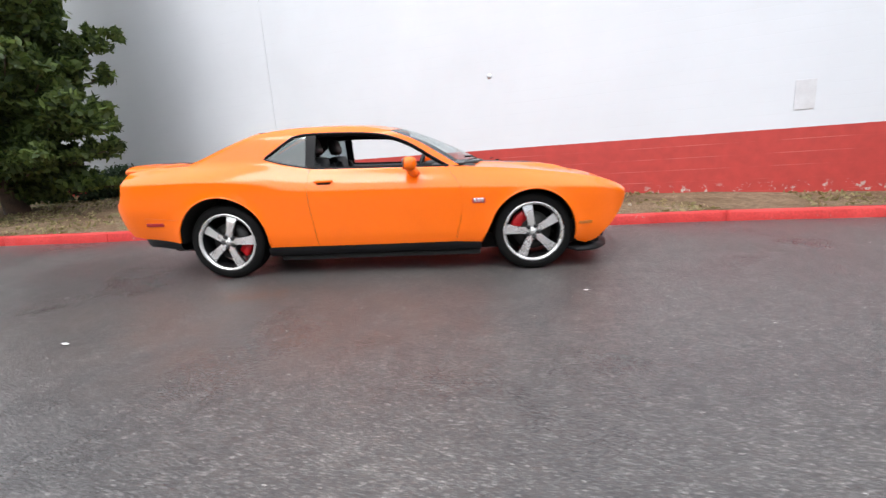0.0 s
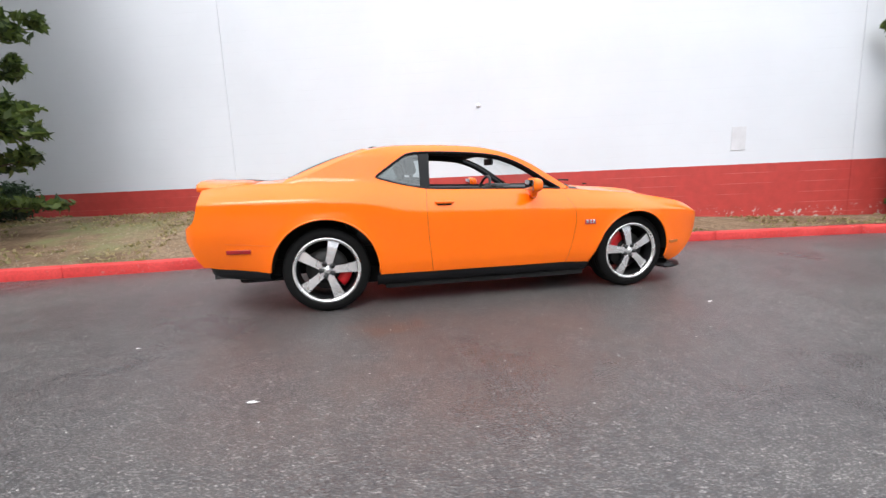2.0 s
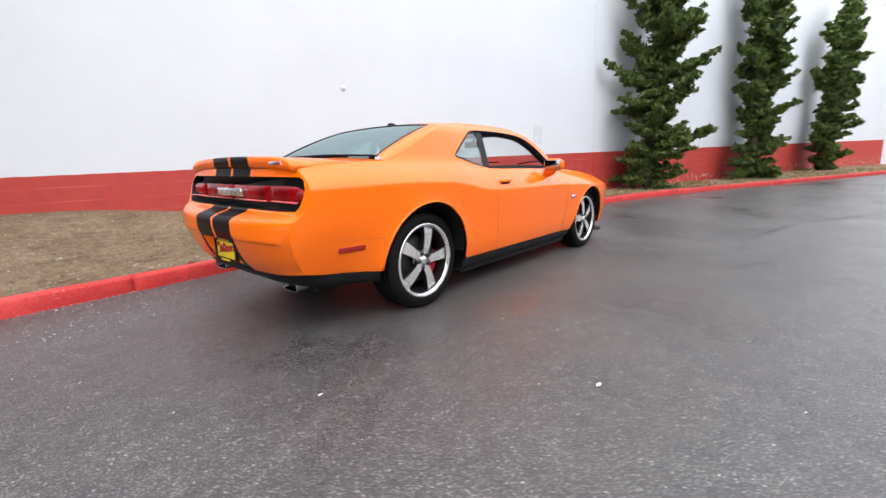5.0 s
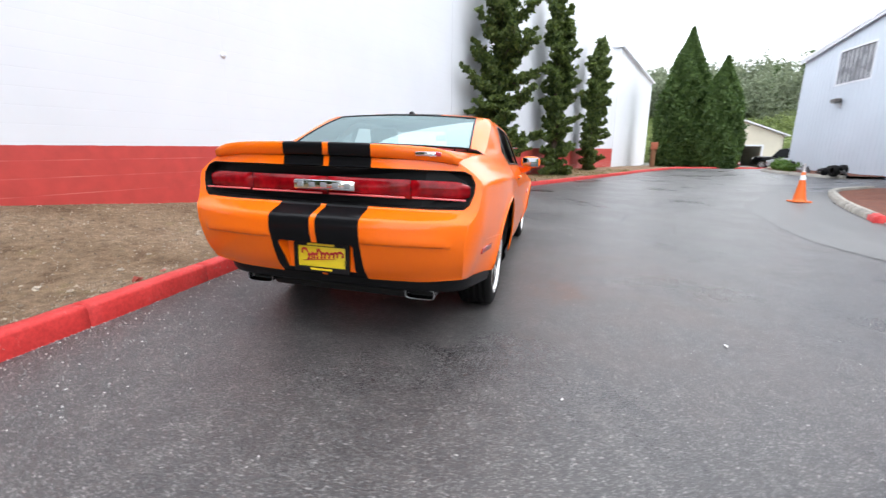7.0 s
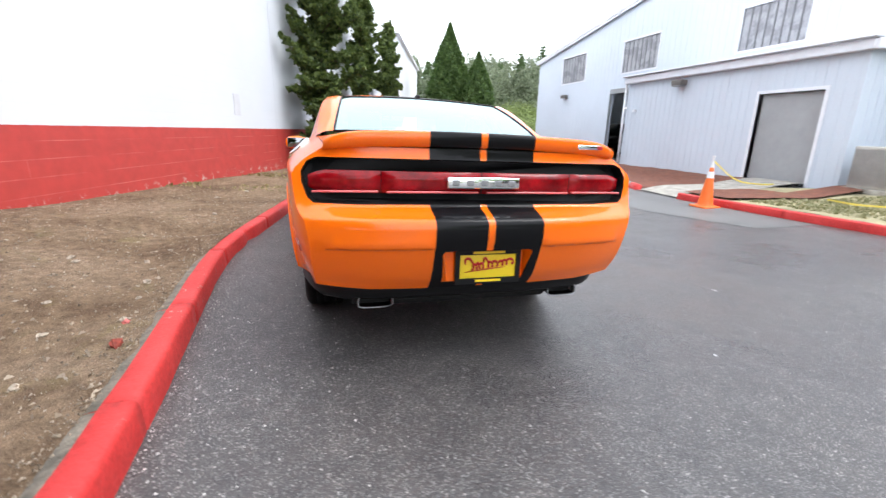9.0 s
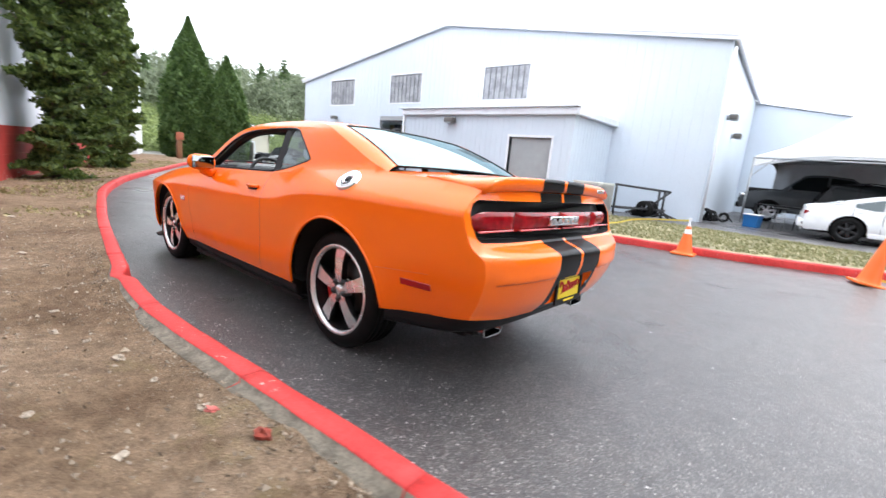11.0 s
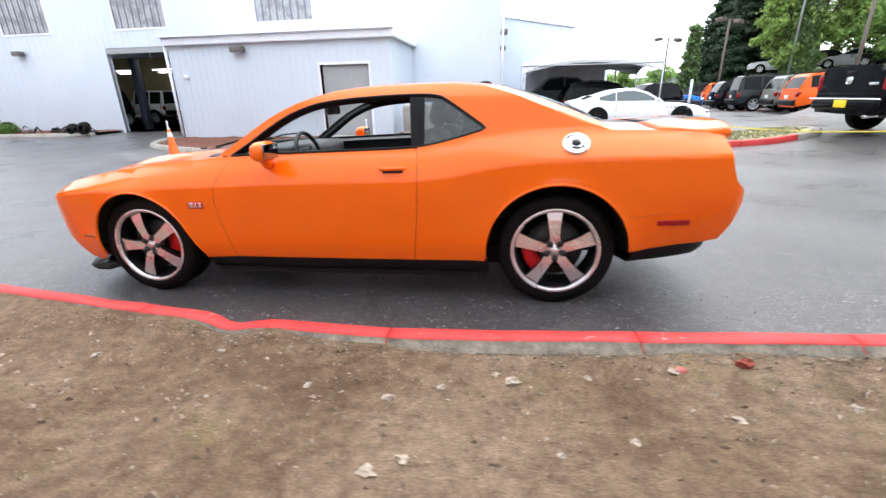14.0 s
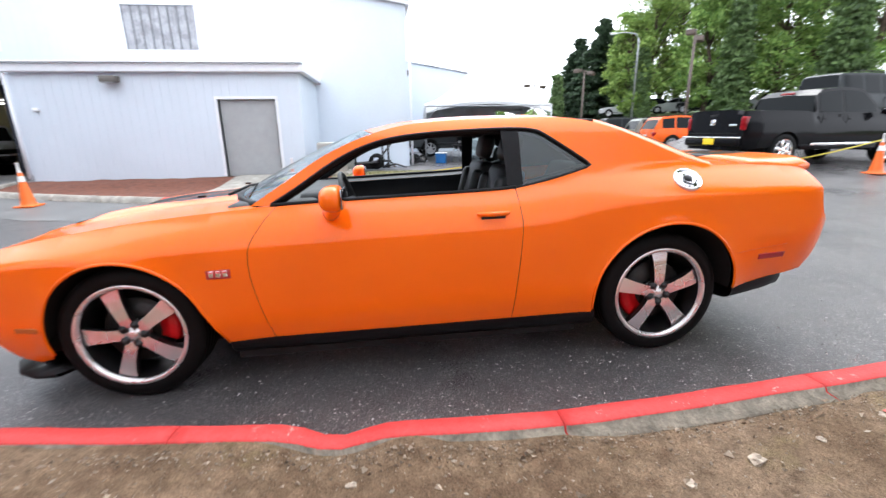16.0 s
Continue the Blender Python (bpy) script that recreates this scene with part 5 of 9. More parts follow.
bm = slab([(-0.165, -0.085), (0.165, -0.085), (0.165, 0.085), (-0.165, 0.085)], [[(-0.143, -0.058), (0.143, -0.058), (0.143, 0.058), (-0.143, 0.058)]], Matrix(((0, 0, -1, -2.560), (1, 0, 0, -0.016), (0, 1, 0, 0.527), (0, 0, 0, 1))), 0.012, 5, 5)
part("plate_frame", bm, M_BLACK, plate, smooth=False)
for i, (at_y, w, hgt) in enumerate(((0.115, 0.040, 0.060), (0.078, 0.022, 0.026), (0.056, 0.012, 0.030), (0.042, 0.018, 0.026), (0.022, 0.022, 0.048), (-0.002, 0.020, 0.026), (-0.024, 0.024, 0.026), (-0.056, 0.018, 0.022), (-0.076, 0.020, 0.024), (-0.098, 0.032, 0.026))):
    bm = bmesh.new()
    add_tube(bm, [(-2.5675, -0.016 + at_y - w * (0.5 - 0.5 * math.cos(a)) + 0.15 * hgt * math.sin(a), 0.508 + 0.12 * (0.12 - at_y) + hgt * (0.5 - 0.5 * math.cos(a * 1.0 + 1.6))) for a in [0.45 * k for k in range(11)]], [0.0034 + 0.0034 * abs(math.sin(0.45 * k)) for k in range(11)], 5)
    part("plate_script", bm, M_REDINK, plate)
part("plate_script", tube([(-2.5675, 0.10, 0.500), (-2.5675, 0.0, 0.512), (-2.5675, -0.10, 0.520)], [0.0015, 0.003, 0.0015], 5), M_REDINK, plate)
for i in range(2):
    part("plate_bar", box((-2.5735, -0.016, 0.596 - 0.138 * i), (0.004, 0.16 - 0.03 * i, 0.011)), M_YELLOW, plate, smooth=False)

# black lower valance and square tailpipes
bm = bmesh.new()
plan = [(-1.93, 0.855), (-2.08, 0.83), (-2.22, 0.80), (-2.33, 0.765), (-2.415, 0.67), (-2.455, 0.4), (-2.46, 0.0)]
plan = plan + [(x, -y) for x, y in plan[-2::-1]]
plan = [(p.x, p.y) for p in smooth_line([(x, y, 0) for x, y in plan], 0.08)]
rows_ = []
for x, y in plan:
    t = (x + 1.93) / -0.57
    top = 0.372 + 0.05 * min(1, t * 1.2)
    deep = 0.075 + 0.012 * min(1, t)
    tuck = Vector((x + 1.6, y * 0.9)).normalized()
    rows_.append([bm.verts.new((x - q * tuck.x, y - q * tuck.y, top - deep * k)) for k, q in ((-0.1, 0.004), (0.35, 0.004), (0.8, 0.016), (1.0, 0.04), (1.0, 0.30))])
for a, b in zip(rows_, rows_[1:]):
    for k in range(4):
        bm.faces.new((a[k], a[k + 1], b[k + 1], b[k]))
bmesh.ops.recalc_face_normals(bm, faces=bm.faces)
part("valance", bm, M_BLACK, car, "black lower rear valance")
for y in (0.50, -0.53):
    bm = bmesh.new()
    prof = []
    for k in range(28):
        a = 2 * math.pi * k / 28
        c_, s_ = math.cos(a), math.sin(a)
        prof.append((0.086 * math.copysign(abs(c_) ** 0.45, c_), 0.030 * math.copysign(abs(s_) ** 0.45, s_)))
    rings = []
    for x, k in ((-2.27, 0.9), (-2.407, 1.0), (-2.41, 0.97), (-2.402, 0.9), (-2.34, 0.87)):
        rings.append([bm.verts.new((x, y + a * k, 0.322 + b * k)) for a, b in prof])
    for a, b in zip(rings, rings[1:]):
        for k in range(28):
            bm.faces.new((a[k], a[(k + 1) % 28], b[(k + 1) % 28], b[k]))
    bm.faces.new(rings[-1])
    bmesh.ops.recalc_face_normals(bm, faces=bm.faces)
    pipe = part("tailpipe", bm, M_PIPE, car, "square smoked chrome tailpipe")
    bm = bmesh.new()
    add_tube(bm, [(-2.409, y + a, 0.322 + b) for a, b in prof + prof[:1]], 0.0025, 6)
    part("tip_rim", bm, M_STEEL, pipe, "bright rim of the pipe")
    part("pipe_bore", box((-2.345, y, 0.322), (0.02, 0.14, 0.05)), M_GAP, pipe, smooth=False)


# upper skins
def crown(keys, x, y, yt, pw=2.0):
    return curve_through(keys, x) * (1 - min(1.0, abs(y) / yt) ** pw)


def deck_pt(u, v):
    x = -1.76 + (-2.425 + 1.76) * u - 0.05 * (1 - (2 * v - 1) ** 2) * (1 - u)
    yt = curve_through(Y_TOP, x)
    y = yt * (2 * v - 1)
    return Vector((x, y, curve_through(Z_TOP, x) + crown([(-2.5, 0.012), (-1.7, 0.035)], x, y, yt)))


bm = bmesh.new()
grid_surface(bm, 16, 24, deck_pt)
bmesh.ops.recalc_face_normals(bm, faces=bm.faces)
part("boot_lid", bm, M_STRIPE, car)


def hood_pt(u, v):
    w = 2 * v - 1
    x0 = 1.03 - 0.33 * abs(w) ** 2.2
    x1 = 2.475 - 0.075 * abs(w) ** 2.5
    x = x0 + (x1 - x0) * u
    yt = curve_through(Y_TOP, min(x, 2.40))
    y = yt * w
    z = curve_through(Z_TOP, min(x, 2.40)) + crown([(0.6, 0.028), (1.5, 0.03), (2.2, 0.022), (2.45, 0.02)], x, y, yt, 2.4)
    if x > 2.40:
        z -= 0.5 * (x - 2.40)
    # raised centre and two scoops
    z += 0.014 * step01((0.42 - abs(y)) / 0.06) * step01((2.3 - x) / 0.4)
    z += 0.018 * step01((0.09 - abs(abs(y) - 0.3)) / 0.05) * step01((1.9 - x) / 0.15) * step01((x - 1.25) / 0.4)
    return Vector((x, y, z))


bm = bmesh.new()
grid_surface(bm, 44, 44, hood_pt)
bmesh.ops.recalc_face_normals(bm, faces=bm.faces)
hood = part("bonnet", bm, M_STRIPE, car)
for y in (0.3, -0.3):
    bm = bmesh.new()

    def mouth(u, v):
        yy = y + 0.15 * (v - 0.5)
        w = yy / curve_through(Y_TOP, 1.93)
        x0, x1 = 1.03 - 0.33 * abs(w) ** 2.2, 2.475 - 0.075 * abs(w) ** 2.5
        return hood_pt((1.89 + 0.05 * u - x0) / (x1 - x0), (w + 1) / 2) + Vector((0, 0, 0.003))
    grid_surface(bm, 4, 6, mouth)
    bmesh.ops.recalc_face_normals(bm, faces=bm.faces)
    part("scoop_mouth", bm, M_GAP, hood)
for s in (1, -1):
    part("washer_jet", box((1.18, s * 0.42, 1.03), (0.04, 0.03, 0.012), None, 0.004), M_BLACK, hood)


def roof_edge_z(x):
    return curve_through([(a, b) for a, b in ROOF_EDGE], x)


def roof_pt(u, v):
    w = 2 * v - 1
    xr = -1.08 + (0.15 + 1.08) * u
    x = xr + (0.10 * u ** 3 - 0.02 * (1 - u) ** 3) * (1 - w * w)
    zr = roof_edge_z(xr)
    yr = side_y(xr, zr)
    c = curve_through([(-1.1, 0.030), (-0.7, 0.033), (-0.3, 0.034), (0.0, 0.031), (0.15, 0.027)], xr)
    return Vector((x, yr * w, zr + c * (1 - abs(w) ** 2.6)))


bm = bmesh.new()
grid_surface(bm, 28, 28, roof_pt)
bmesh.ops.recalc_face_normals(bm, faces=bm.faces)
part("roof", bm, M_STRIPE, car)
bm = bmesh.new()
bmesh.ops.create_uvsphere(bm, u_segments=14, v_segments=8, radius=1.0)
for v in bm.verts:
    v.co = Vector((-0.98 + 0.055 * v.co.x, 0.02 * v.co.y, 1.422 + max(-0.005, 0.022 * v.co.z)))
part("roof_aerial", bm, M_BLACK, car, "small dark roof aerial")


def glass_pt(bot, top, bulge, axis):
    def f(u, v):
        a, b = bot(2 * v - 1), top(2 * v - 1)
        p = a.lerp(b, u)
        return p + axis * (bulge * 4 * u * (1 - u) * (1 - (2 * v - 1) ** 2 * 0.4))
    return f


screen_bot = lambda w: Vector((1.02 - 0.28 * abs(w) ** 2.2, 0.765 * w, 1.028 - 0.015 * w * w))
screen_top = lambda w: Vector((0.255 - 0.095 * w * w, 0.648 * w, 1.380 - 0.034 * abs(w) ** 2.6))
bm = bmesh.new()
grid_surface(bm, 12, 20, glass_pt(screen_bot, screen_top, 0.02, Vector((0.5, 0, 0.85))))
bmesh.ops.recalc_face_normals(bm, faces=bm.faces)
part("windscreen", bm, M_SCREENGLASS, car, "clear windscreen")
bm = bmesh.new()
add_tube(bm, [screen_bot(-1 + 0.1 * i) + Vector((0.02, 0, -0.012)) for i in range(21)], 0.02, 6)
part("cowl", bm, M_BLACK, car, "black scuttle below the windscreen")
for s in (0.55, -0.15):
    bm = bmesh.new()
    add_tube(bm, [(0.98, s, 1.045), (0.93, s - 0.2, 1.075), (0.86, s - 0.5, 1.075)], 0.008, 6)
    part("wiper", bm, M_BLACK, car)
back_bot = lambda w: Vector((-1.795 + 0.055 * w * w, 0.655 * w, 1.150 - 0.014 * w * w))
back_top = lambda w: Vector((-1.10 - 0.02 * w * w, 0.575 * w, 1.402 - 0.022 * w * w))
back_f = glass_pt(back_bot, back_top, 0.028, Vector((-0.4, 0, 0.9)))
bm = bmesh.new()
grid_surface(bm, 12, 20, back_f)
bmesh.ops.recalc_face_normals(bm, faces=bm.faces)
part("rear_window", bm, M_REARGLASS, car, "sloping clear rear window")
bm = bmesh.new()
rim = [back_f(0, i / 20) for i in range(21)] + [back_f(i / 12, 1) for i in range(1, 13)] + [back_f(1, 1 - i / 20) for i in range(1, 21)] + [back_f(1 - i / 12, 0) for i in range(1, 13)]
add_tube(bm, rim, 0.007, 6)
part("rear_window_seal", bm, M_BLACK, car)
# the broad pillars between side skin and rear window
for s in (1, -1):
    bm = bmesh.new()

    def pillar_pt(u, v):
        g = back_f(1 - u, 1 if s > 0 else 0)
        xe = -1.08 + (-1.785 + 1.08) * u
        ze = roof_edge_z(xe) if xe > -1.78 else 1.10
        e = Vector((xe, s * side_y(xe, ze), ze))
        p = e.lerp(g, v)
        return p + Vector((-0.25, 0.12 * s, 0.9)) * (0.012 * math.sin(math.pi * v) ** 0.8)
    grid_surface(bm, 24, 10, pillar_pt)
    bmesh.ops.recalc_face_normals(bm, faces=bm.faces)
    part("rear_pillar", bm, M_PAINT, car)
# boot spoiler
bm = bmesh.new()
rows_ = []
for i in range(41):
    w = -1 + i / 20
    y = 0.728 * w
    e = abs(w) ** 12
    base = 1.078 + 0.025 * (1 - w * w)
    zt = 1.124 + 0.018 * (1 - w * w) - 0.04 * e
    xb = 0.03 * w * w
    prof = [(-2.03 - 0.04 * e, base + 0.018), (-2.18, base + 0.03 + (zt - base - 0.03) * 0.35), (-2.34, zt - 0.006), (-2.44, zt), (-2.468, zt - 0.003), (-2.474, zt - 0.010), (-2.470, zt - 0.066 + 0.03 * e), (-2.45, zt - 0.074 + 0.03 * e), (-2.30, base - 0.015), (-2.1, base - 0.01)]
    rows_.append([bm.verts.new((x + xb, y, z)) for x, z in prof])
n = len(rows_[0])
for a, b in zip(rows_, rows_[1:]):
    for k in range(n):
        bm.faces.new((a[k], a[(k + 1) % n], b[(k + 1) % n], b[k]))
bm.faces.new(rows_[0])
bm.faces.new(rows_[-1][::-1])
bmesh.ops.recalc_face_normals(bm, faces=bm.faces)
sp = part("spoiler", bm, M_STRIPE, car, "orange boot spoiler with black stripes")
bd = part("badge", box((-2.459, -0.575, 1.094), (0.006, 0.14, 0.022), pose(0, 0, 0), 0.003), M_CHROME, car, "small chrome badge on the spoiler edge")
part("badge_tip", box((-2.461, -0.63, 1.094), (0.006, 0.03, 0.020), None, 0.003), plain("badge_red_tip", (0.5, 0.02, 0.03), 0.3), bd)

# nose
bm = bmesh.new()
outline = [(side_y(curve_through(FRONT_EDGE, z), z), z) for z in [0.26 + 0.45 * i / 16 for i in range(17)]]
edge = outline + [(-y, z) for y, z in outline[::-1]]
GRILLE = [(-0.50, 0.535), (0.50, 0.535), (0.50, 0.665), (-0.50, 0.665)]
INTAKE = [(-0.45, 0.30), (0.45, 0.30), (0.40, 0.42), (-0.40, 0.42)]


def nose_surface(y, z):
    xo = curve_through(FRONT_EDGE, z)
    yy = side_y(xo, z)
    return xo + 0.075 * (1 - min(1, abs(y) / yy) ** 2)


patch(bm, edge, [GRILLE, INTAKE], lambda u, v: Vector((nose_surface(u, v), u, v)), 0.06, (), 0.04)
part("front_bumper", bm, M_STRIPE, car)
part("grille", box((2.33, 0, 0.60), (0.05, 1.04, 0.17)), M_GAP, car, "black radiator grille", False)
part("intake", box((2.21, 0, 0.36), (0.05, 0.94, 0.15)), M_GAP, car, "black lower intake", False)
for y in (0.42, 0.25, -0.25, -0.42):
    bm = lathe([(0.0, 0.02), (0.05, 0.016), (0.062, 0.006), (0.07, -0.03)], 24)
    bmesh.ops.transform(bm, matrix=Matrix.Translation((2.38, y, 0.60)) @ pose(0, 0, 0, 0, 90, 0), verts=bm.verts)
    part("headlamp", bm, M_CHROME, car, "round headlamp")

# floor and underside, with boxes added to keep light off the road beneath
bm = bmesh.new()
add_box(bm, (0.1, 0, 0.225), (3.3, 0.98, 0.15))
add_box(bm, (0.0, 0, 0.225), (1.95, 1.56, 0.14))
add_box(bm, (-2.0, 0, 0.345), (0.72, 1.22, 0.09))
add_box(bm, (-2.03, 0, 0.29), (0.42, 1.06, 0.13), None, 0.03)
add_box(bm, (2.0, 0, 0.24), (0.30, 1.20, 0.08))
for q in (0.66, -0.66):
    add_box(bm, (-1.473, q * 0.98, 0.30), (0.16, 0.24, 0.14), None, 0.03)
    add_box(bm, (1.473, q * 0.98, 0.30), (0.16, 0.24, 0.14), None, 0.03)
for q in (0.42, -0.42):
    add_box(bm, (-2.08, q, 0.365), (0.46, 0.34, 0.10), None, 0.04)
add_box(bm, (2.0, 0, 0.36), (0.3, 1.45, 0.16))
part("floor_pan", bm, M_GAP, car, "black underbody filled out with boxes that block light", False)
part("engine_bay", box((1.45, 0, 0.60), (1.2, 0.86, 0.5)), M_GAP, car, smooth=False)
part("boot_floor", box((-1.9, 0, 0.66), (0.9, 0.86, 0.4)), M_GAP, car, smooth=False)

# cabin
bm = bmesh.new()
add_box(bm, (0.72, 0, 0.90), (0.5, 1.44, 0.22), None, 0.05)
add_box(bm, (0.50, 0.37, 1.0), (0.2, 0.42, 0.07), None, 0.03)
part("dashboard", bm, M_TRIM, car, "dark dashboard")
bm = box((0.1, 0, 0.62), (1.3, 0.26, 0.24), None, 0.04)
part("centre_console", bm, M_TRIM, car)
bm = bmesh.new()
ringp = [Vector((0.33 + 0.055 * math.sin(radians(a)) * 0.9, 0.37 + 0.18 * math.cos(radians(a)), 0.955 + 0.165 * math.sin(radians(a)))) for a in range(0, 361, 15)]
add_tube(bm, ringp, 0.016, 8, False)
for a in (0, 180, 270):
    add_tube(bm, [ringp[a // 15], Vector((0.36, 0.37, 0.955))], 0.014, 6)
add_box(bm, (0.37, 0.37, 0.955), (0.04, 0.13, 0.12), None, 0.02)
add_tube(bm, [(0.37, 0.37, 0.955), (0.55, 0.37, 0.89)], 0.03, 8)
part("steering_wheel", bm, M_TRIM, car, "black steering wheel")
part("inside_mirror", box((0.26, 0, 1.275), (0.03, 0.24, 0.07), None, 0.014), M_TRIM, car)
part("mirror_stem", tube([(0.26, 0, 1.30), (0.28, 0, 1.36)], 0.012, 6), M_TRIM, car)


def car_seat(y):
    root = part("front_seat", box((-0.12, y, 0.56), (0.52, 0.50, 0.16), None, 0.05), M_SEAT, car, "dark leather bucket seat")
    bm = bmesh.new()
    add_box(bm, (0, 0, 0.30), (0.14, 0.48, 0.60), None, 0.05)
    for q in (0.21, -0.21):
        add_box(bm, (0.05, q, 0.28), (0.12, 0.10, 0.50), None, 0.04)
    bmesh.ops.transform(bm, matrix=Matrix.Translation((-0.37, y, 0.58)) @ pose(0, 0, 0, 0, -17, 0), verts=bm.verts)
    part("backrest", bm, M_SEAT, root)
    bm = bmesh.new()
    add_box(bm, (0, 0, 0.71), (0.10, 0.27, 0.18), None, 0.04)
    for q in (0.06, -0.06):
        add_tube(bm, [(0, q, 0.55), (0, q, 0.66)], 0.008, 6)
    bmesh.ops.transform(bm, matrix=Matrix.Translation((-0.37, y, 0.58)) @ pose(0, 0, 0, 0, -15, 0), verts=bm.verts)
    part("headrest", bm, M_SEAT, root)
    root.location = (-0.13, 0, -0.03)
    return root


car_seat(0.37)
car_seat(-0.37)
bm = bmesh.new()
add_box(bm, (-1.0, 0, 0.60), (0.5, 1.2, 0.18), None, 0.06)
add_box(bm, (-1.28, 0, 0.86), (0.16, 1.22, 0.5), Matrix.Translation((-1.28, 0, 0.86)) @ pose(0, 0, 0, 0, -22, 0) @ Matrix.Translation((1.28, 0, -0.86)), 0.06)
part("rear_bench", bm, M_SEAT, car, "dark rear bench seat")
part("parcel_shelf", box((-1.58, 0, 1.06), (0.42, 1.25, 0.03), None, 0.01), M_TRIM, car)
part("headliner", (lambda b: (grid_surface(b, 14, 14, lambda u, v: roof_pt(u, v) * 1.0 - Vector((0, 0, 0.03))), b)[1])(bmesh.new()), plain("dark_headliner", (0.05, 0.05, 0.052), 0.9), car)


# wheels
def spoke_ring(bm, ang, mi):
    """One broad spoke, turned to ang degrees in the wheel's plane (x, z), face towards +y."""
    prof = [(0.045, 0.034, 0.012), (0.09, 0.033, 0.017), (0.15, 0.037, 0.017), (0.20, 0.043, 0.012), (0.257, 0.052, 0.0)]
    c, s = math.cos(radians(ang)), math.sin(radians(ang))
    rows_s = []
    for r, hw, y in prof:
        ring = []
        for off, dy in ((-hw, -0.006), (-hw * 0.94, 0.0), (0, 0.0005), (hw * 0.94, 0.0), (hw, -0.006), (hw * 0.85, -0.045), (-hw * 0.85, -0.045)):
            ring.append(bm.verts.new((r * c - off * s, y + dy, r * s + off * c)))
        rows_s.append(ring)
    for a, b in zip(rows_s, rows_s[1:]):
        for k in range(7):
            f = bm.faces.new((a[k], b[k], b[(k + 1) % 7], a[(k + 1) % 7]))
            f.material_index = 0 if k in (1, 2) else 1
    bm.faces.new(rows_s[-1])


def wheel(x, s, turn, parent, tyre_r=0.364, rim_r=0.276, width=0.245, out=0.885, caliper_at=None):
    """Five-spoke wheel whose outer face looks to the side s; turn: degrees of the first spoke seen from outside."""
    m = Matrix.Translation((x, s * out, 0.364)) @ Matrix.Diagonal((1, s, 1, 1))
    flipped = s < 0

    def put(bm):
        bmesh.ops.transform(bm, matrix=m, verts=bm.verts)
        if flipped:
            bmesh.ops.reverse_faces(bm, faces=bm.faces)
        return bm
    w = width
    prof = [(rim_r - 0.004, -0.006), (rim_r + 0.012, 0.004), (rim_r + 0.035, 0.006), (tyre_r - 0.022, -0.004), (tyre_r - 0.006, -0.018), (tyre_r, -0.034)]
    for i in range(4):
        g = -0.034 - (w - 0.068) * (i + 0.5) / 4.0
        prof += [(tyre_r, g + 0.006), (tyre_r - 0.007, g + 0.004), (tyre_r - 0.007, g - 0.004), (tyre_r, g - 0.006)]
    prof += [(tyre_r, -w + 0.034), (tyre_r - 0.006, -w + 0.018), (tyre_r - 0.03, -w + 0.004), (rim_r, -w + 0.002)]
    root = part("wheel", put(lathe(prof, 64, 'Y')), M_RUBBER, parent, "five-spoke machined alloy wheel with low black tyre")
    prof = [(rim_r + 0.006, -0.002), (rim_r + 0.004, 0.004), (rim_r - 0.008, 0.004), (rim_r - 0.017, -0.002), (rim_r - 0.022, -0.016)]
    part("rim", put(lathe(prof, 64, 'Y')), M_ALLOY, root, "bright machined rim lip")
    prof = [(rim_r - 0.022, -0.016), (rim_r - 0.03, -0.06), (rim_r - 0.034, -0.2), (rim_r, -0.23)]
    part("barrel", put(lathe(prof, 48, 'Y')), M_DARKALLOY, root)
    for k in range(5):
        bm = bmesh.new()
        spoke_ring(bm, turn + 72 * k, 0)
        bmesh.ops.translate(bm, vec=(0, -0.03, 0), verts=bm.verts)
        bmesh.ops.recalc_face_normals(bm, faces=bm.faces)
        part("spoke", put(bm), [M_ALLOY, M_DARKALLOY], root, smooth=False)
    prof = [(0.0, -0.009), (0.024, -0.010), (0.028, -0.015), (0.030, -0.022), (0.062, -0.024), (0.07, -0.032), (0.072, -0.07)]
    part("hub", put(lathe(prof, 32, 'Y')), M_ALLOY, root)
    for k in range(5):
        a = radians(turn + 36 + 72 * k)
        bm = lathe([(0.0, 0.010), (0.008, 0.010), (0.012, 0.004), (0.014, -0.004), (0.022, -0.005), (0.023, -0.03)], 14, 'Y')
        bmesh.ops.translate(bm, vec=(0.057 * math.cos(a), -0.011, 0.057 * math.sin(a)), verts=bm.verts)
        part("lug_nut", put(bm), M_DARKALLOY, root)
    prof = [(0.07, -0.09), (0.18, -0.09), (0.18, -0.115), (0.07, -0.115)]
    part("brake_disc", put(lathe(prof, 40, 'Y')), M_DISC, root)
    bm = bmesh.new()
    c0 = caliper_at if caliper_at is not None else 200
    rings = []
    for i in range(9):
        a = radians(c0 - 30 + 7.5 * i)
        rings.append([bm.verts.new((r * math.cos(a), y, r * math.sin(a))) for r, y in ((0.115, -0.075), (0.195, -0.07), (0.21, -0.085), (0.21, -0.13), (0.115, -0.13))])
    for a, b in zip(rings, rings[1:]):
        for k in range(5):
            bm.faces.new((a[k], a[(k + 1) % 5], b[(k + 1) % 5], b[k]))
    bm.faces.new(rings[0])
    bm.faces.new(rings[-1])
    bmesh.ops.recalc_face_normals(bm, faces=bm.faces)
    part("caliper", put(bm), M_CALIPER, root, "red brake caliper")
    return root


# turns are in the car's x, z plane
wheel(-1.473, 1, 88, car, out=0.845, caliper_at=-20)
wheel(1.473, 1, 72, car, out=0.848, caliper_at=170)
wheel(-1.473, -1, 3, car, out=0.848, caliper_at=-20)
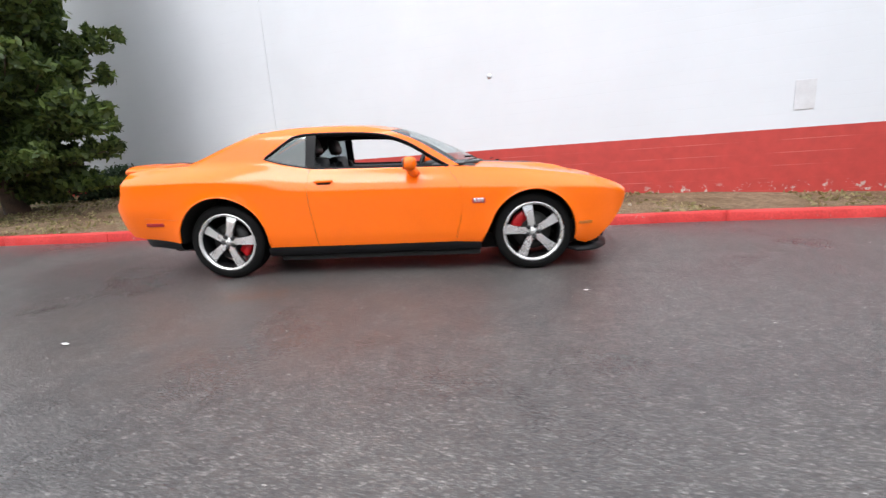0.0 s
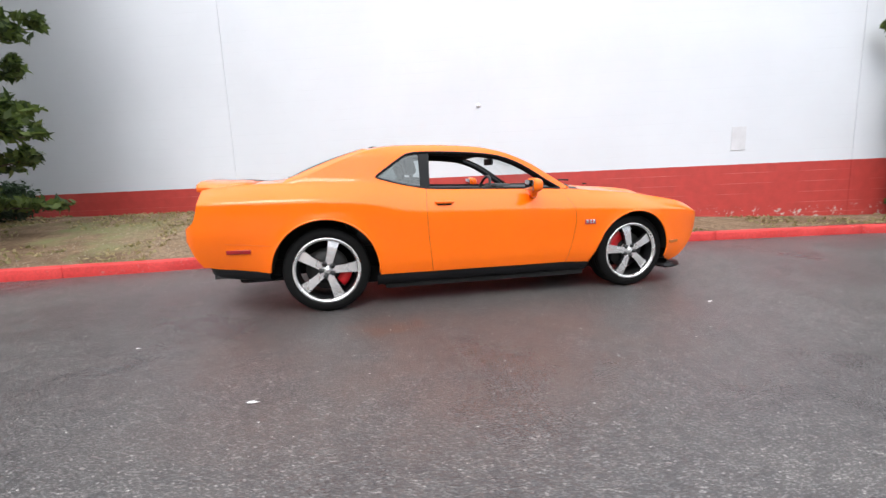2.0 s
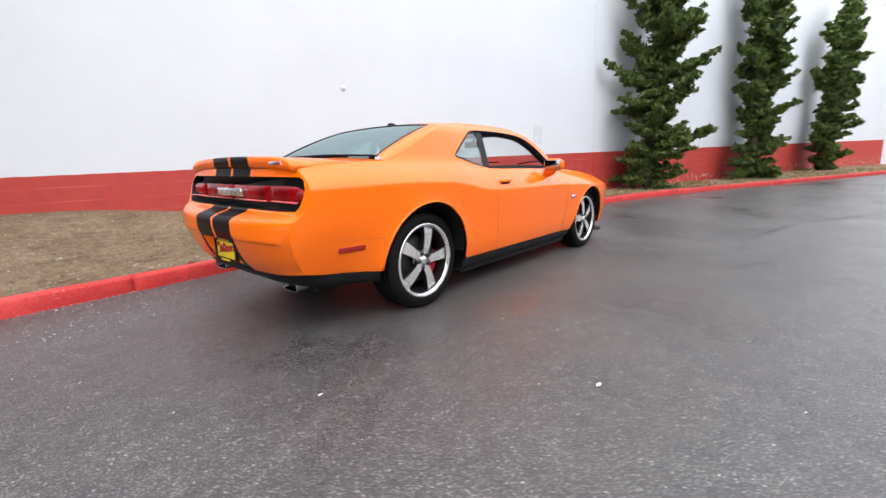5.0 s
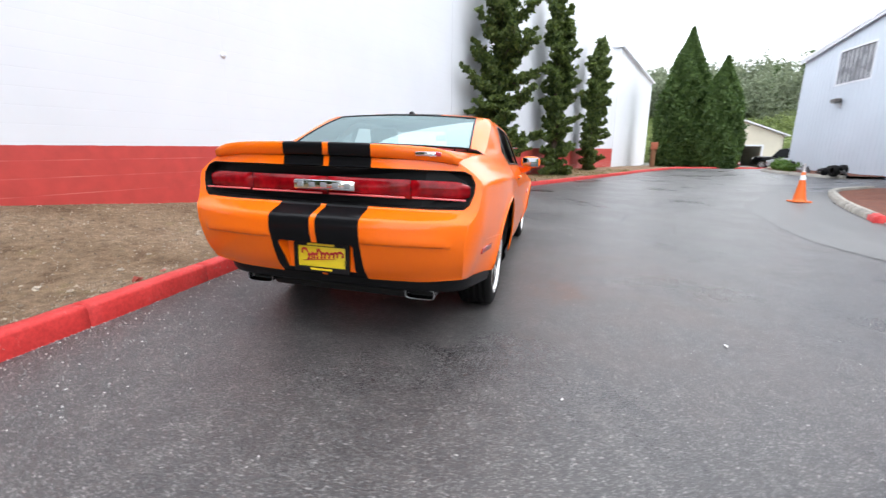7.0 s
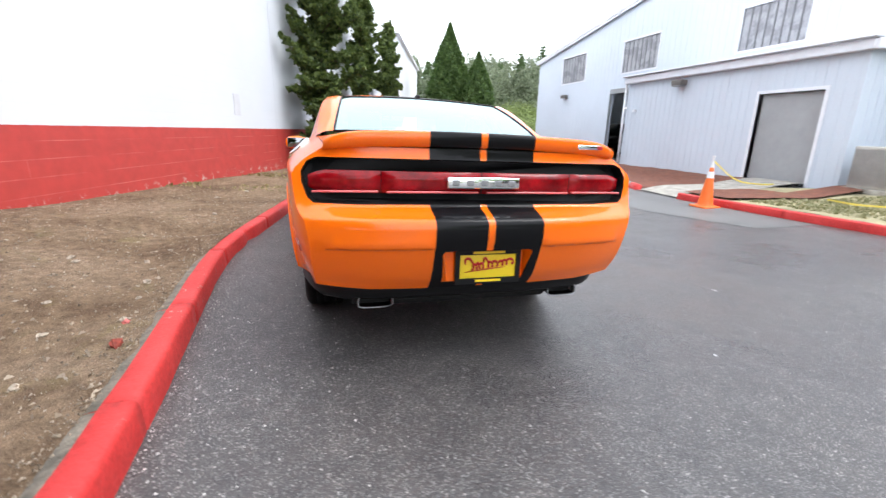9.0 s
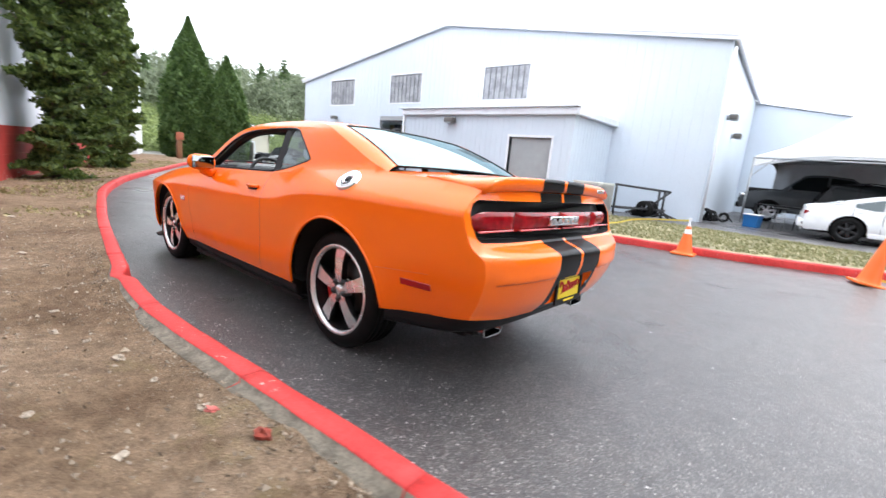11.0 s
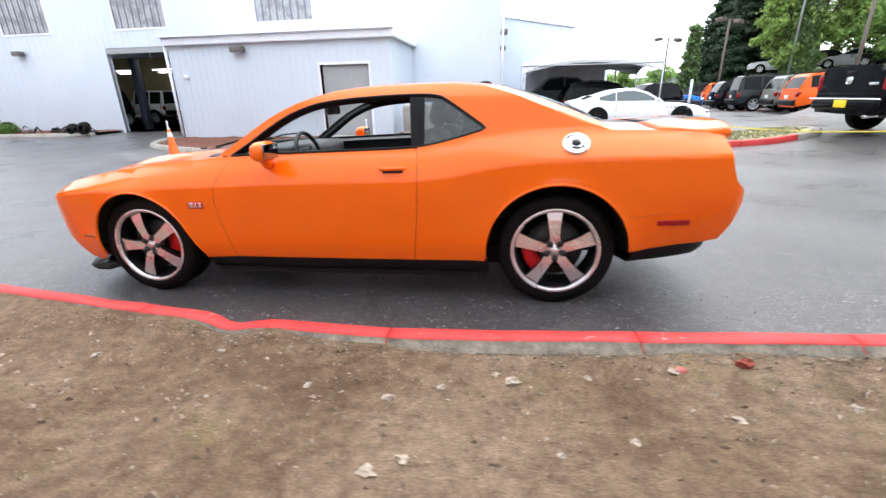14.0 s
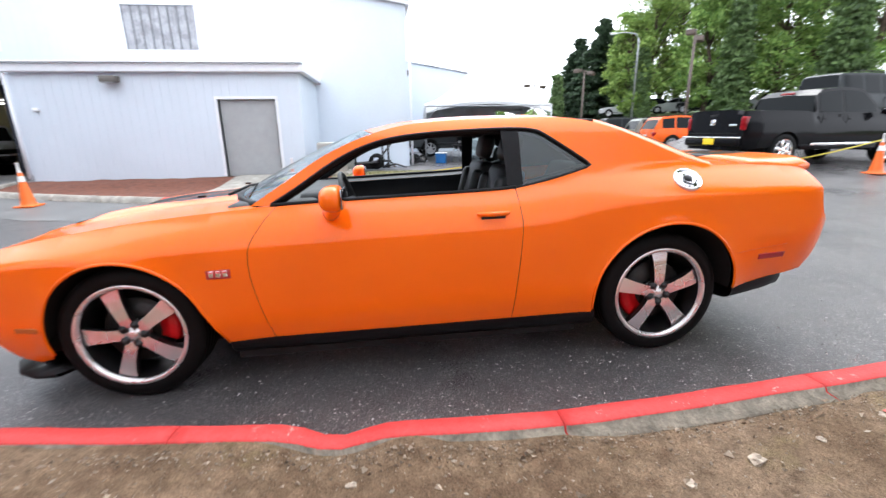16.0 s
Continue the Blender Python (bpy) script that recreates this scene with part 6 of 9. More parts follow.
wheel(1.473, -1, 30, car, out=0.84, caliper_at=145)


# ---- things on the ground ----
def place(ob, x, y, z=None, yaw=0.0):
    ob.matrix_basis = pose(x, y, road_z(x, y) if z is None else z, 0, 0, yaw)
    return ob


def traffic_cone(x, y, lean=0.0, tall=0.91, sleeve=True, lift=0.0, yaw=0.0, label="orange traffic cone with a white reflective collar"):
    root = tagged(empty("traffic_cone"), label, "traffic cone", "traffic cones")
    bm = bmesh.new()
    add_box(bm, (0, 0, 0.02), (0.38, 0.38, 0.04), None, 0.012)
    part("base", bm, M_CONE, root, "square orange foot")
    h = tall * 0.78
    bm = lathe([(0.15, 0.04), (0.14, 0.06), (0.135, 0.07)] + [(0.135 - 0.10 * i / 10, 0.07 + (h - 0.07) * i / 10) for i in range(1, 11)] + [(0.02, h + 0.01), (0.0, h + 0.01)], 24)
    part("body", bm, M_CONE, root)
    if sleeve:
        z0, z1 = h * 0.74, h * 0.90
        r = lambda z: 0.135 - 0.10 * (z - 0.07) / (h - 0.07) + 0.003
        part("collar", lathe([(r(z0), z0), (r(z1), z1)], 24), M_WHITE, root, "white reflective collar")
    bm = lathe([(0.034, h), (0.03, h + 0.02), (0.022, h + 0.05), (0.02, tall - 0.03), (0.03, tall - 0.02), (0.026, tall), (0.0, tall)], 16)
    part("tip", bm, M_WHITE, root, "pale tube on top of the cone")
    root.matrix_basis = pose(x, y, road_z(x, y) + lift, 0, lean, yaw)
    return root


traffic_cone(8.02, -7.26, 2, 0.95, True, label="orange traffic cone with a pale top by the mulch bed")
traffic_cone(2.2, -6.45, -1, 0.98)
traffic_cone(-1.82, -6.60, 0, 0.68, True)
traffic_cone(-4.3, -6.6, 8, 0.95, False, yaw=200, label="leaning orange traffic cone at the red kerb")
traffic_cone(-11.5, -6.14, 0, 0.95, True)


def tape(points, label):
    bm = bmesh.new()
    pts = smooth_line(points, 0.15)
    prev = None
    for i, p in enumerate(pts):
        w = 0.017
        tw = 0.5 * math.sin(i * 0.35)
        e = (bm.verts.new(p + Vector((0, 0.4 * w * math.sin(tw), w * math.cos(tw)))), bm.verts.new(p - Vector((0, 0.4 * w * math.sin(tw), w * math.cos(tw)))))
        if prev:
            bm.faces.new((prev[0], e[0], e[1], prev[1]))
        prev = e
    return tagged(obj("barrier_tape", bm, M_TAPE), label, "barrier tape", "barrier tapes")


tape([(-1.82, -6.60, 0.60), (-0.8, -7.0, 0.46), (-0.16, -7.45, 0.26), (0.54, -7.8, 0.17), (1.3, -8.3, 0.13)], "yellow barrier tape lying across the lawn")
tape([(-4.3, -6.62, 0.12), (-4.9, -6.8, 0.08), (-5.7, -7.15, 0.1), (-6.0, -7.3, 0.09)], "loose yellow tape at the foot of a cone")
tape([(-5.7, -11.3, 0.48), (-6.6, -10.4, 0.42), (-7.7, -9.2, 0.34), (-8.25, -7.6, 0.42), (-9.7, -6.65, 0.56), (-11.5, -6.16, 1.02)], "yellow barrier tape strung between cones")
tape([(2.2, -6.5, 0.75), (2.6, -7.6, 0.35), (3.0, -8.8, 0.2), (3.3, -9.6, 0.16)], "yellow barrier tape sagging to the workshop wall")


# outdoor air conditioner and scrap beside the annex
ac = tagged(empty("air_conditioner"), "beige outdoor air conditioner with finned sides by the annex", "air conditioner")
M_BEIGE = mat("beige_enamel", (0.42, 0.41, 0.37), 0.5, var=0.1)
part("casing", box((0, 0, 0.55), (0.86, 0.95, 0.86), None, 0.02), M_BEIGE, ac)
part("plinth", box((0, 0, 0.06), (0.95, 1.05, 0.12), None, 0.01), M_CONC, ac)
for i in range(16):
    part("fin", box((-0.40 + i * 0.053, 0.482, 0.55), (0.02, 0.012, 0.74)), M_STEEL, ac, smooth=False)
for i in range(12):
    part("fin", box((-0.437, -0.40 + i * 0.072, 0.55), (0.012, 0.02, 0.74)), M_STEEL, ac, smooth=False)
place(ac, 1.78, -10.7, 0.1, -8)
bm = bmesh.new()
for a, b in (((0, 0, 0.95), (0, -1.9, 0.85)), ((0, -1.9, 0.85), (0.1, -1.2, 0.25)), ((0, 0, 0.25), (0, -1.8, 0.25)), ((0.25, -0.1, 0.95), (0.25, -1.9, 0.85)), ((0.25, 0, 0.25), (0.25, -1.8, 0.25)), ((0, 0, 0.0), (0, 0, 0.95)), ((0, -1.7, 0.0), (0, -1.7, 0.85)), ((0.25, 0, 0.0), (0.25, 0, 0.95)), ((0.25, -1.7, 0.0), (0.25, -1.7, 0.85))):
    add_tube(bm, [a, b], 0.035, 6)
frame_rack = tagged(obj("steel_frame", bm, M_BLACKSTEEL), "black steel trailer frame leaning by the workshop", "steel frame")
place(frame_rack, 1.25, -11.2, 0.12, -38)


def scrap(x, y, n, spread, seed, label):
    rnd = random.Random(seed)
    root = tagged(empty("scrap_heap"), label, "scrap", "scrap heaps")
    for i in range(n):
        bm = bmesh.new()
        px, py = rnd.uniform(-spread, spread), rnd.uniform(-0.3, 0.3)
        k = rnd.random()
        if k < 0.5:
            a = rnd.uniform(0, 3.14)
            ln = rnd.uniform(0.2, 0.6)
            add_tube(bm, [(px - ln * math.cos(a), py - 0.3 * ln * math.sin(a), 0.04), (px, py, rnd.uniform(0.1, 0.35)), (px + ln * math.cos(a), py + 0.3 * ln * math.sin(a), 0.05)], rnd.uniform(0.015, 0.04), 6)
            part("bar", bm, M_BLACKSTEEL, root)
        elif k < 0.8:
            add_box(bm, (px, py, rnd.uniform(0.08, 0.16)), (rnd.uniform(0.15, 0.4), rnd.uniform(0.1, 0.3), rnd.uniform(0.12, 0.26)), pose(0, 0, 0, 0, 0, 0), 0.02)
            part("casing", bm, rnd.choice([M_BLACK, M_STEEL, M_GREYDOOR]), root)
        else:
            r = rnd.uniform(0.16, 0.26)
            t = lathe([(r * 0.55, -0.08), (r, -0.07), (r, 0.07), (r * 0.55, 0.08)], 18, 'Y')
            bmesh.ops.translate(t, vec=(px, py, r), verts=t.verts)
            bm.free()
            part("old_tyre", t, M_RUBBER, root)
    return place(root, x, y, 0.12)


scrap(0.4, -12.4, 9, 0.6, 3, "scrap parts and hoses against the workshop wall")
scrap(-0.9, -14.6, 12, 0.35, 8, "old tyres and tools at the corner of the workshop")
scrap(18.8, -12.6, 14, 1.6, 5, "dismantled bicycle frames and scrap in the planting bed")
scrap(16.9, -12.4, 10, 0.9, 11, "black scrap metal in the planting bed")


def leaves(name, cloud, material, parent=None, label="", category="", kind=""):
    """Many small leaves, each its own pair of triangles; cloud: rows of x, y, z, size."""
    rng = np.random.default_rng(len(cloud))
    c = np.asarray(cloud, float)
    n = len(c)
    a = rng.normal(size=(n, 3))
    a /= np.linalg.norm(a, axis=1)[:, None]
    b = np.cross(a, rng.normal(size=(n, 3)))
    b /= np.linalg.norm(b, axis=1)[:, None] + 1e-9
    s = c[:, 3:4]
    p = c[:, :3]
    verts = np.concatenate([p - a * s, p + b * s * 0.45, p + a * s, p - b * s * 0.45], axis=1).reshape(-1, 3)
    me = bpy.data.meshes.new(name)
    me.vertices.add(4 * n)
    me.vertices.foreach_set("co", verts.ravel())
    me.loops.add(4 * n)
    me.loops.foreach_set("vertex_index", np.arange(4 * n))
    me.polygons.add(n)
    me.polygons.foreach_set("loop_start", np.arange(n) * 4)
    me.polygons.foreach_set("loop_total", np.full(n, 4))
    me.update(calc_edges=True)
    me.materials.append(material)
    ob = new(name, me)
    if parent is not None:
        ob.parent = parent
    if label:
        tagged(ob, label, category, kind=kind)
    return ob


def puff(rng, c, r, n, size, shell=0.55):
    """Leaves filling an ellipsoid, thicker to its skin."""
    d = rng.normal(size=(n, 3))
    d /= np.linalg.norm(d, axis=1)[:, None]
    q = shell + (1 - shell) * rng.random((n, 1)) ** 0.7
    q *= 1 + 0.18 * rng.normal(size=(n, 1))
    out = np.empty((n, 4))
    out[:, :3] = np.asarray(c) + d * q * np.asarray(r)
    out[:, 3] = size * (0.6 + 0.8 * rng.random(n))
    return out


def needle_tree(x, y, z, height, width, seed, limbs, leaf, label, clump=0.3, per=150, low=0.04, tops=((0.0, 1.0),), material=None, depth=0.5, rag=0.35):
    """An open conifer grown flat along the hall: bent stems and limbs in loose tiers, lower ones level and upper ones swept up, with flat pads of needles."""
    rng = np.random.default_rng(seed)
    root = tagged(empty("conifer_tree", pose(x, y, z, 0, 0, WALL_YAW)), label, "tree", "trees along the hall")
    bm = bmesh.new()
    clouds = []
    for k, (dx, tall) in enumerate(tops):
        h_top = height * tall
        stem = [Vector((0, 0, -0.15))]
        for i in range(1, 10):
            t = i / 9
            stem.append(Vector((dx * t ** 0.8 + rng.normal() * 0.05, rng.normal() * 0.05 - 0.1 * t, h_top * t)))
        thick = 0.05 + 0.03 * width
        add_tube(bm, stem, [thick * (1 - 0.93 * i / 9) for i in range(10)], 9)
        share = 1.0 if len(tops) == 1 else 0.72
        for i in range(limbs):
            t = low + (0.985 - low) * ((i + 0.6 * rng.random()) / limbs)
            g = t * 8.99
            a = stem[int(g)].lerp(stem[int(g) + 1], g - int(g))
            reach = width / 2 * share * (1.0 - 0.45 * t ** 1.6) * rng.uniform(rag, 1.25) * min(1.0, (1.04 - t) * 5.0)
            az = i * 2.4 + rng.normal() * 0.9
            rise = reach * (-0.05 + 0.75 * t + 0.15 * rng.normal())
            dy = math.sin(az) * reach
            dy = min(dy * depth, 0.5) if dy > 0 else dy * 0.8
            b = a + Vector((math.cos(az) * reach, dy, rise))
            mid = a.lerp(b, 0.55) + Vector((0, 0, -0.10 * reach))
            add_tube(bm, [a, mid, b], [0.03, 0.02, 0.008], 5)
            m_ = max(3, int(reach / clump * 3.0))
            for j in range(m_):
                q = 0.18 + 0.92 * (j + 0.6 * rng.random()) / m_
                c = a.lerp(mid, q / 0.55) if q < 0.55 else mid.lerp(b, (q - 0.55) / 0.45)
                r = clump * rng.uniform(0.55, 1.0) * (1.2 - 0.78 * q)
                off = rng.normal(size=2) * 0.22 * clump
                clouds.append(puff(rng, (c.x + off[0], c.y + off[1] * 0.7, c.z + 0.22 * r), (r * 0.95, r * 0.8, r * 0.34), 14 + int(per * 1.15 * (r / clump) ** 2), leaf, 0.25))
                if rng.random() < 0.45:
                    clouds.append(puff(rng, (c.x + off[1], c.y + off[0] * 0.7, c.z + 0.7 * r), (r * 0.22, r * 0.22, r * 0.5), int(per * 0.22), leaf, 0.3))
    bmesh.ops.recalc_face_normals(bm, faces=bm.faces)
    part("trunk", bm, M_BARK, root)
    leaves("crown", np.concatenate(clouds), material or M_PINE, root)
    return root


def verge_at(x, y):
    return verge_z(x, y)


needle_tree(9.5, 0.68, verge_at(9.5, 0.68), 6.9, 3.0, 11, 96, 0.07, "tiered green conifer with upswept limbs before the white hall wall", 0.40, 230, 0.03, ((0.25, 1.0),))
needle_tree(15.3, -1.15, verge_at(15.3, -1.15), 7.5, 3.1, 23, 56, 0.09, "twin-stemmed ragged conifer against the hall wall", 0.34, 170, 0.03, ((-0.35, 1.0), (0.75, 0.86)))
needle_tree(21.4, -3.1, verge_at(21.4, -3.1), 7.0, 3.3, 37, 54, 0.105, "ragged conifer with two bent tops by the hall", 0.4, 170, 0.03, ((0.0, 0.88), (0.95, 1.0)))
needle_tree(-9.1, 4.3, verge_at(-9.1, 4.3), 8.5, 6.3, 51, 330, 0.09, "broad dark conifer with rounded bright green sprays", 0.7, 330, 0.1, ((0.0, 1.0),), M_SPRAY, 0.5, 0.7)
rng = np.random.default_rng(5)
bush = tagged(empty("bush", pose(-8.6, 5.85, verge_at(-8.6, 5.85))), "low dark green bush at the foot of the wall", "bush")
leaves("foliage", np.concatenate([puff(rng, (rng.uniform(-0.9, 0.9), rng.uniform(-0.35, 0.2), rng.uniform(0.15, 0.55)), (0.38, 0.3, 0.3), 420, 0.05) for i in range(14)]), M_FIR, bush)
part("stem", tube([(0, 0, -0.1), (0.05, 0, 0.25), (0.1, 0.02, 0.5)], [0.04, 0.03, 0.015], 6), M_BARK, bush)


shrub = tagged(empty("shrub", pose(20.9, -12.55, road_z(20.9, -12.55) + 0.1)), "low green shrub in the planting bed by the workshop", "shrub")
leaves("foliage", np.concatenate([puff(rng, (rng.uniform(-1.0, 1.2), rng.uniform(-0.35, 0.35), rng.uniform(0.1, 0.42)), (0.32, 0.28, 0.22), 240, 0.05) for i in range(12)]), M_LEAF, shrub)
part("stem", tube([(0, 0, -0.1), (0.04, 0, 0.2), (0.1, 0.03, 0.4)], [0.04, 0.03, 0.015], 6), M_BARK, shrub)


def cypress(x, y, z, height, width, seed):
    rng = np.random.default_rng(seed)
    root = tagged(empty("cypress_tree", pose(x, y, z)), "dense tall cone-shaped green cypress at the road bend", "tree", "cypresses at the bend")
    prof = [(0.0, 0.7), (0.06, 0.93), (0.22, 1.0), (0.48, 0.90), (0.70, 0.62), (0.85, 0.33), (0.94, 0.13), (1.0, 0.015)]
    n = 60000
    t = rng.random(n) ** 1.25
    rad = np.array([curve_through(prof, v) for v in t]) * width / 2
    a = rng.random(n) * 2 * np.pi
    wob = 1 + 0.10 * np.sin(a * 5 + t * 17) + 0.07 * np.sin(a * 11 - t * 31) + 0.06 * rng.normal(size=n)
    q = (0.72 + 0.28 * rng.random(n)) * wob
    cloud = np.stack([rad * q * np.cos(a), rad * q * np.sin(a), t * height + 0.05, 0.15 * (0.6 + 0.7 * rng.random(n))], 1)
    leaves("crown", cloud, M_JUNIPER, root)
    # solid core whose dark colour stands for the shade deep in the foliage
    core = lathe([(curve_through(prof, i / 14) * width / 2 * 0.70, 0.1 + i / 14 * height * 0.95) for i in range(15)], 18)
    part("crown_shade_core", core, plain("cypress_shade", (0.03, 0.055, 0.015), 0.9), root)
    part("trunk", tube([(0, 0, -0.2), (0, 0, height * 0.5)], [0.16, 0.08], 8), M_BARK, root)
    return root


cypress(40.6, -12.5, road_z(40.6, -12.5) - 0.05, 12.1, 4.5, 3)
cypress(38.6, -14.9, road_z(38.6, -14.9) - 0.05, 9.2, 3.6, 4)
sgn = tagged(empty("post_sign", pose(29.84, -8.16, road_z(29.84, -8.16) + 0.05)), "small brown sign on a short post by the kerb", "sign")
part("post", box((0, 0, 0.75), (0.3, 0.3, 1.5), None, 0.02), mat("brown_post", (0.2, 0.09, 0.04), 0.8), sgn)
part("board", box((-0.17, 0, 1.55), (0.04, 0.46, 0.5), None, 0.01), mat("rust_board", (0.35, 0.1, 0.05), 0.7), sgn)

# stones, litter and twigs on the soil and road
rnd = random.Random(12)


def pebble(x, y, z, s, material, label, name="stone", flat=0.5):
    bm = bmesh.new()
    bmesh.ops.create_icosphere(bm, subdivisions=2, radius=1.0)
    bmesh.ops.transform(bm, matrix=pose(0, 0, 0, rnd.uniform(0, 360), rnd.uniform(0, 360), 0), verts=bm.verts)
    sd = rnd.random() * 50
    for v in bm.verts:
        k = 1 + 0.9 * noise.noise(v.co * 1.3 + Vector((sd, sd, 0))) + 0.35 * noise.noise(v.co * 3.5 + Vector((sd, 0, sd)))
        v.co = Vector((v.co.x * s * k, v.co.y * s * 0.75 * k, v.co.z * s * flat * k))
    ob = obj(name, bm, material, None, False)
    ob.matrix_basis = pose(x, y, z + s * flat * 0.35, 0, 0, rnd.uniform(0, 180))
    return tagged(ob, label, name)


for x, y, s in ((-0.69, 2.05, 0.026), (-1.54, 1.82, 0.018), (-1.91, 1.75, 0.024), (-0.85, 2.43, 0.022), (-1.63, 2.23, 0.02), (-2.52, 1.91, 0.024), (0.28, 1.77, 0.016), (-1.37, 2.33, 0.014), (-1.21, 1.88, 0.032), (-2.05, 2.05, 0.022), (-0.3, 2.0, 0.018), (-0.75, 2.5, 0.03), (-2.6, 2.1, 0.03), (0.9, 1.9, 0.024), (-1.5, 2.9, 0.02), (1.4, 2.0, 0.03), (-0.9, 1.95, 0.018), (2.6, 2.2, 0.035), (3.4, 1.9, 0.03), (-3.1, 2.6, 0.03)):
    tagged(pebble(x, y, verge_z(x, y), s, M_STONE, "pale flat stone lying on the bare soil"), group="stones on the soil")
pebble(-2.24, 1.67, verge_z(-2.24, 1.67), 0.034, mat("rusty_red_rock", (0.28, 0.05, 0.03), 0.8, var=0.4, scale=25), "red painted lump of broken kerb", "kerb_fragment", 0.7)
pebble(-1.95, 1.74, verge_z(-1.95, 1.74), 0.026, mat("faded_red_rock", (0.5, 0.12, 0.1), 0.8, var=0.4, scale=25), "faded red chip of kerb paint", "kerb_fragment", 0.3)
for x, y, size in ((-1.83, -2.315, 0.6), (1.78, -1.527, 0.6), (-2.74, -1.33, 0.35)):
    bm = bmesh.new()
    for k in range(3):
        a = rnd.random() * 6.28
        q = [Vector((0.02 * k * math.cos(a + b) + 0.014 * math.cos(a + b), 0.014 * math.sin(a + b), 0.006 + 0.006 * (b % 2))) for b in (0, 1.7, 3.4, 4.8)]
        bm.faces.new([bm.verts.new(p) for p in q])
    r = bmesh.ops.extrude_face_region(bm, geom=list(bm.faces))
    bmesh.ops.translate(bm, vec=(0, 0, 0.003), verts=[g for g in r["geom"] if isinstance(g, bmesh.types.BMVert)])
    ob = tagged(obj("litter", bm, M_WHITE, None, False), "scrap of pale paper on the asphalt", "litter", "litter on the road")
    ob.matrix_basis = pose(x, y, road_z(x, y) + 0.002) @ Matrix.Scale(size, 4)
# loose grit, twigs and dry grass, uncounted
rng = np.random.default_rng(77)


def clods(name, spots, material, label, category):
    """Small angular stones and crumbs, each a squashed tetra-like lump, in one uncounted mesh."""
    base = np.array([(1, 0, 0), (-0.5, 0.86, 0), (-0.5, -0.86, 0), (0.1, 0.1, 1.0), (0.1, 0.0, -0.7)])
    tri_ = ((0, 1, 3), (1, 2, 3), (2, 0, 3), (1, 0, 4), (2, 1, 4), (0, 2, 4))
    vs, fs = [], []
    for x, y, z, s in spots:
        a = rng.random() * 6.28
        m = np.array([(math.cos(a), -math.sin(a), 0), (math.sin(a), math.cos(a), 0), (0, 0, 1)])
        p = (base * (1 + 0.35 * rng.normal(size=(5, 1)))) @ m.T * np.array((s, s * (0.5 + 0.4 * rng.random()), s * 0.55)) + (x, y, z)
        k = len(vs)
        vs += [tuple(q) for q in p]
        fs += [(a_ + k, b_ + k, c_ + k) for a_, b_, c_ in tri_]
    me = bpy.data.meshes.new(name)
    me.from_pydata(vs, [], fs)
    me.materials.append(material)
    return tagged(new(name, me), label, category, kind="stuff")


def island_mat(name, a, b):
    m, n, l, p = node_mat(name)
    geo = n.new("ShaderNodeNewGeometry")
    l.new(ramp(n, l, geo.outputs["Random Per Island"], [(0.0, (*a, 1)), (1.0, (*b, 1))]), p.inputs["Base Color"])
    p.inputs["Roughness"].default_value = 0.85
    return m


spots = []
for i in range(7000):
    x = rng.uniform(-5.5, 3.4)
    y = kerb_y(x) + 0.13 + rng.random() ** 1.1 * 3.2
    if y < wall_y(x) - 0.05:
        spots.append((x, y, verge_z(x, y) + 0.002, 0.004 + 0.016 * rng.random() ** 5))
for i in range(260):
    x = rng.uniform(-4.5, 3.0)
    y = kerb_y(x) + 0.2 + rng.random() * 2.2
    if y < wall_y(x) - 0.05:
        spots.append((x, y, verge_z(x, y) + 0.003, 0.010 + 0.016 * rng.random() ** 3))
for i in range(1500):
    x = rng.uniform(-4.5, 1.5)
    y = kerb_y(x) + 0.085 + abs(rng.normal()) * 0.05
    spots.append((x, y, verge_z(x, y) + 0.003, 0.004 + 0.010 * rng.random() ** 3))
clods("soil_crumbs", spots, island_mat("crumbs", (0.10, 0.07, 0.045), (0.42, 0.34, 0.25)), "small stones and crumbs of earth on the bare soil", "gravel")
spots = []
for i in range(5000):
    x, y = rng.uniform(-6.5, 6.0), rng.uniform(-7.0, 1.2)
    spots.append((x, min(y, kerb_y(x) - 0.12), road_z(x, y) + 0.001, 0.0025 + 0.006 * rng.random() ** 4))
for i in range(3500):
    x = rng.uniform(-3.6, 3.2)
    y = kerb_y(x) - 0.1 - rng.random() ** 2 * 0.8
    spots.append((x, y, road_z(x, y) + 0.001, 0.003 + 0.007 * rng.random() ** 3))
clods("road_chips", spots, island_mat("chips", (0.16, 0.155, 0.15), (0.6, 0.58, 0.55)), "pale stone chips scattered on the road", "gravel")
n = 9000
gx_ = rng.uniform(-5.5, 3.2, n)
gy_ = np.array([kerb_y(v) for v in gx_]) + 0.12 + rng.random(n) ** 1.2 * 3.0
keep = [i for i in range(n) if gy_[i] < wall_y(gx_[i]) - 0.05]
cloud = np.array([(gx_[i], gy_[i], verge_z(gx_[i], gy_[i]) + 0.006, 0.004 + 0.012 * rng.random() ** 5) for i in keep])
M_GRIT = leaf_mat("grit", (0.12, 0.08, 0.05), (0.55, 0.48, 0.38))
leaves("grit", cloud, M_GRIT, None, "loose grit, chips and dead leaves on the soil", "grit", "stuff")
n = 26000
gx_ = rng.uniform(-16, 23, n)
gy_ = np.array([kerb_y(v) + 0.1 for v in gx_]) + rng.random(n) * 6
blades = []
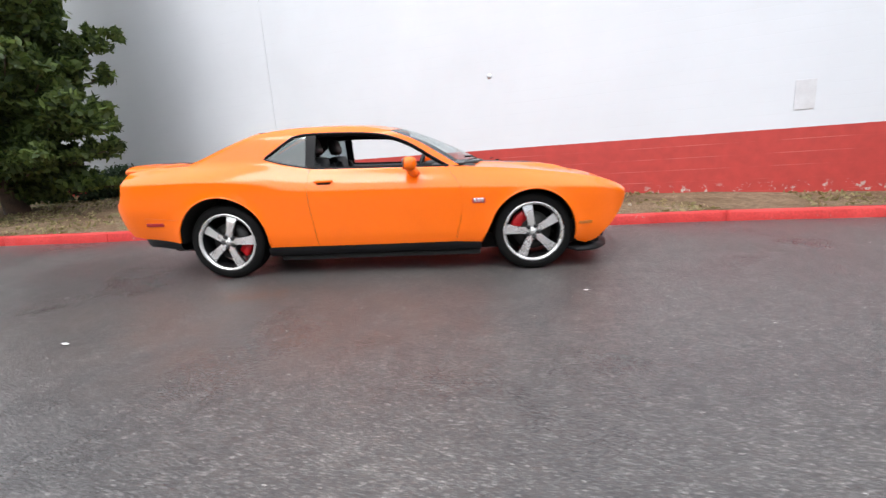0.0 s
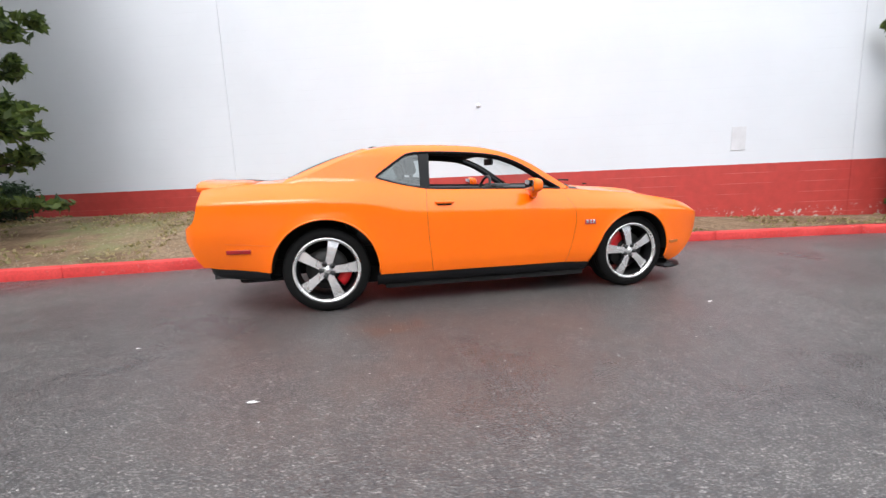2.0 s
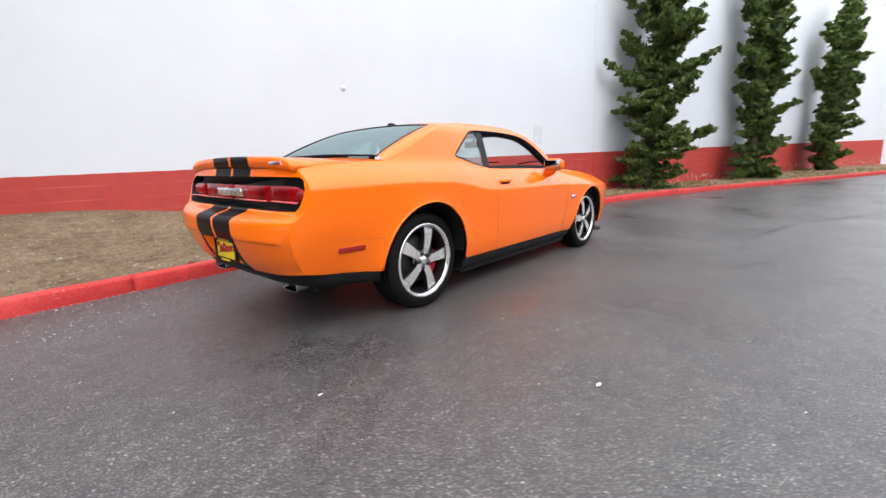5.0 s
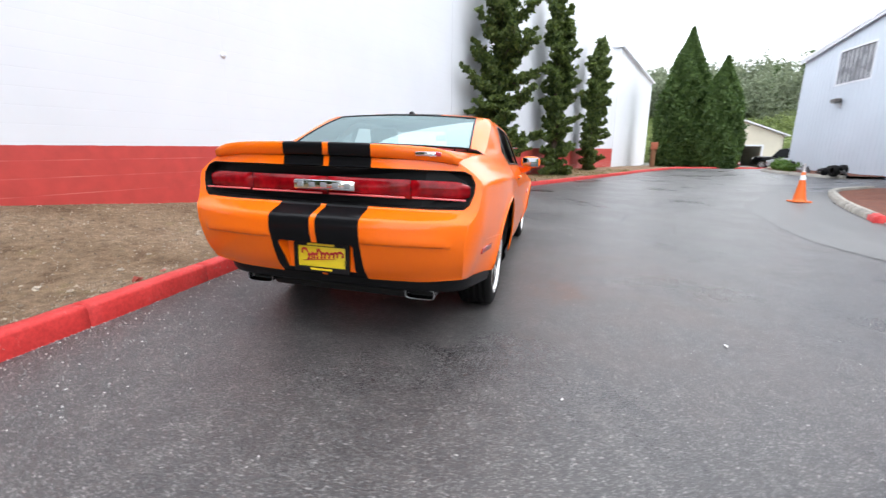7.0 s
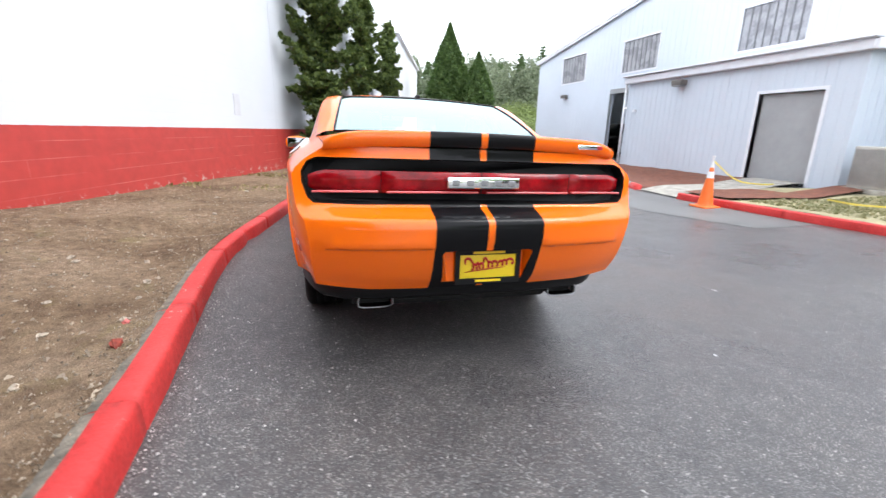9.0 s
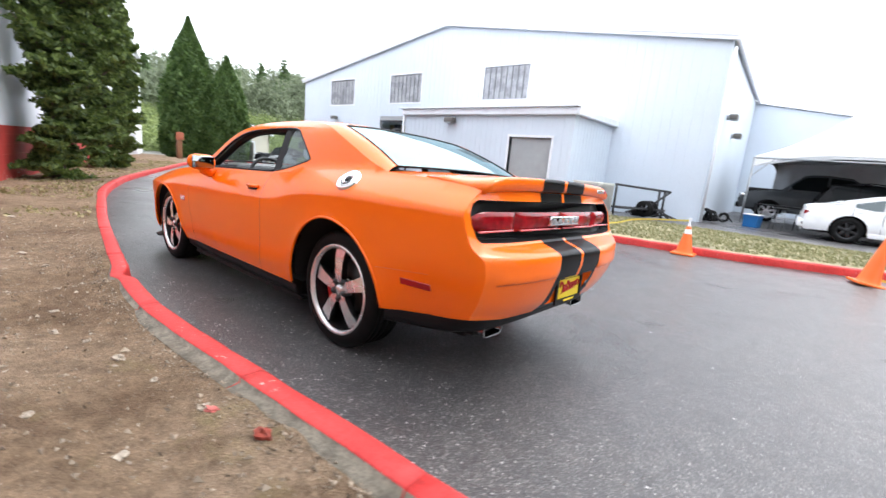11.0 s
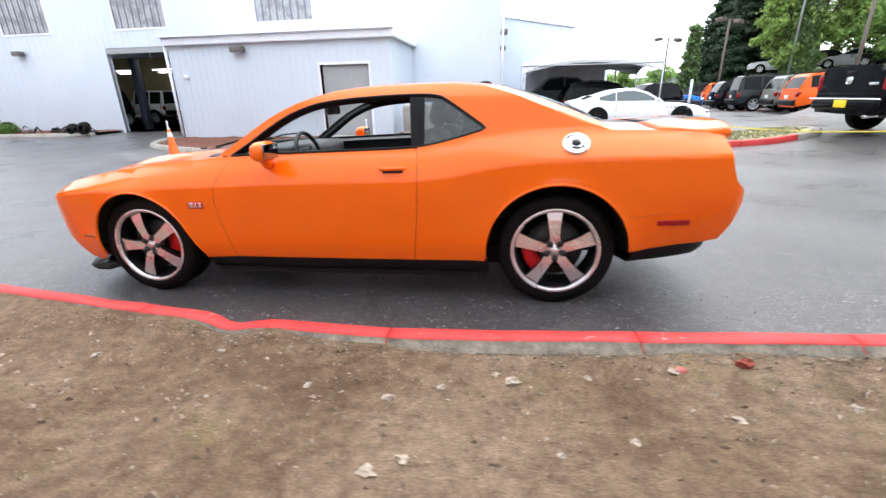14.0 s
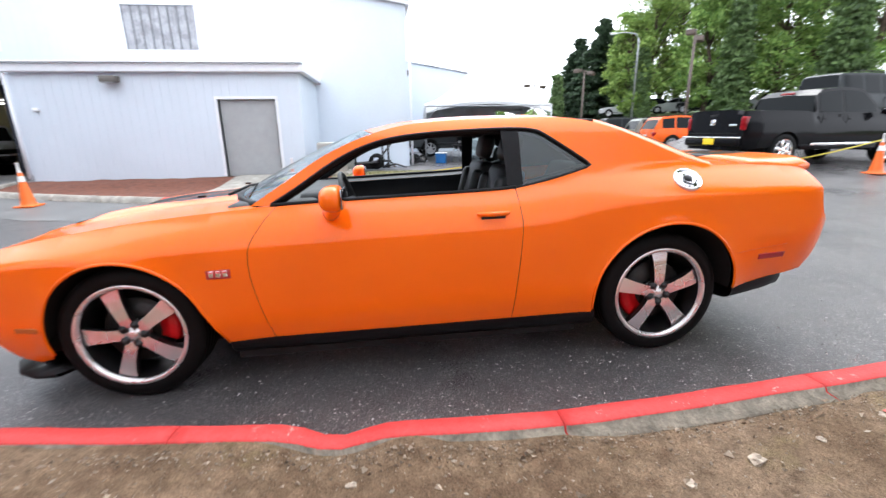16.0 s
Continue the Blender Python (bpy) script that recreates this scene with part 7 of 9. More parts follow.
for i in range(n):
    if gy_[i] < wall_y(gx_[i]) - 0.03 and noise.noise(Vector((gx_[i] * 0.7, gy_[i] * 0.7, 2))) > (0.9 if -3.9 < gx_[i] < 3.4 else -0.1):
        blades.append((gx_[i], gy_[i], verge_z(gx_[i], gy_[i]) + 0.012, 0.025 + 0.03 * rng.random()))
leaves("dry_grass", np.array(blades), leaf_mat("dry_grass_blades", (0.16, 0.15, 0.05), (0.42, 0.34, 0.18)), None, "short dry grass on the verge", "grass", "stuff")
n = 16000
gx_ = rng.uniform(-9, 3.3, n)
gy_ = rng.uniform(-11.4, -6.9, n)
blades = []
for i in range(n):
    if inside([(3.3, -7.1), (-2.5, -7.05), (-7.7, -8.2), (-8.4, -8.8), (-8.3, -10.3), (-4, -11.1), (1.2, -11.4), (1.7, -8.4), (1.9, -7.0)], gx_[i], gy_[i]):
        blades.append((gx_[i], gy_[i], road_z(gx_[i], gy_[i]) + 0.14 - 0.11 * step01((-9.2 - gy_[i]) / 2.2), 0.03 + 0.03 * rng.random()))
leaves("lawn_grass", np.array(blades), leaf_mat("lawn_blades", (0.15, 0.16, 0.065), (0.37, 0.34, 0.20)), None, "short patchy lawn grass", "grass", "stuff")


# ---- vehicles in the car park ----
M_DGLASS = plain("dark_vehicle_glass", (0.010, 0.012, 0.013), 0.05, 0, 0, 0.07)
M_PGLASS = plain("pale_vehicle_glass", (0.06, 0.085, 0.09), 0.04, 0, 0, 0.7)
M_GREYRIM = mat("silver_wheel", (0.55, 0.55, 0.56), 0.35, 0.6, var=0.05, bump=0)
M_PLATE = plain("pale_plate", (0.7, 0.7, 0.68), 0.5)


def body_paint(name, base, coat=0.25, rough=0.35):
    m, n, l, p = node_mat(name)
    co = n.new("ShaderNodeTexCoord").outputs["Object"]
    l.new(ramp(n, l, noise_tex(n, l, co, 3.0), [(0.3, tint(base, 0.9)), (0.7, tint(base, 1.05))]), p.inputs["Base Color"])
    p.inputs["Roughness"].default_value = rough
    p.inputs["Coat Weight"].default_value = coat
    p.inputs["Specular IOR Level"].default_value = 0.08
    p.inputs["Coat Roughness"].default_value = 0.03
    return m


P_BLACK = body_paint("black_paint", (0.005, 0.005, 0.006), 0.1, 0.14)
P_GREY = body_paint("dark_grey_paint", (0.026, 0.030, 0.031), 0.12, 0.2)
P_OLIVE = body_paint("grey_green_paint", (0.17, 0.18, 0.155))
P_SILVER = body_paint("silver_paint", (0.42, 0.43, 0.44))
P_WHITE = body_paint("white_paint", (0.8, 0.81, 0.82))
P_BLUE = body_paint("blue_paint", (0.02, 0.16, 0.5))
P_RED = body_paint("red_paint", (0.35, 0.01, 0.02))
P_COPPER = body_paint("orange_red_paint", (0.72, 0.11, 0.012))

# shapes: x ahead from the rear axle; shoulder line, cabin line, overhangs
SHAPES = {
    "gt": dict(wb=2.94, ro=0.96, fo=0.98, w=1.90, r=0.345, sill=0.22, sh=[(-0.96, 0.88), (-0.7, 0.95), (0.0, 0.96), (0.9, 0.86), (2.0, 0.84), (3.0, 0.80), (3.6, 0.70), (3.92, 0.56)], cab=[(-0.55, 0.95), (-0.1, 1.10), (0.55, 1.29), (1.0, 1.345), (1.35, 1.34), (1.75, 1.22), (2.35, 0.86)], glass=(0, 5), panes=((0.05, 0.62), (0.66, 2.0)), belt=0.93, rails=0),
    "suv": dict(wb=2.70, ro=0.92, fo=0.95, w=1.86, r=0.37, sill=0.30, sh=[(-0.92, 1.02), (-0.5, 1.06), (1.0, 1.02), (2.2, 0.98), (3.0, 0.95), (3.5, 0.85), (3.65, 0.75)], cab=[(-0.86, 1.05), (-0.62, 1.50), (-0.5, 1.62), (0.3, 1.69), (1.0, 1.68), (1.45, 1.60), (2.25, 1.0)], glass=(0, 5), panes=((-0.5, 0.12), (0.2, 0.95), (1.03, 1.95)), belt=1.10, rails=1),
    "boxy": dict(wb=2.65, ro=0.80, fo=0.85, w=1.84, r=0.38, sill=0.34, sh=[(-0.80, 1.05), (-0.5, 1.08), (1.0, 1.07), (2.3, 1.06), (3.1, 1.04), (3.4, 1.0), (3.5, 0.9)], cab=[(-0.76, 1.07), (-0.66, 1.70), (-0.55, 1.76), (0.4, 1.79), (1.2, 1.78), (1.55, 1.74), (2.05, 1.07)], glass=(0, 5), panes=((-0.55, 0.22), (0.3, 0.98), (1.06, 1.8)), belt=1.12, rails=1),
    "sedan": dict(wb=2.72, ro=1.02, fo=0.92, w=1.82, r=0.33, sill=0.22, sh=[(-1.02, 0.90), (-0.8, 0.98), (0.0, 0.97), (1.0, 0.93), (2.2, 0.90), (3.0, 0.84), (3.5, 0.72), (3.64, 0.6)], cab=[(-0.45, 0.97), (0.15, 1.33), (0.45, 1.42), (0.9, 1.45), (1.3, 1.42), (2.2, 0.92)], glass=(0, 4), panes=((0.1, 0.85), (0.92, 1.95)), belt=1.0, rails=0),
    "pickup": dict(wb=3.57, ro=1.24, fo=1.0, w=2.04, r=0.42, sill=0.44, sh=[(-1.20, 1.40), (0.0, 1.40), (0.84, 1.39), (0.9, 1.30), (2.6, 1.28), (3.6, 1.24), (4.3, 1.16), (4.57, 1.0)], cab=[(0.88, 1.36), (0.98, 1.78), (1.2, 1.93), (1.9, 1.99), (2.35, 1.97), (2.6, 1.92), (3.3, 1.26)], glass=(0, 5), panes=((1.08, 1.82), (1.9, 2.95)), belt=1.36, rails=0),
    "open_jeep": dict(wb=2.42, ro=0.62, fo=0.75, w=1.80, r=0.39, sill=0.45, sh=[(-0.62, 1.08), (1.3, 1.06), (2.4, 1.06), (3.1, 1.03), (3.17, 0.95)], cab=[(-0.58, 1.08), (-0.5, 1.72), (-0.4, 1.80), (0.4, 1.82), (1.0, 1.81), (1.2, 1.78), (1.42, 1.08)], glass=(0, 5), panes=((-0.42, 0.22), (0.3, 1.15)), belt=1.12, rails=0),
}


def lin(keys, x):
    if x <= keys[0][0]:
        return keys[0][1]
    for (a, u), (b, v) in zip(keys, keys[1:]):
        if x <= b:
            return u + (v - u) * (x - a) / (b - a)
    return keys[-1][1]


def ring_wheel(name, parent, c, s, r, rim_mat, spokes=6, label="", wide=0.24):
    m = Matrix.Translation(c) @ Matrix.Diagonal((1, s, 1, 1))

    def put(bm):
        bmesh.ops.transform(bm, matrix=m, verts=bm.verts)
        bmesh.ops.recalc_face_normals(bm, faces=bm.faces)
        return bm
    k = r * 0.66
    w = part(name, put(lathe([(k, 0.0), (k + 0.02, 0.012), (r - 0.03, 0.01), (r - 0.005, -0.015), (r, -0.04), (r, -wide + 0.04), (r - 0.02, -wide), (k, -wide)], 26, 'Y')), M_RUBBER, parent)
    bm = lathe([(k + 0.004, 0.006), (k - 0.02, 0.004), (k - 0.028, -0.02), (k - 0.03, -0.12), (0.05, -0.12)], 26, 'Y')
    part("rim", put(bm), rim_mat, w)
    bm = bmesh.new()
    for i in range(spokes):
        a = 2 * math.pi * i / spokes + 0.3
        add_box(bm, (0.5 * k, 0, 0), (0.95 * k, 0.035, 0.075), Matrix.Translation((0, -0.03, 0)) @ Matrix.Rotation(a, 4, 'Y'), 0.008)
    hub = lathe([(0.0, 0.004), (0.05, 0.0), (0.075, -0.02), (0.08, -0.06)], 16, 'Y')
    me = bpy.data.meshes.new("hub")
    hub.to_mesh(me)
    hub.free()
    bm.from_mesh(me)
    bpy.data.meshes.remove(me)
    part("spokes", put(bm), rim_mat, w)
    return w


def vehicle(name, kind, paint, x, y, yaw, label, z=None, category="car", group="", rim=None, fine=0.12, trim=None, glass_mat=None, plate=None, tails=True, low=None):
    """A whole vehicle of one of the SHAPES, its rear axle's middle at x, y."""
    q = SHAPES[kind]
    root = tagged(empty(name), label, category, group)
    wb, ro, fo, w, r, sill = q["wb"], q["ro"], q["fo"], q["w"] / 2, q["r"], q["sill"]
    gm = glass_mat or M_DGLASS
    xb, xf = -ro, wb + fo
    top = lambda u: lin(q["sh"], u)

    def plan(u):
        e0, e1 = (u - xb), (xf - u)
        k = 1.0
        if e0 < 0.5:
            k -= 0.10 * (1 - e0 / 0.5) ** 2
        if e1 < 0.8:
            k -= 0.22 * (1 - e1 / 0.8) ** 2
        return w * k

    def side(u, v):
        t = min(1.0, max(0.0, (v - sill) / (top(u) - sill)))
        return plan(u) * (0.965 + 0.035 * math.sin(math.pi * min(1.0, t * 1.15))) - 0.05 * max(0.0, t - 0.75) / 0.25 - 0.03 * max(0.0, 0.25 - t) / 0.25

    def tail_x(v):
        t = (v - sill) / (top(xb) - sill)
        return xb + (0.06 * max(0.0, t - 0.55) + 0.05 * max(0.0, 0.25 - t) if kind != "pickup" else 0.0)
    ar = r + 0.055
    arch = lambda cx: [(cx + ar * math.cos(radians(a)), r + ar * math.sin(radians(a))) for a in range(-10, 191, 20) if r + ar * math.sin(radians(a)) > sill]
    outline = [(xf, sill + 0.05)] + arch(wb) + arch(0.0) + [(xb + 0.05, sill + 0.03)] + [(tail_x(sill + (top(xb) - sill) * i / 5), sill + (top(xb) - sill) * i / 5) for i in range(1, 6)]
    n = 22
    outline += [(xb + (xf - xb) * i / n, top(xb + (xf - xb) * i / n)) for i in range(1, n + 1)]
    bm = bmesh.new()
    for s in (1, -1):
        patch(bm, outline, [], lambda u, v: Vector((u, s * side(u, v), v)), fine, (), fine, flip=s > 0)
    us = [xb + (xf - xb) * i / 30 for i in range(31)]
    grid_surface(bm, 30, 8, lambda u, v: Vector((xb + (xf - xb) * u, side(xb + (xf - xb) * u, top(xb + (xf - xb) * u)) * (1 - 2 * v), top(xb + (xf - xb) * u) + 0.045 * (1 - (2 * v - 1) ** 4))))
    grid_surface(bm, 8, 8, lambda u, v: Vector((tail_x(sill + (top(xb) - sill) * u) - 0.05 * (1 - (2 * v - 1) ** 4), side(xb, sill + (top(xb) - sill) * u) * (1 - 2 * v), sill + (top(xb) - sill) * u + (0.045 * u ** 6 * (1 - (2 * v - 1) ** 4)))))
    grid_surface(bm, 8, 8, lambda u, v: Vector((xf + 0.10 * (1 - (2 * v - 1) ** 2) - 0.02, side(xf, sill + 0.05 + (top(xf) - sill - 0.05) * u) * (1 - 2 * v), sill + 0.05 + (top(xf) - sill - 0.05) * u + 0.045 * u ** 6 * (1 - (2 * v - 1) ** 4))))
    bmesh.ops.remove_doubles(bm, verts=bm.verts, dist=0.004)
    body = part("body", bm, paint, root)
    part("underbody", box(((xb + xf) / 2, 0, (sill + top(1.0)) / 2), (xf - xb - 0.35, w * 1.1, top(1.0) - sill + 0.05)), M_GAP, root, smooth=False)
    for cx in (0.0, wb):
        part("wheel_well", box((cx, 0, r + 0.2), (2 * ar + 0.04, w * 1.72, 2 * ar - 0.42)), M_GAP, root, smooth=False)
    # cabin
    cab = [Vector((a, 0, b)) for a, b in q["cab"]]
    belt0 = top(1.0)
    wy = lambda u, v: side(u, top(u)) - 0.015 - 0.27 * (v - min(top(u), v))
    bm = bmesh.new()
    poly = [(p.x, p.z) for p in cab] + [(cab[-1].x, top(cab[-1].x) - 0.05), (cab[0].x, top(cab[0].x) - 0.05)]
    for s in (1, -1):
        patch(bm, poly[::-1], [], lambda u, v: Vector((u, s * wy(u, v), v)), 0.25, (), 0.15, flip=s > 0)
    for i, (a, b) in enumerate(zip(cab, cab[1:])):
        if i in q["glass"]:
            continue
        grid_surface(bm, 2, 6, lambda u, v: (lambda p: Vector((p.x, wy(p.x, p.z) * (1 - 2 * v), p.z + 0.02 * (1 - (2 * v - 1) ** 4))))(a.lerp(b, u)))
    bmesh.ops.remove_doubles(bm, verts=bm.verts, dist=0.004)
    part("cabin", bm, paint, root, smooth=False)
    for i, nm in zip(q["glass"], ("rear_window", "windscreen")):
        a, b = cab[i], cab[i + 1]
        bm = bmesh.new()
        grid_surface(bm, 3, 6, lambda u, v: (lambda p: Vector((p.x, (wy(p.x, p.z) - 0.01) * (1 - 2 * v), p.z + 0.02 * (1 - (2 * v - 1) ** 4))))(a.lerp(b, u)))
        part(nm, bm, gm, root)
        if i == q["glass"][0]:
            for sgn_ in (1, -1):
                part("rear_pillar", tube([(a.x, sgn_ * (wy(a.x, a.z) - 0.01), a.z), (b.x, sgn_ * (wy(b.x, b.z) - 0.01), b.z)], 0.03, 6), paint, root)
    for a, b in q["panes"]:
        k = 8
        xs = [a + (b - a) * i / k for i in range(k + 1)]
        up = [(u, lin(q["cab"], u) - 0.075) for u in xs]
        bot = [(u, max(q["belt"], top(u) + 0.02)) for u in xs]
        up = [(u, max(v, d + 0.004)) for (u, v), (_, d) in zip(up, bot)]
        for s in (1, -1):
            bm = bmesh.new()
            lo_ = [bm.verts.new((u, s * (wy(u, v) + 0.006), v)) for u, v in bot]
            hi_ = [bm.verts.new((u, s * (wy(u, v) + 0.006), v)) for u, v in up]
            for i in range(k):
                bm.faces.new((lo_[i], lo_[i + 1], hi_[i + 1], hi_[i]) if s < 0 else (lo_[i + 1], lo_[i], hi_[i], hi_[i + 1]))
            part("side_window", bm, gm, root)
    tr = trim or M_BLACK
    # bumpers, lamps, mirrors, plate
    zb = sill + 0.12
    part("rear_bumper", box((xb - 0.03, 0, zb + 0.07), (0.20, w * 1.72, 0.22), None, 0.05), low or tr, root)
    part("front_bumper", box((xf + 0.0, 0, zb + 0.02), (0.24, w * 1.45, 0.24), None, 0.06), low or tr, root)
    part("grille", box((xf + 0.055, 0, (top(xf) + sill) / 2 + 0.08), (0.05, w * 0.9, 0.14), None, 0.02), M_BLACK, root)
    for s in (1, -1):
        if tails:
            tall = {"suv": 0.20, "boxy": 0.26, "pickup": 0.34, "open_jeep": 0.2}.get(kind, 0.11)
            wide = {"suv": 0.26, "boxy": 0.14, "pickup": 0.13, "open_jeep": 0.14}.get(kind, 0.34)
            zt = top(xb) - tall / 2 - (0.10 if kind != "pickup" else 0.13)
            part("tail_lamp", box((tail_x(zt) + 0.05, s * (side(xb, zt) - wide / 2 + 0.025), zt), (0.16, wide, tall), None, 0.03), M_REDLENS, root, "red tail lamp")
        zt = top(xf - 0.2) - 0.12
        part("headlamp", box((xf - 0.08, s * (plan(xf - 0.15) - 0.17), zt), (0.2, 0.26, 0.12), None, 0.04), M_CHROME, root, "clear headlamp")
        xm = q["cab"][-1][0] - 0.32
        part("door_mirror", box((xm, s * (w + 0.09), top(xm) + 0.10), (0.12, 0.2, 0.15), None, 0.04), paint, root)
        for a, b in q["panes"][-2:]:
            part("door_handle", box((a + 0.12, s * (side(a + 0.1, top(a) - 0.1) + 0.01), top(a) - 0.10), (0.16, 0.03, 0.03), None, 0.01), paint, root)
            seam_x = a - 0.02
            part("door_gap", box((seam_x, s * (side(seam_x, 0.6) - 0.004), (sill + top(seam_x)) / 2 + 0.06), (0.012, 0.012, top(seam_x) - sill - 0.14)), M_GAP, root, smooth=False)
        part("sill_trim", box((wb / 2, s * (side(wb / 2, sill + 0.05) + 0.0), sill + 0.05), (wb - 2 * ar - 0.04, 0.05, 0.14), None, 0.02), low or paint, root)
        if q["rails"]:
            part("roof_rail", tube([(-0.3, s * (wy(0, 1.6) - 0.04), lin(q["cab"], -0.3) + 0.03), (0.4, s * (wy(0, 1.6) - 0.05), lin(q["cab"], 0.4) + 0.06), (1.2, s * (wy(0, 1.6) - 0.04), lin(q["cab"], 1.2) + 0.03)], 0.018, 6), M_BLACK, root)
        for cx in (0.0, wb):
            ring_wheel("wheel", root, (cx, s * (w - 0.03), r), s, r, rim or M_GREYRIM)
    part("number_plate", box((xb - 0.065 - (0.07 if kind == "pickup" else 0.0), 0, zb + (0.30 if kind not in ("pickup",) else 0.09)), (0.015, 0.34, 0.16), None, 0.004), plate or M_PLATE, root)
    gz = road_z(x, y) if z is None else z
    root.matrix_basis = pose(x, y, gz, 0, 0, yaw)
    return root


GT = vehicle("sports_coupe", "gt", P_WHITE, -4.15, -14.55, 183, "white low grand touring coupe with dark wheels", rim=mat("dark_wheel", (0.03, 0.03, 0.032), 0.35, 0.6, var=0.1), fine=0.07, low=P_WHITE, glass_mat=M_PGLASS)
for i in range(3):
    part("side_vent", box((2.42 + i * 0.13, 0.935, 0.70), (0.07, 0.02, 0.035), None, 0.008), M_BLACK, GT)
    part("side_vent", box((2.42 + i * 0.13, -0.935, 0.70), (0.07, 0.02, 0.035), None, 0.008), M_BLACK, GT)
    if i < 2:
        part("exhaust_tip", tube([(-1.02, 0.3 - 0.6 * i, 0.30), (-0.7, 0.3 - 0.6 * i, 0.31)], 0.045, 10), M_BLACKSTEEL, GT)
part("rear_vent", box((-0.92, -0.72, 0.42), (0.16, 0.22, 0.10), None, 0.03), M_BLACK, GT)
part("rear_vent", box((-0.92, 0.72, 0.42), (0.16, 0.22, 0.10), None, 0.03), M_BLACK, GT)

TRUCK_AT = (-9.79, -8.12, 186)
TRUCK = vehicle("pickup_truck", "pickup", P_BLACK, *TRUCK_AT, "black crew-cab pickup truck with chrome wheels and bumper", category="pickup truck", rim=M_CHROME, fine=0.08, trim=P_BLACK, low=P_BLACK, plate=M_YELLOW)
part("chrome_strip", box((-1.36, 0, 0.755), (0.05, 1.9, 0.035), None, 0.012), M_CHROME, TRUCK, "chrome bumper step")
part("tailgate_gap", box((-1.29, 0, 0.86), (0.012, 1.62, 0.012)), M_GAP, TRUCK)
bm = bmesh.new()
add_box(bm, (-1.295, 0, 1.14), (0.02, 0.15, 0.15), None, 0.03)
part("emblem", bm, M_CHROME, TRUCK, "plain chrome emblem on the tailgate")
part("badge", box((-1.285, -0.62, 1.06), (0.012, 0.22, 0.05), None, 0.004), M_CHROME, TRUCK)
part("tailgate_handle", box((-1.29, 0, 1.30), (0.02, 0.24, 0.07), None, 0.015), M_BLACK, TRUCK)
part("third_lamp", box((1.0, 0, 1.86), (0.05, 0.40, 0.05), None, 0.015), M_REDLENS, TRUCK, "red cab lamp")
part("exhaust_tip", tube([(-1.25, -0.55, 0.40), (-0.8, -0.55, 0.42)], 0.05, 10), M_CHROME, TRUCK)
part("rocker_strip", box((1.8, -1.03, 0.56), (2.0, 0.03, 0.06), None, 0.015), M_CHROME, TRUCK)
vehicle("suv", "boxy", P_GREY, -15.5, -11.3, 186, "dark grey off-roader standing on the rise past the pickup")

row = "cars in the first row"
vehicle("suv", "suv", P_COPPER, -13.9, -18.4, 174, "orange-red crossover with black lower cladding", group=row, low=M_BLACK)
vehicle("suv", "suv", P_OLIVE, -14.3, -20.8, 174, "grey-green crossover with silver wheels", group=row, low=M_BLACK)
vehicle("suv", "boxy", P_GREY, -13.65, -23.3, 174, "dark grey boxy off-roader with roof rails", group=row)
vehicle("suv", "suv", P_BLACK, -13.7, -25.7, 174, "black crossover parked in the row", group=row)
vehicle("suv", "suv", P_BLACK, -10.9, -28.6, 15, "black crossover facing the lane", group="cars in the far rows", low=M_BLACK)
vehicle("sedan", "sedan", P_BLUE, -10.6, -31.5, 165, "bright blue saloon in the car park", group="cars in the far rows")
vehicle("sedan", "sedan", P_RED, -9.6, -33.9, 165, "dark red saloon in the car park", group="cars in the far rows")
vehicle("suv", "suv", P_COPPER, -15.2, -31.0, 165, "orange crossover in the far row", group="cars in the far rows")
far = [("sedan", P_SILVER, -19.6, -16.9), ("suv", P_WHITE, -20.1, -19.4), ("sedan", P_OLIVE, -19.5, -22.0), ("sedan", P_BLACK, -20.6, -24.3), ("sedan", P_SILVER, -12.6, -38.0), ("suv", P_GREY, -16.5, -38.6), ("sedan", P_WHITE, -20.0, -39.6), ("suv", P_SILVER, -8.6, -38.4), ("sedan", P_BLACK, -4.8, -37.5), ("sedan", P_SILVER, -20.2, -27.0), ("sedan", P_SILVER, -18.8, -30.2), ("sedan", P_BLACK, -22.0, -31.8), ("suv", P_WHITE, -24.0, -36.0), ("sedan", P_SILVER, -11.5, -46.5), ("sedan", P_BLUE, -15.5, -47.5), ("suv", P_BLACK, -7.5, -45.5), ("sedan", P_WHITE, -19.5, -49.0), ("sedan", P_RED, -3.5, -46.0)]
words = {id(P_SILVER): "silver", id(P_GREY): "dark grey", id(P_WHITE): "white", id(P_BLACK): "black", id(P_BLUE): "blue", id(P_RED): "red", id(P_OLIVE): "grey-green"}
for i, (k, p, x, y) in enumerate(far):
    vehicle("sedan" if k == "sedan" else "suv", k, p, x, y, 165 + (i * 37) % 11 - 5 + (180 if i % 3 == 1 else 0), words[id(p)] + (" saloon" if k == "sedan" else " crossover") + " parked far off in the lot", group="cars in the far rows", fine=0.25)
# under the tent
vehicle("suv", "suv", P_BLACK, -4.2, -18.4, 184, "black minivan parked under the white tent", group="cars under the tent")
vehicle("pickup_truck", "pickup", body_paint("mid_grey_paint", (0.085, 0.09, 0.095), 0.12, 0.25), -5.4, -20.75, 4, "dark grey van-bodied pickup under the tent", category="pickup truck", group="cars under the tent")

# ---- white tent over the parked cars ----
A_ = Vector((-1.45, -16.5, 0))
TU = Vector((-0.998, 0.063, 0))
TV = Vector((-0.063, -0.998, 0))
TW, TD, EAVE, PEAK = 5.56, 5.3, 2.45, 4.7
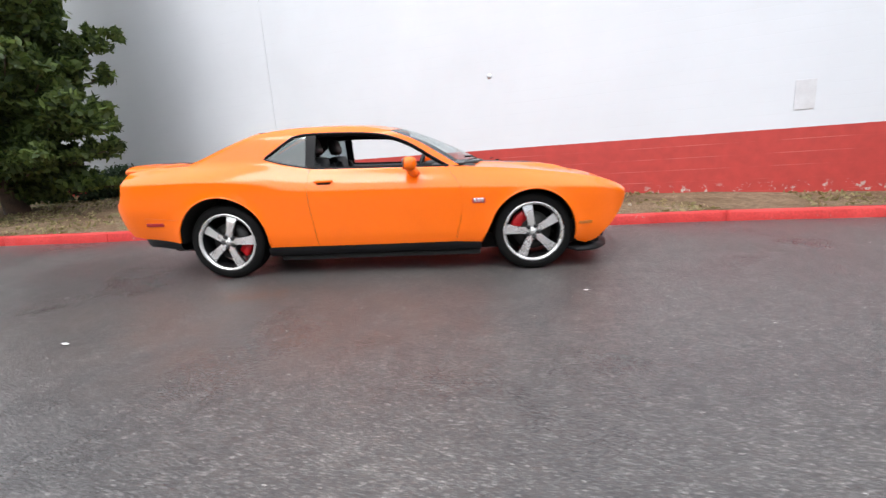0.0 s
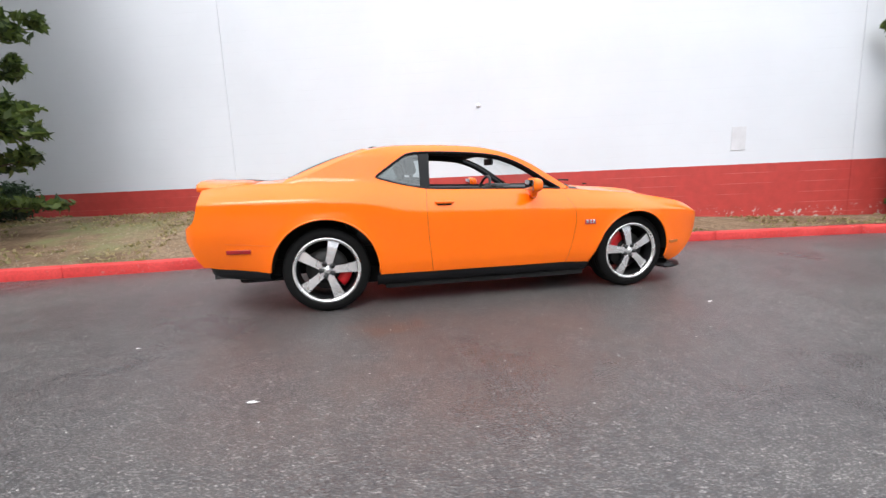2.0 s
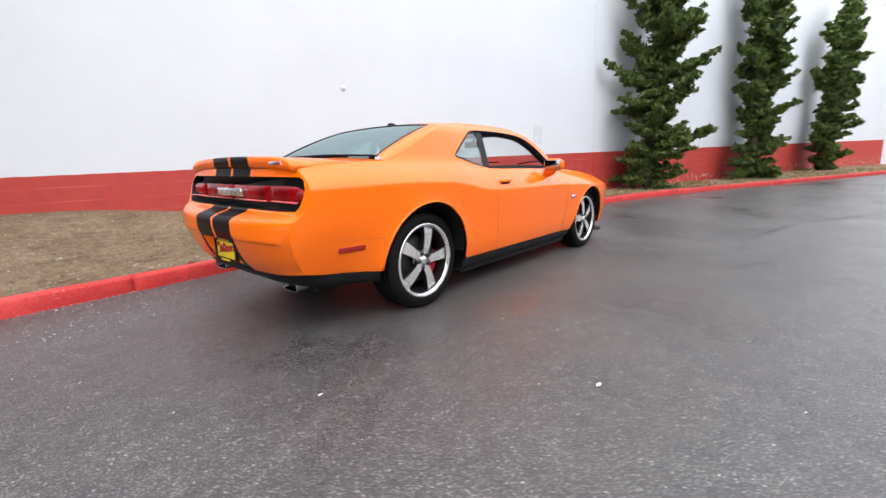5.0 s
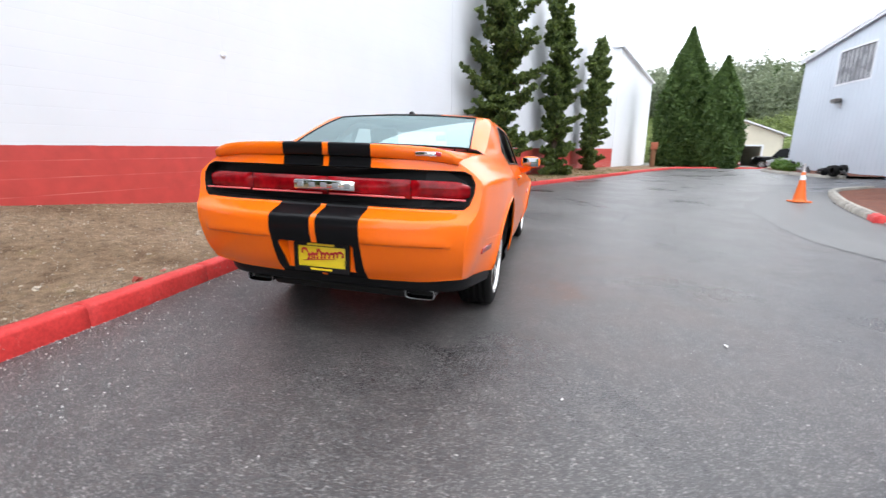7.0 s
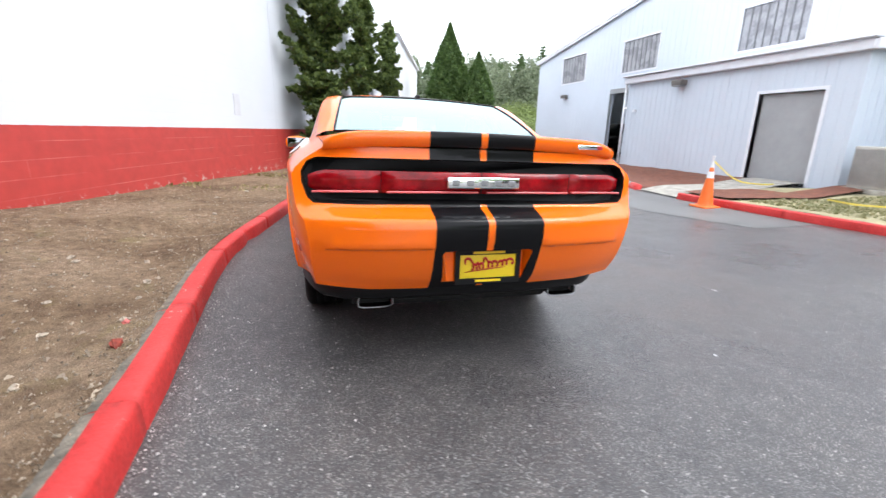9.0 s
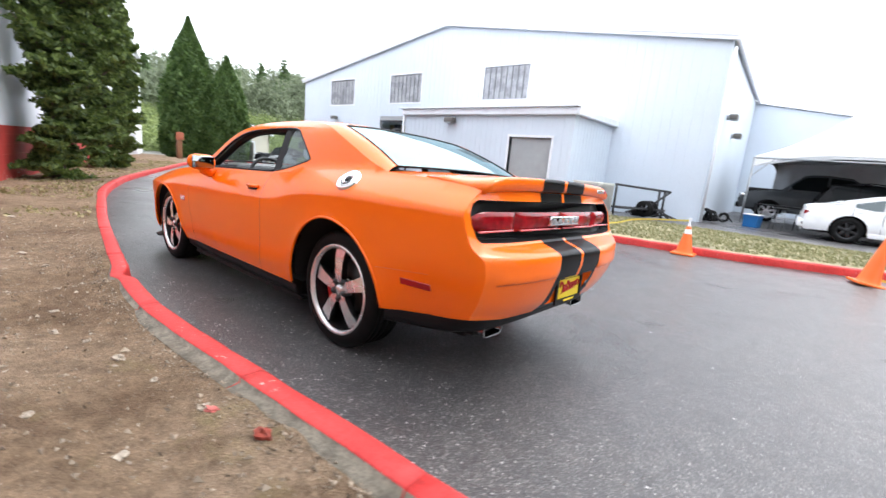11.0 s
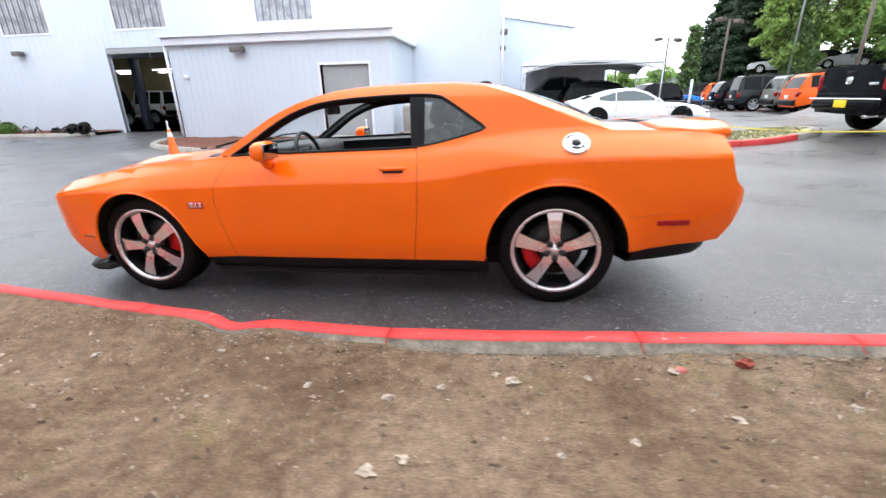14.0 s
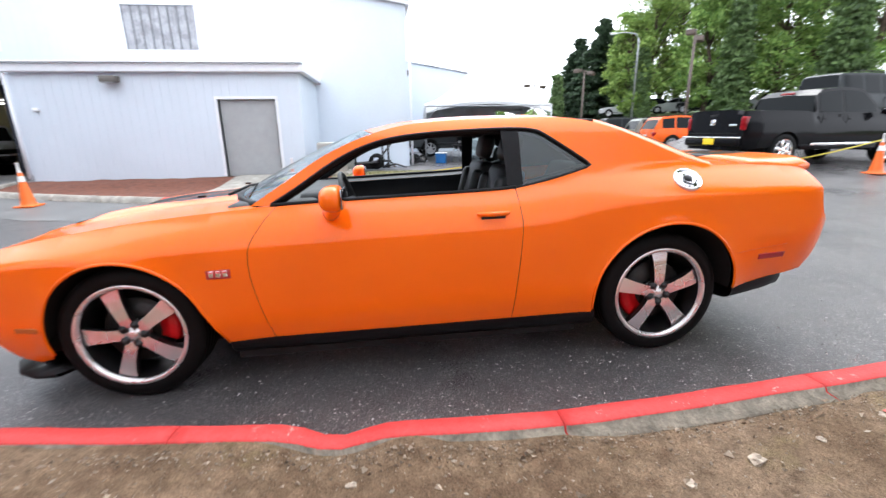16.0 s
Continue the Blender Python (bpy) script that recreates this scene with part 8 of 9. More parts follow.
tent = tagged(empty("tent", pose(A_.x, A_.y, road_z(A_.x, A_.y), 0, 0, 0)), "white vinyl frame tent, its inner shade coloured as a grey arch", "tent")
tz = road_z(A_.x, A_.y)


def tent_pt(u, v, z):
    p = TU * u + TV * v
    return Vector((p.x, p.y, z - tz))


def canopy(u, v):
    a, b = abs(2 * u - 1), abs(2 * v - 1)
    k = 1 - max(a, b)
    return tent_pt(u * TW, v * TD, EAVE + (PEAK - EAVE) * (0.5 * k + 0.5 * k * k) + 0.17 * (1 - min(a, b) ** 2) * max(a, b) ** 3)


bm = bmesh.new()
grid_surface(bm, 24, 24, canopy)
part("canopy", bm, M_TENT, tent, smooth=False)
# inner faces of canopy and valance carry the tent's shade as grey colour
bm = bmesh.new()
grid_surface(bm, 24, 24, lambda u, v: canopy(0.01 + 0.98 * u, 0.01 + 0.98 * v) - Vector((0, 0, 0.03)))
part("lining", bm, M_TENTSHADE, tent, "inside of the canopy, greyed for its shade", smooth=False)
for k, (o, d, ln) in enumerate((((0, 0), (1, 0), TW), ((0, 1), (1, 0), TW), ((0, 0), (0, 1), TD), ((1, 0), (0, 1), TD))):
    for side_, mt_ in ((0.0, M_TENT), (0.012, M_TENTSHADE)):
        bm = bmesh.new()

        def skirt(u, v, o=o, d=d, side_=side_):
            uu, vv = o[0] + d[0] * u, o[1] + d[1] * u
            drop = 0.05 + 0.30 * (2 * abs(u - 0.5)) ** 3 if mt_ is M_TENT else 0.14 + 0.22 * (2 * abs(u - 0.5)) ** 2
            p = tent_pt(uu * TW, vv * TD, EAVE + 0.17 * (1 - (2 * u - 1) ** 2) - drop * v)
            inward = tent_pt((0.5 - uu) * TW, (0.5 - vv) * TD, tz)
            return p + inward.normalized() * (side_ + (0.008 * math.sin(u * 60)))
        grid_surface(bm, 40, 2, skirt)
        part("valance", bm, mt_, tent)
    # eave rails
    a, b = tent_pt(o[0] * TW, o[1] * TD, EAVE - 0.05), tent_pt((o[0] + d[0]) * TW, (o[1] + d[1]) * TD, EAVE - 0.05)
    part("eave_rail", tube([a, b], 0.025, 8), M_STEEL, tent)
# grey sheet added to stand in for the dim back of the tent
bm = bmesh.new()
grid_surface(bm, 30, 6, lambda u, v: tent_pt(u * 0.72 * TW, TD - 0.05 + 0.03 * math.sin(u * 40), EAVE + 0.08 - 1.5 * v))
part("back_shade_sheet", bm, M_TENTSHADE, tent, "added grey sheet standing in for the dim back of the tent")
for u, v in ((0, 0), (1, 0), (0, 1), (1, 1), (0.5, 1)):
    px = tent_pt(u * TW, v * TD, 0)
    part("post", tube([Vector((px.x, px.y, -0.02)), Vector((px.x, px.y, EAVE - tz - 0.03))], 0.035, 8), M_STEEL, tent, "steel tent post")
    part("foot_plate", box((px.x, px.y, 0.01), (0.2, 0.2, 0.03), None, 0.005), M_STEEL, tent)
    if v == 0:
        part("brace", tube([Vector((px.x, px.y, EAVE - tz - 0.7)), tent_pt(u * TW + (0.6 if u == 0 else -0.6), 0, EAVE - 0.06)], 0.018, 6), M_STEEL, tent)
for u in (0.0, 1.0):
    for v in (0.0, 1.0):
        part("hip_rafter", tube([tent_pt(u * TW, v * TD, EAVE - 0.04), canopy(0.5 + (u - 0.5) * 0.5, 0.5 + (v - 0.5) * 0.5) - Vector((0, 0, 0.06)), tent_pt(TW / 2, TD / 2, PEAK - 0.1)], 0.022, 6), M_STEEL, tent)

# beside the tent
bin_ = tagged(empty("plastic_bin"), "blue plastic storage bin by the tent post", "storage bin")
part("body", (lambda b: b)(lathe([(0.0, 0.0), (0.27, 0.0), (0.30, 0.36), (0.32, 0.36), (0.32, 0.40), (0.29, 0.40), (0.27, 0.05)], 4)), mat("blue_plastic", (0.012, 0.12, 0.34), 0.4, var=0.06, bump=0), bin_, smooth=False)
part("lid", box((0, 0, 0.41), (0.47, 0.47, 0.03), pose(0, 0, 0, 0, 0, 45), 0.01), M_WHITE, bin_)
place(bin_, -1.95, -15.0, None, 30)
stool = tagged(empty("shop_stool"), "dark shop stool with steel legs", "stool")
part("seat", lathe([(0.0, 0.66), (0.19, 0.66), (0.2, 0.69), (0.19, 0.72), (0.0, 0.725)], 20), M_BLACK, stool)
for k in range(4):
    a = k * math.pi / 2 + 0.5
    part("leg", tube([(0.12 * math.cos(a), 0.12 * math.sin(a), 0.66), (0.24 * math.cos(a), 0.24 * math.sin(a), 0.0)], 0.014, 6), M_STEEL, stool)
part("foot_ring", (lambda b: b)(lathe([(0.20, 0.25), (0.215, 0.262), (0.20, 0.274), (0.19, 0.262), (0.20, 0.25)], 20)), M_STEEL, stool)
place(stool, -2.6, -15.2)
bench = tagged(empty("work_table"), "black folding work table under the tent", "table")
part("tabletop", box((0, 0, 0.74), (1.3, 0.6, 0.04), None, 0.008), M_BLACK, bench)
for a, b in ((-0.6, -0.25), (0.6, -0.25), (-0.6, 0.25), (0.6, 0.25)):
    part("leg", tube([(a, b, 0.73), (a * 0.95, b, 0.0)], 0.016, 6), M_BLACKSTEEL, bench)
place(bench, -2.5, -16.2, None, -15)


# ---- far things: wooded bank, trees, lamps, shed, hillside ----
EYE0 = Vector((-0.5, 3.3, 0))


def polar(az, d):
    return EYE0.x + d * math.cos(radians(az)), EYE0.y + d * math.sin(radians(az))


def bank_z(x, y):
    """Grassy bank south-west of the car park."""
    d = math.hypot(x - EYE0.x, y - EYE0.y)
    az = math.degrees(math.atan2(y - EYE0.y, x - EYE0.x))
    if az > 0:
        az -= 360
    side_ = step01((-116 - az) / 4)
    return road_z(x, y) + side_ * (2.7 * step01((d - 36) / 14) + 1.5 * step01((d - 54) / 25)) - 0.03


bm = bmesh.new()
grid_surface(bm, 48, 30, lambda u, v: (lambda p: Vector((p[0], p[1], bank_z(*p) + 0.05 * noise.noise(Vector((p[0], p[1], 0))))))(polar(-115 - 75 * u, 35.5 + 60 * v * v)))
bmesh.ops.recalc_face_normals(bm, faces=bm.faces)
tagged(obj("grass_bank", bm, mat("bank_grass", (0.10, 0.15, 0.035), 0.95, var=0.35, scale=0.6, fine=12, bump=0.8)), "green grassy bank under the trees beyond the car park", "grass bank", kind="structure")


def broad_tree(az, d, height, width, seed, label, material, leaf=0.17, amount=11000, bare=0.16, group="trees on the bank"):
    """Tapered trunk, forking limbs and a ragged crown of leaf clumps with gaps between them."""
    x, y = polar(az, d)
    rng = np.random.default_rng(seed)
    root = tagged(empty("broadleaf_tree", pose(x, y, bank_z(x, y) - 0.1)), label, "tree", group)
    bm = bmesh.new()
    stem = [Vector((rng.normal() * 0.12 * i * 0.4, rng.normal() * 0.12 * i * 0.4, height * 0.86 * i / 7)) for i in range(8)]
    add_tube(bm, stem, [0.022 * height * (1 - 0.85 * i / 7) for i in range(8)], 8)
    clouds = []
    n = 34
    for i in range(n):
        t = bare + (1 - bare) * (i + rng.random()) / n
        a = stem[min(6, int(t * 0.98 * 7))]
        az_ = rng.uniform(0, 2 * math.pi)
        reach = width / 2 * (0.55 + 0.6 * math.sin(math.pi * min(1, (t - bare) / (1 - bare) * 0.85 + 0.2))) * rng.uniform(0.35, 0.85)
        b = Vector((a.x + math.cos(az_) * reach, a.y + math.sin(az_) * reach, height * t * 0.97))
        add_tube(bm, [a, a.lerp(b, 0.5) + Vector((0, 0, 0.25)), b], [0.09, 0.05, 0.02], 5)
        r = width * rng.uniform(0.10, 0.2)
        for k in range(3):
            c = b + Vector((rng.normal() * r * 0.6, rng.normal() * r * 0.6, rng.normal() * r * 0.4))
            clouds.append(puff(rng, c, (r, r, r * 0.6), int(amount / n / 3), leaf, 0.35))
    bmesh.ops.recalc_face_normals(bm, faces=bm.faces)
    part("trunk", bm, M_BARK, root)
    leaves("crown", np.concatenate(clouds), material, root)
    return root


def fir(x, y, z, height, width, seed, label, material, leaf=0.22, tiers=26, amount=13000, group="firs by the car park"):
    """A straight trunk with drooping tiers of needle sprays, ragged at the tips."""
    rng = np.random.default_rng(seed)
    root = tagged(empty("fir_tree", pose(x, y, z - 0.1)), label, "tree", group)
    bm = bmesh.new()
    add_tube(bm, [(0, 0, 0), (0.05, 0, height * 0.5), (0, 0.05, height * 0.98)], [0.02 * height, 0.012 * height, 0.02], 8)
    clouds = []
    for i in range(tiers):
        t = 0.05 + 0.93 * i / tiers
        k = max(3, int(11 * (1 - t)) + 2)
        for j in range(k):
            az_ = 2 * math.pi * (j + rng.random()) / k
            reach = width / 2 * (1 - t) ** 0.85 * rng.uniform(0.6, 1.1) + 0.12
            a = Vector((0, 0, height * t))
            b = Vector((math.cos(az_) * reach, math.sin(az_) * reach, height * t - 0.18 * reach + rng.normal() * 0.1))
            add_tube(bm, [a, b], [0.03, 0.01], 4, False)
            m_ = max(1, int(reach / 0.55))
            for q in range(m_):
                c = a.lerp(b, (q + 0.8) / (m_ + 0.3))
                clouds.append(puff(rng, c, (0.5, 0.5, 0.16), 1 + int(amount / tiers / 7 / m_ * 1.2), leaf, 0.3))
    bmesh.ops.recalc_face_normals(bm, faces=bm.faces)
    part("trunk", bm, M_BARK, root)
    leaves("crown", np.concatenate(clouds), material, root)
    return root


M_BRIGHT = leaf_mat("bright_leaves", (0.10, 0.185, 0.035), (0.33, 0.45, 0.11))
M_MIDLEAF = leaf_mat("middle_leaves", (0.09, 0.18, 0.04), (0.32, 0.47, 0.12))
M_DEEP = leaf_mat("deep_leaves", (0.05, 0.09, 0.03), (0.17, 0.26, 0.09))
x, y = polar(-115.2, 56)
fir(x, y, road_z(x, y), 13.6, 12.5, 1, "tall dark fir beyond the car park", M_FIR, 0.2, 38, 40000)
x, y = polar(-112.6, 60)
fir(x, y, road_z(x, y), 12.4, 10.5, 2, "dark fir with wide drooping skirts", M_FIR, 0.2, 38, 40000)
x, y = polar(-117.0, 63)
fir(x, y, road_z(x, y), 13.5, 8.5, 3, "dark fir in the group by the lot", M_FIR, 0.2, 38, 40000)
x, y = polar(-110.0, 46)
fir(x, y, road_z(x, y), 6.6, 1.35, 4, "slim light green poplar-shaped tree", M_DEEP, 0.16, 30, 9000)
for az, d, h, w_, sd, mt_, lb in ((-118.4, 47, 10.2, 4.0, 11, M_BRIGHT, "slender pale green broadleaf tree"), (-120.3, 50, 14.5, 7.5, 12, M_BRIGHT, "tall bright green broadleaf tree"),
                              (-123.2, 54, 15.5, 8.0, 13, M_BRIGHT, "tall bright green broadleaf tree"), (-126.0, 47, 11.5, 6.0, 14, M_MIDLEAF, "rounded green tree behind the lamp post"),
                              (-129.2, 52, 16.5, 8.0, 15, M_BRIGHT, "tall bright green broadleaf tree"), (-132.2, 47, 13.0, 7.0, 16, M_MIDLEAF, "leafy green tree on the bank"),
                              (-134.6, 55, 17.5, 8.5, 17, M_BRIGHT, "tall bright green broadleaf tree"), (-139.0, 50, 16.5, 9.0, 18, M_MIDLEAF, "broad green tree on the bank"),
                              (-143.5, 52, 17.0, 9.5, 19, M_BRIGHT, "tall bright green broadleaf tree"), (-148.5, 50, 16.0, 9.5, 20, M_MIDLEAF, "broad green tree on the bank"),
                              (-154.0, 53, 17.0, 10.0, 21, M_BRIGHT, "tall bright green broadleaf tree"), (-121.6, 62, 16.0, 9.0, 22, M_DEEP, "dark tree deep in the wood"),
                              (-127.4, 64, 18.5, 10.0, 23, M_DEEP, "dark tree deep in the wood"), (-133.5, 66, 20.0, 10.5, 24, M_DEEP, "dark tree deep in the wood"), (-141.0, 66, 20.5, 11.0, 25, M_DEEP, "dark tree deep in the wood"),
                              (-150.0, 66, 20.0, 12.0, 26, M_DEEP, "dark tree deep in the wood"), (-159.0, 60, 18.0, 11.0, 27, M_MIDLEAF, "broad green tree on the bank")):
    broad_tree(az, d, h, w_, sd, lb, mt_)
for az, d, h, w_, sd in ((-128.3, 44, 12.5, 3.2, 31), (-136.9, 43, 15.0, 4.2, 32), (-119.3, 46, 6.5, 2.2, 33)):
    x, y = polar(az, d)
    fir(x, y, bank_z(x, y), h, w_, sd, "dark narrow conifer on the bank", M_DEEP, 0.2, 34, 14000, "narrow conifers on the bank")
for az, d, h, w_, sd in ((-106.6, 92, 4.6, 6.5, 41), (-101.0, 100, 4.2, 8.0, 42), (-96.5, 105, 4.4, 9.0, 43), (-103.3, 58, 3.6, 2.2, 44), (-99.8, 56, 3.4, 2.2, 45), (-108.4, 110, 4.4, 8.0, 46)):
    broad_tree(az, d, h, w_, sd, "small rounded tree at the far end of the lot", M_MIDLEAF, 0.26 if d > 70 else 0.14, 5000, 0.12, "trees at the far end")
# hedge line and low buildings that close the far side of the lot
rng = np.random.default_rng(8)
hedge = np.concatenate([puff(rng, (*polar(-92 - 24 * k / 70, 88 + 14 * rng.random()), 0.9 + rng.random()), (2.2, 2.2, 1.1), 420, 0.34, 0.3) for k in range(70)])
leaves("far_hedge", hedge, M_MIDLEAF, None, "distant hedges and scrub beyond the car park", "hedge", "stuff")


def low_building(az, d, length, depth, h, wall, label, band):
    x, y = polar(az, d)
    root = tagged(empty("low_building", pose(x, y, road_z(x, y) - 0.05, 0, 0, az + 90)), label, "building", "far buildings")
    part("wall", box((0, 0, h / 2), (length, depth, h), None, 0.05), wall, root, smooth=False)
    part("roof", box((0, 0, h + 0.15), (length + 0.8, depth + 0.8, 0.3), None, 0.08), band, root, smooth=False)
    n = int(length / 3)
    for i in range(n):
        part("window", box((-length / 2 + 1.5 + 3 * i, depth / 2 + 0.02, h * 0.55), (1.8, 0.06, 1.1), None, 0.02), M_DGLASS, root, smooth=False)


low_building(-101.5, 118, 24, 9, 3.6, M_CLADTRIM, "long pale low building beyond the lot", M_GREYDOOR)
low_building(-110.5, 96, 15, 8, 3.0, M_TENT, "white low building under the firs", M_STEEL)
low_building(-114.8, 78, 12, 6, 2.6, M_TENT, "white low shed under the firs", M_STEEL)

# parked cars on the upper level under the trees
for i, (az, d, k, p, lb) in enumerate(((-119.3, 51, "suv", P_SILVER, "silver crossover"), (-121.9, 51, "sedan", P_BLACK, "black saloon"), (-124.4, 51, "sedan", P_SILVER, "silver saloon"), (-127.0, 51, "suv", P_GREY, "grey crossover"), (-129.6, 51, "sedan", P_WHITE, "white saloon"), (-132.8, 51, "suv", P_SILVER, "silver crossover"), (-144.0, 51, "suv", P_BLACK, "black crossover"))):
    x, y = polar(az, d)
    vehicle("sedan" if k == "sedan" else "suv", k, p, x, y, az + 90 + (i * 53) % 14, lb + " parked on the bank under the trees", z=bank_z(x, y), group="cars under the trees", fine=0.25)


# lamps and signs of the car park
def area_light(x, y, top, yaw, label, z0=None):
    g = bank_z(x, y) if z0 is None else z0
    root = tagged(empty("lamp_post", pose(x, y, g, 0, 0, yaw)), label, "lamp post", "lamp posts of the lot")
    h = top - g
    part("pole", tube([(0, 0, -0.1), (0, 0, h)], [0.10, 0.075], 8), mat_pole, root)
    part("cross_arm", box((0, 0, h - 0.05), (1.0, 0.07, 0.07), None, 0.01), mat_pole, root)
    for s in (1, -1):
        part("lamp_head", box((s * 0.62, 0, h - 0.06), (0.62, 0.5, 0.30), pose(0, 0, 0, 0, s * 6, 0), 0.04), mat_pole, root, "brown box lamp head")


mat_pole = mat("brown_painted_steel", (0.10, 0.075, 0.06), 0.6, var=0.1)
area_light(-18.6, -23.6, 6.9, 45, "brown twin-headed car park lamp post")
area_light(-17.0, -35.6, 6.3, 40, "brown twin-headed car park lamp post")
area_light(-15.6, -44.8, 6.0, 30, "brown twin-headed car park lamp post")
area_light(-12.6, -52.0, 6.0, 30, "brown twin-headed car park lamp post")


def street_lamp(x, y, h, yaw, arm, label):
    g = bank_z(x, y)
    root = tagged(empty("street_lamp", pose(x, y, g, 0, 0, yaw)), label, "street lamp", "street lamps")
    part("pole", tube([(0, 0, -0.1), (0, 0, h - 1.0), (0.06, 0, h - 0.5)], [0.11, 0.07, 0.06], 8), M_STEEL, root)
    part("arm", tube([(0.06, 0, h - 0.55), (0.35, 0, h - 0.15), (arm * 0.6, 0, h), (arm, 0, h)], [0.05, 0.045, 0.04, 0.035], 6), M_STEEL, root)
    part("lamp_head", box((arm + 0.25, 0, h - 0.02), (0.6, 0.22, 0.12), None, 0.04), M_CLADTRIM, root)


x, y = polar(-118.7, 45)
street_lamp(x, y, 8.1, -28, 1.9, "grey street lamp with a curved arm")
x, y = polar(-116.3, 62)
street_lamp(x, y, 6.8, 152, 2.2, "grey street lamp with a curved arm")
x, y = polar(-116.9, 60)
sg = tagged(empty("road_sign", pose(x, y, road_z(x, y), 0, 0, -27)), "blue square sign on a post", "sign")
part("post", tube([(0, 0, 0), (0, 0, 3.2)], 0.05, 6), M_STEEL, sg)
part("board", box((0, 0.08, 2.7), (1.1, 0.05, 1.1), None, 0.02), mat("blue_sign_paint", (0.03, 0.2, 0.55), 0.4, var=0.05, bump=0), sg)
mast = tagged(empty("light_mast", pose(-7.35, -13.9, road_z(-7.35, -13.9))), "slim steel post standing past the white coupe", "post")
part("post", tube([(0, 0, -0.05), (0, 0, 1.6)], 0.05, 8), M_STEEL, mast)
part("foot_plate", box((0, 0, 0.01), (0.25, 0.25, 0.03), None, 0.005), M_STEEL, mast)

# ---- east: shed and hillside ----
shed = tagged(empty("garage_shed", Matrix.Translation((53.4, -22.0, road_z(53.4, -22.0) - 0.05)) @ pose(0, 0, 0, 0, 0, 2) @ Matrix.Scale(1.2, 4)), "cream gabled garage with an open dark doorway", "garage")
M_CREAM = mat("cream_siding", (0.62, 0.58, 0.46), 0.6, var=0.06, scale=1.0)
gab = [(-3.7, 0), (-1.9, 0), (-1.9, 2.1), (1.9, 2.1), (1.9, 0), (3.7, 0), (3.7, 3.1), (0, 4.4), (-3.7, 3.1)]
FACE = Matrix(((0, 0, 1, 0), (1, 0, 0, 0), (0, 1, 0, 0), (0, 0, 0, 1)))
part("front_wall", slab(gab, [], FACE, 0.15), M_CREAM, shed, smooth=False)
part("side_wall", box((4.0, -3.63, 1.55), (8.0, 0.14, 3.1)), M_CREAM, shed, smooth=False)
part("side_wall", box((4.0, 3.63, 1.55), (8.0, 0.14, 3.1)), M_CREAM, shed, smooth=False)
part("back_wall", box((8.0, 0, 1.6), (0.14, 7.1, 3.2)), M_DARKIN, shed, smooth=False)
for s in (1, -1):
    bm = bmesh.new()
    grid_surface(bm, 2, 2, lambda u, v: Vector((-0.35 + 8.7 * u, s * 4.05 * (1 - v), 2.99 + 1.44 * v)))
    r_ = bmesh.ops.extrude_face_region(bm, geom=list(bm.faces))
    bmesh.ops.translate(bm, vec=(0, 0, 0.12), verts=[g for g in r_["geom"] if isinstance(g, bmesh.types.BMVert)])
    bmesh.ops.recalc_face_normals(bm, faces=bm.faces)
    part("roof", bm, M_CLADTRIM, shed, smooth=False)
part("door_frame", box((-0.03, 2.0, 1.05), (0.1, 0.14, 2.2)), M_CLADTRIM, shed, smooth=False)
part("door_frame", box((-0.03, -2.0, 1.05), (0.1, 0.14, 2.2)), M_CLADTRIM, shed, smooth=False)
part("door_frame", box((-0.03, 0, 2.17), (0.1, 4.14, 0.14)), M_CLADTRIM, shed, smooth=False)
vehicle("sedan", "sedan", P_RED, 57.4, -21.7, 182, "dark red car inside the garage", z=road_z(57.4, -21.7), fine=0.25)
for (x, y, p, k, yaw, lb) in ((40.9, -22.5, P_BLACK, "boxy", 62, "black square off-roader parked behind the workshop corner"), (38.3, -22.8, P_SILVER, "sedan", 60, "silver saloon parked between two dark cars"), (31.2, -22.6, P_GREY, "pickup", 57, "dark grey pickup truck nosing past the workshop corner")):
    vehicle("pickup_truck" if k == "pickup" else ("suv" if k == "boxy" else k), k, p, x, y, yaw, lb, z=road_z(x, y), group="cars by the garage", fine=0.2, category="pickup truck" if k == "pickup" else "car")


def hill_z(x, y):
    d = math.hypot(x + 4.6, y)
    return -2.2 + 1.6 * step01((d - 86) / 10) + 17.0 * step01((d - 92) / 95) + 0.6 * noise.noise(Vector((x * 0.05, y * 0.05, 3)))


def hill_at(u, v):
    az, d = radians(6 - 66 * u), 86 + 150 * v
    x, y = -4.6 + d * math.cos(az), d * math.sin(az)
    return Vector((x, y, hill_z(x, y)))


bm = bmesh.new()
grid_surface(bm, 40, 30, hill_at)
bmesh.ops.recalc_face_normals(bm, faces=bm.faces)
tagged(obj("hillside", bm, mat("hill_scrub", (0.12, 0.17, 0.04), 0.95, var=0.4, scale=0.3, fine=4, bump=0.8)), "green scrubby hillside beyond the garage", "hillside", kind="structure")
rng = np.random.default_rng(21)
scrub, wood = [], []
for i in range(420):
    az, d = radians(rng.uniform(-58, 4)), rng.uniform(89, 132)
    x, y = -4.6 + d * math.cos(az), d * math.sin(az)
    r = rng.uniform(1.9, 4.0)
    scrub.append(puff(rng, (x, y, hill_z(x, y) + r * 0.45), (r * 1.3, r * 1.3, r * 0.8), 420, 0.30, 0.45))
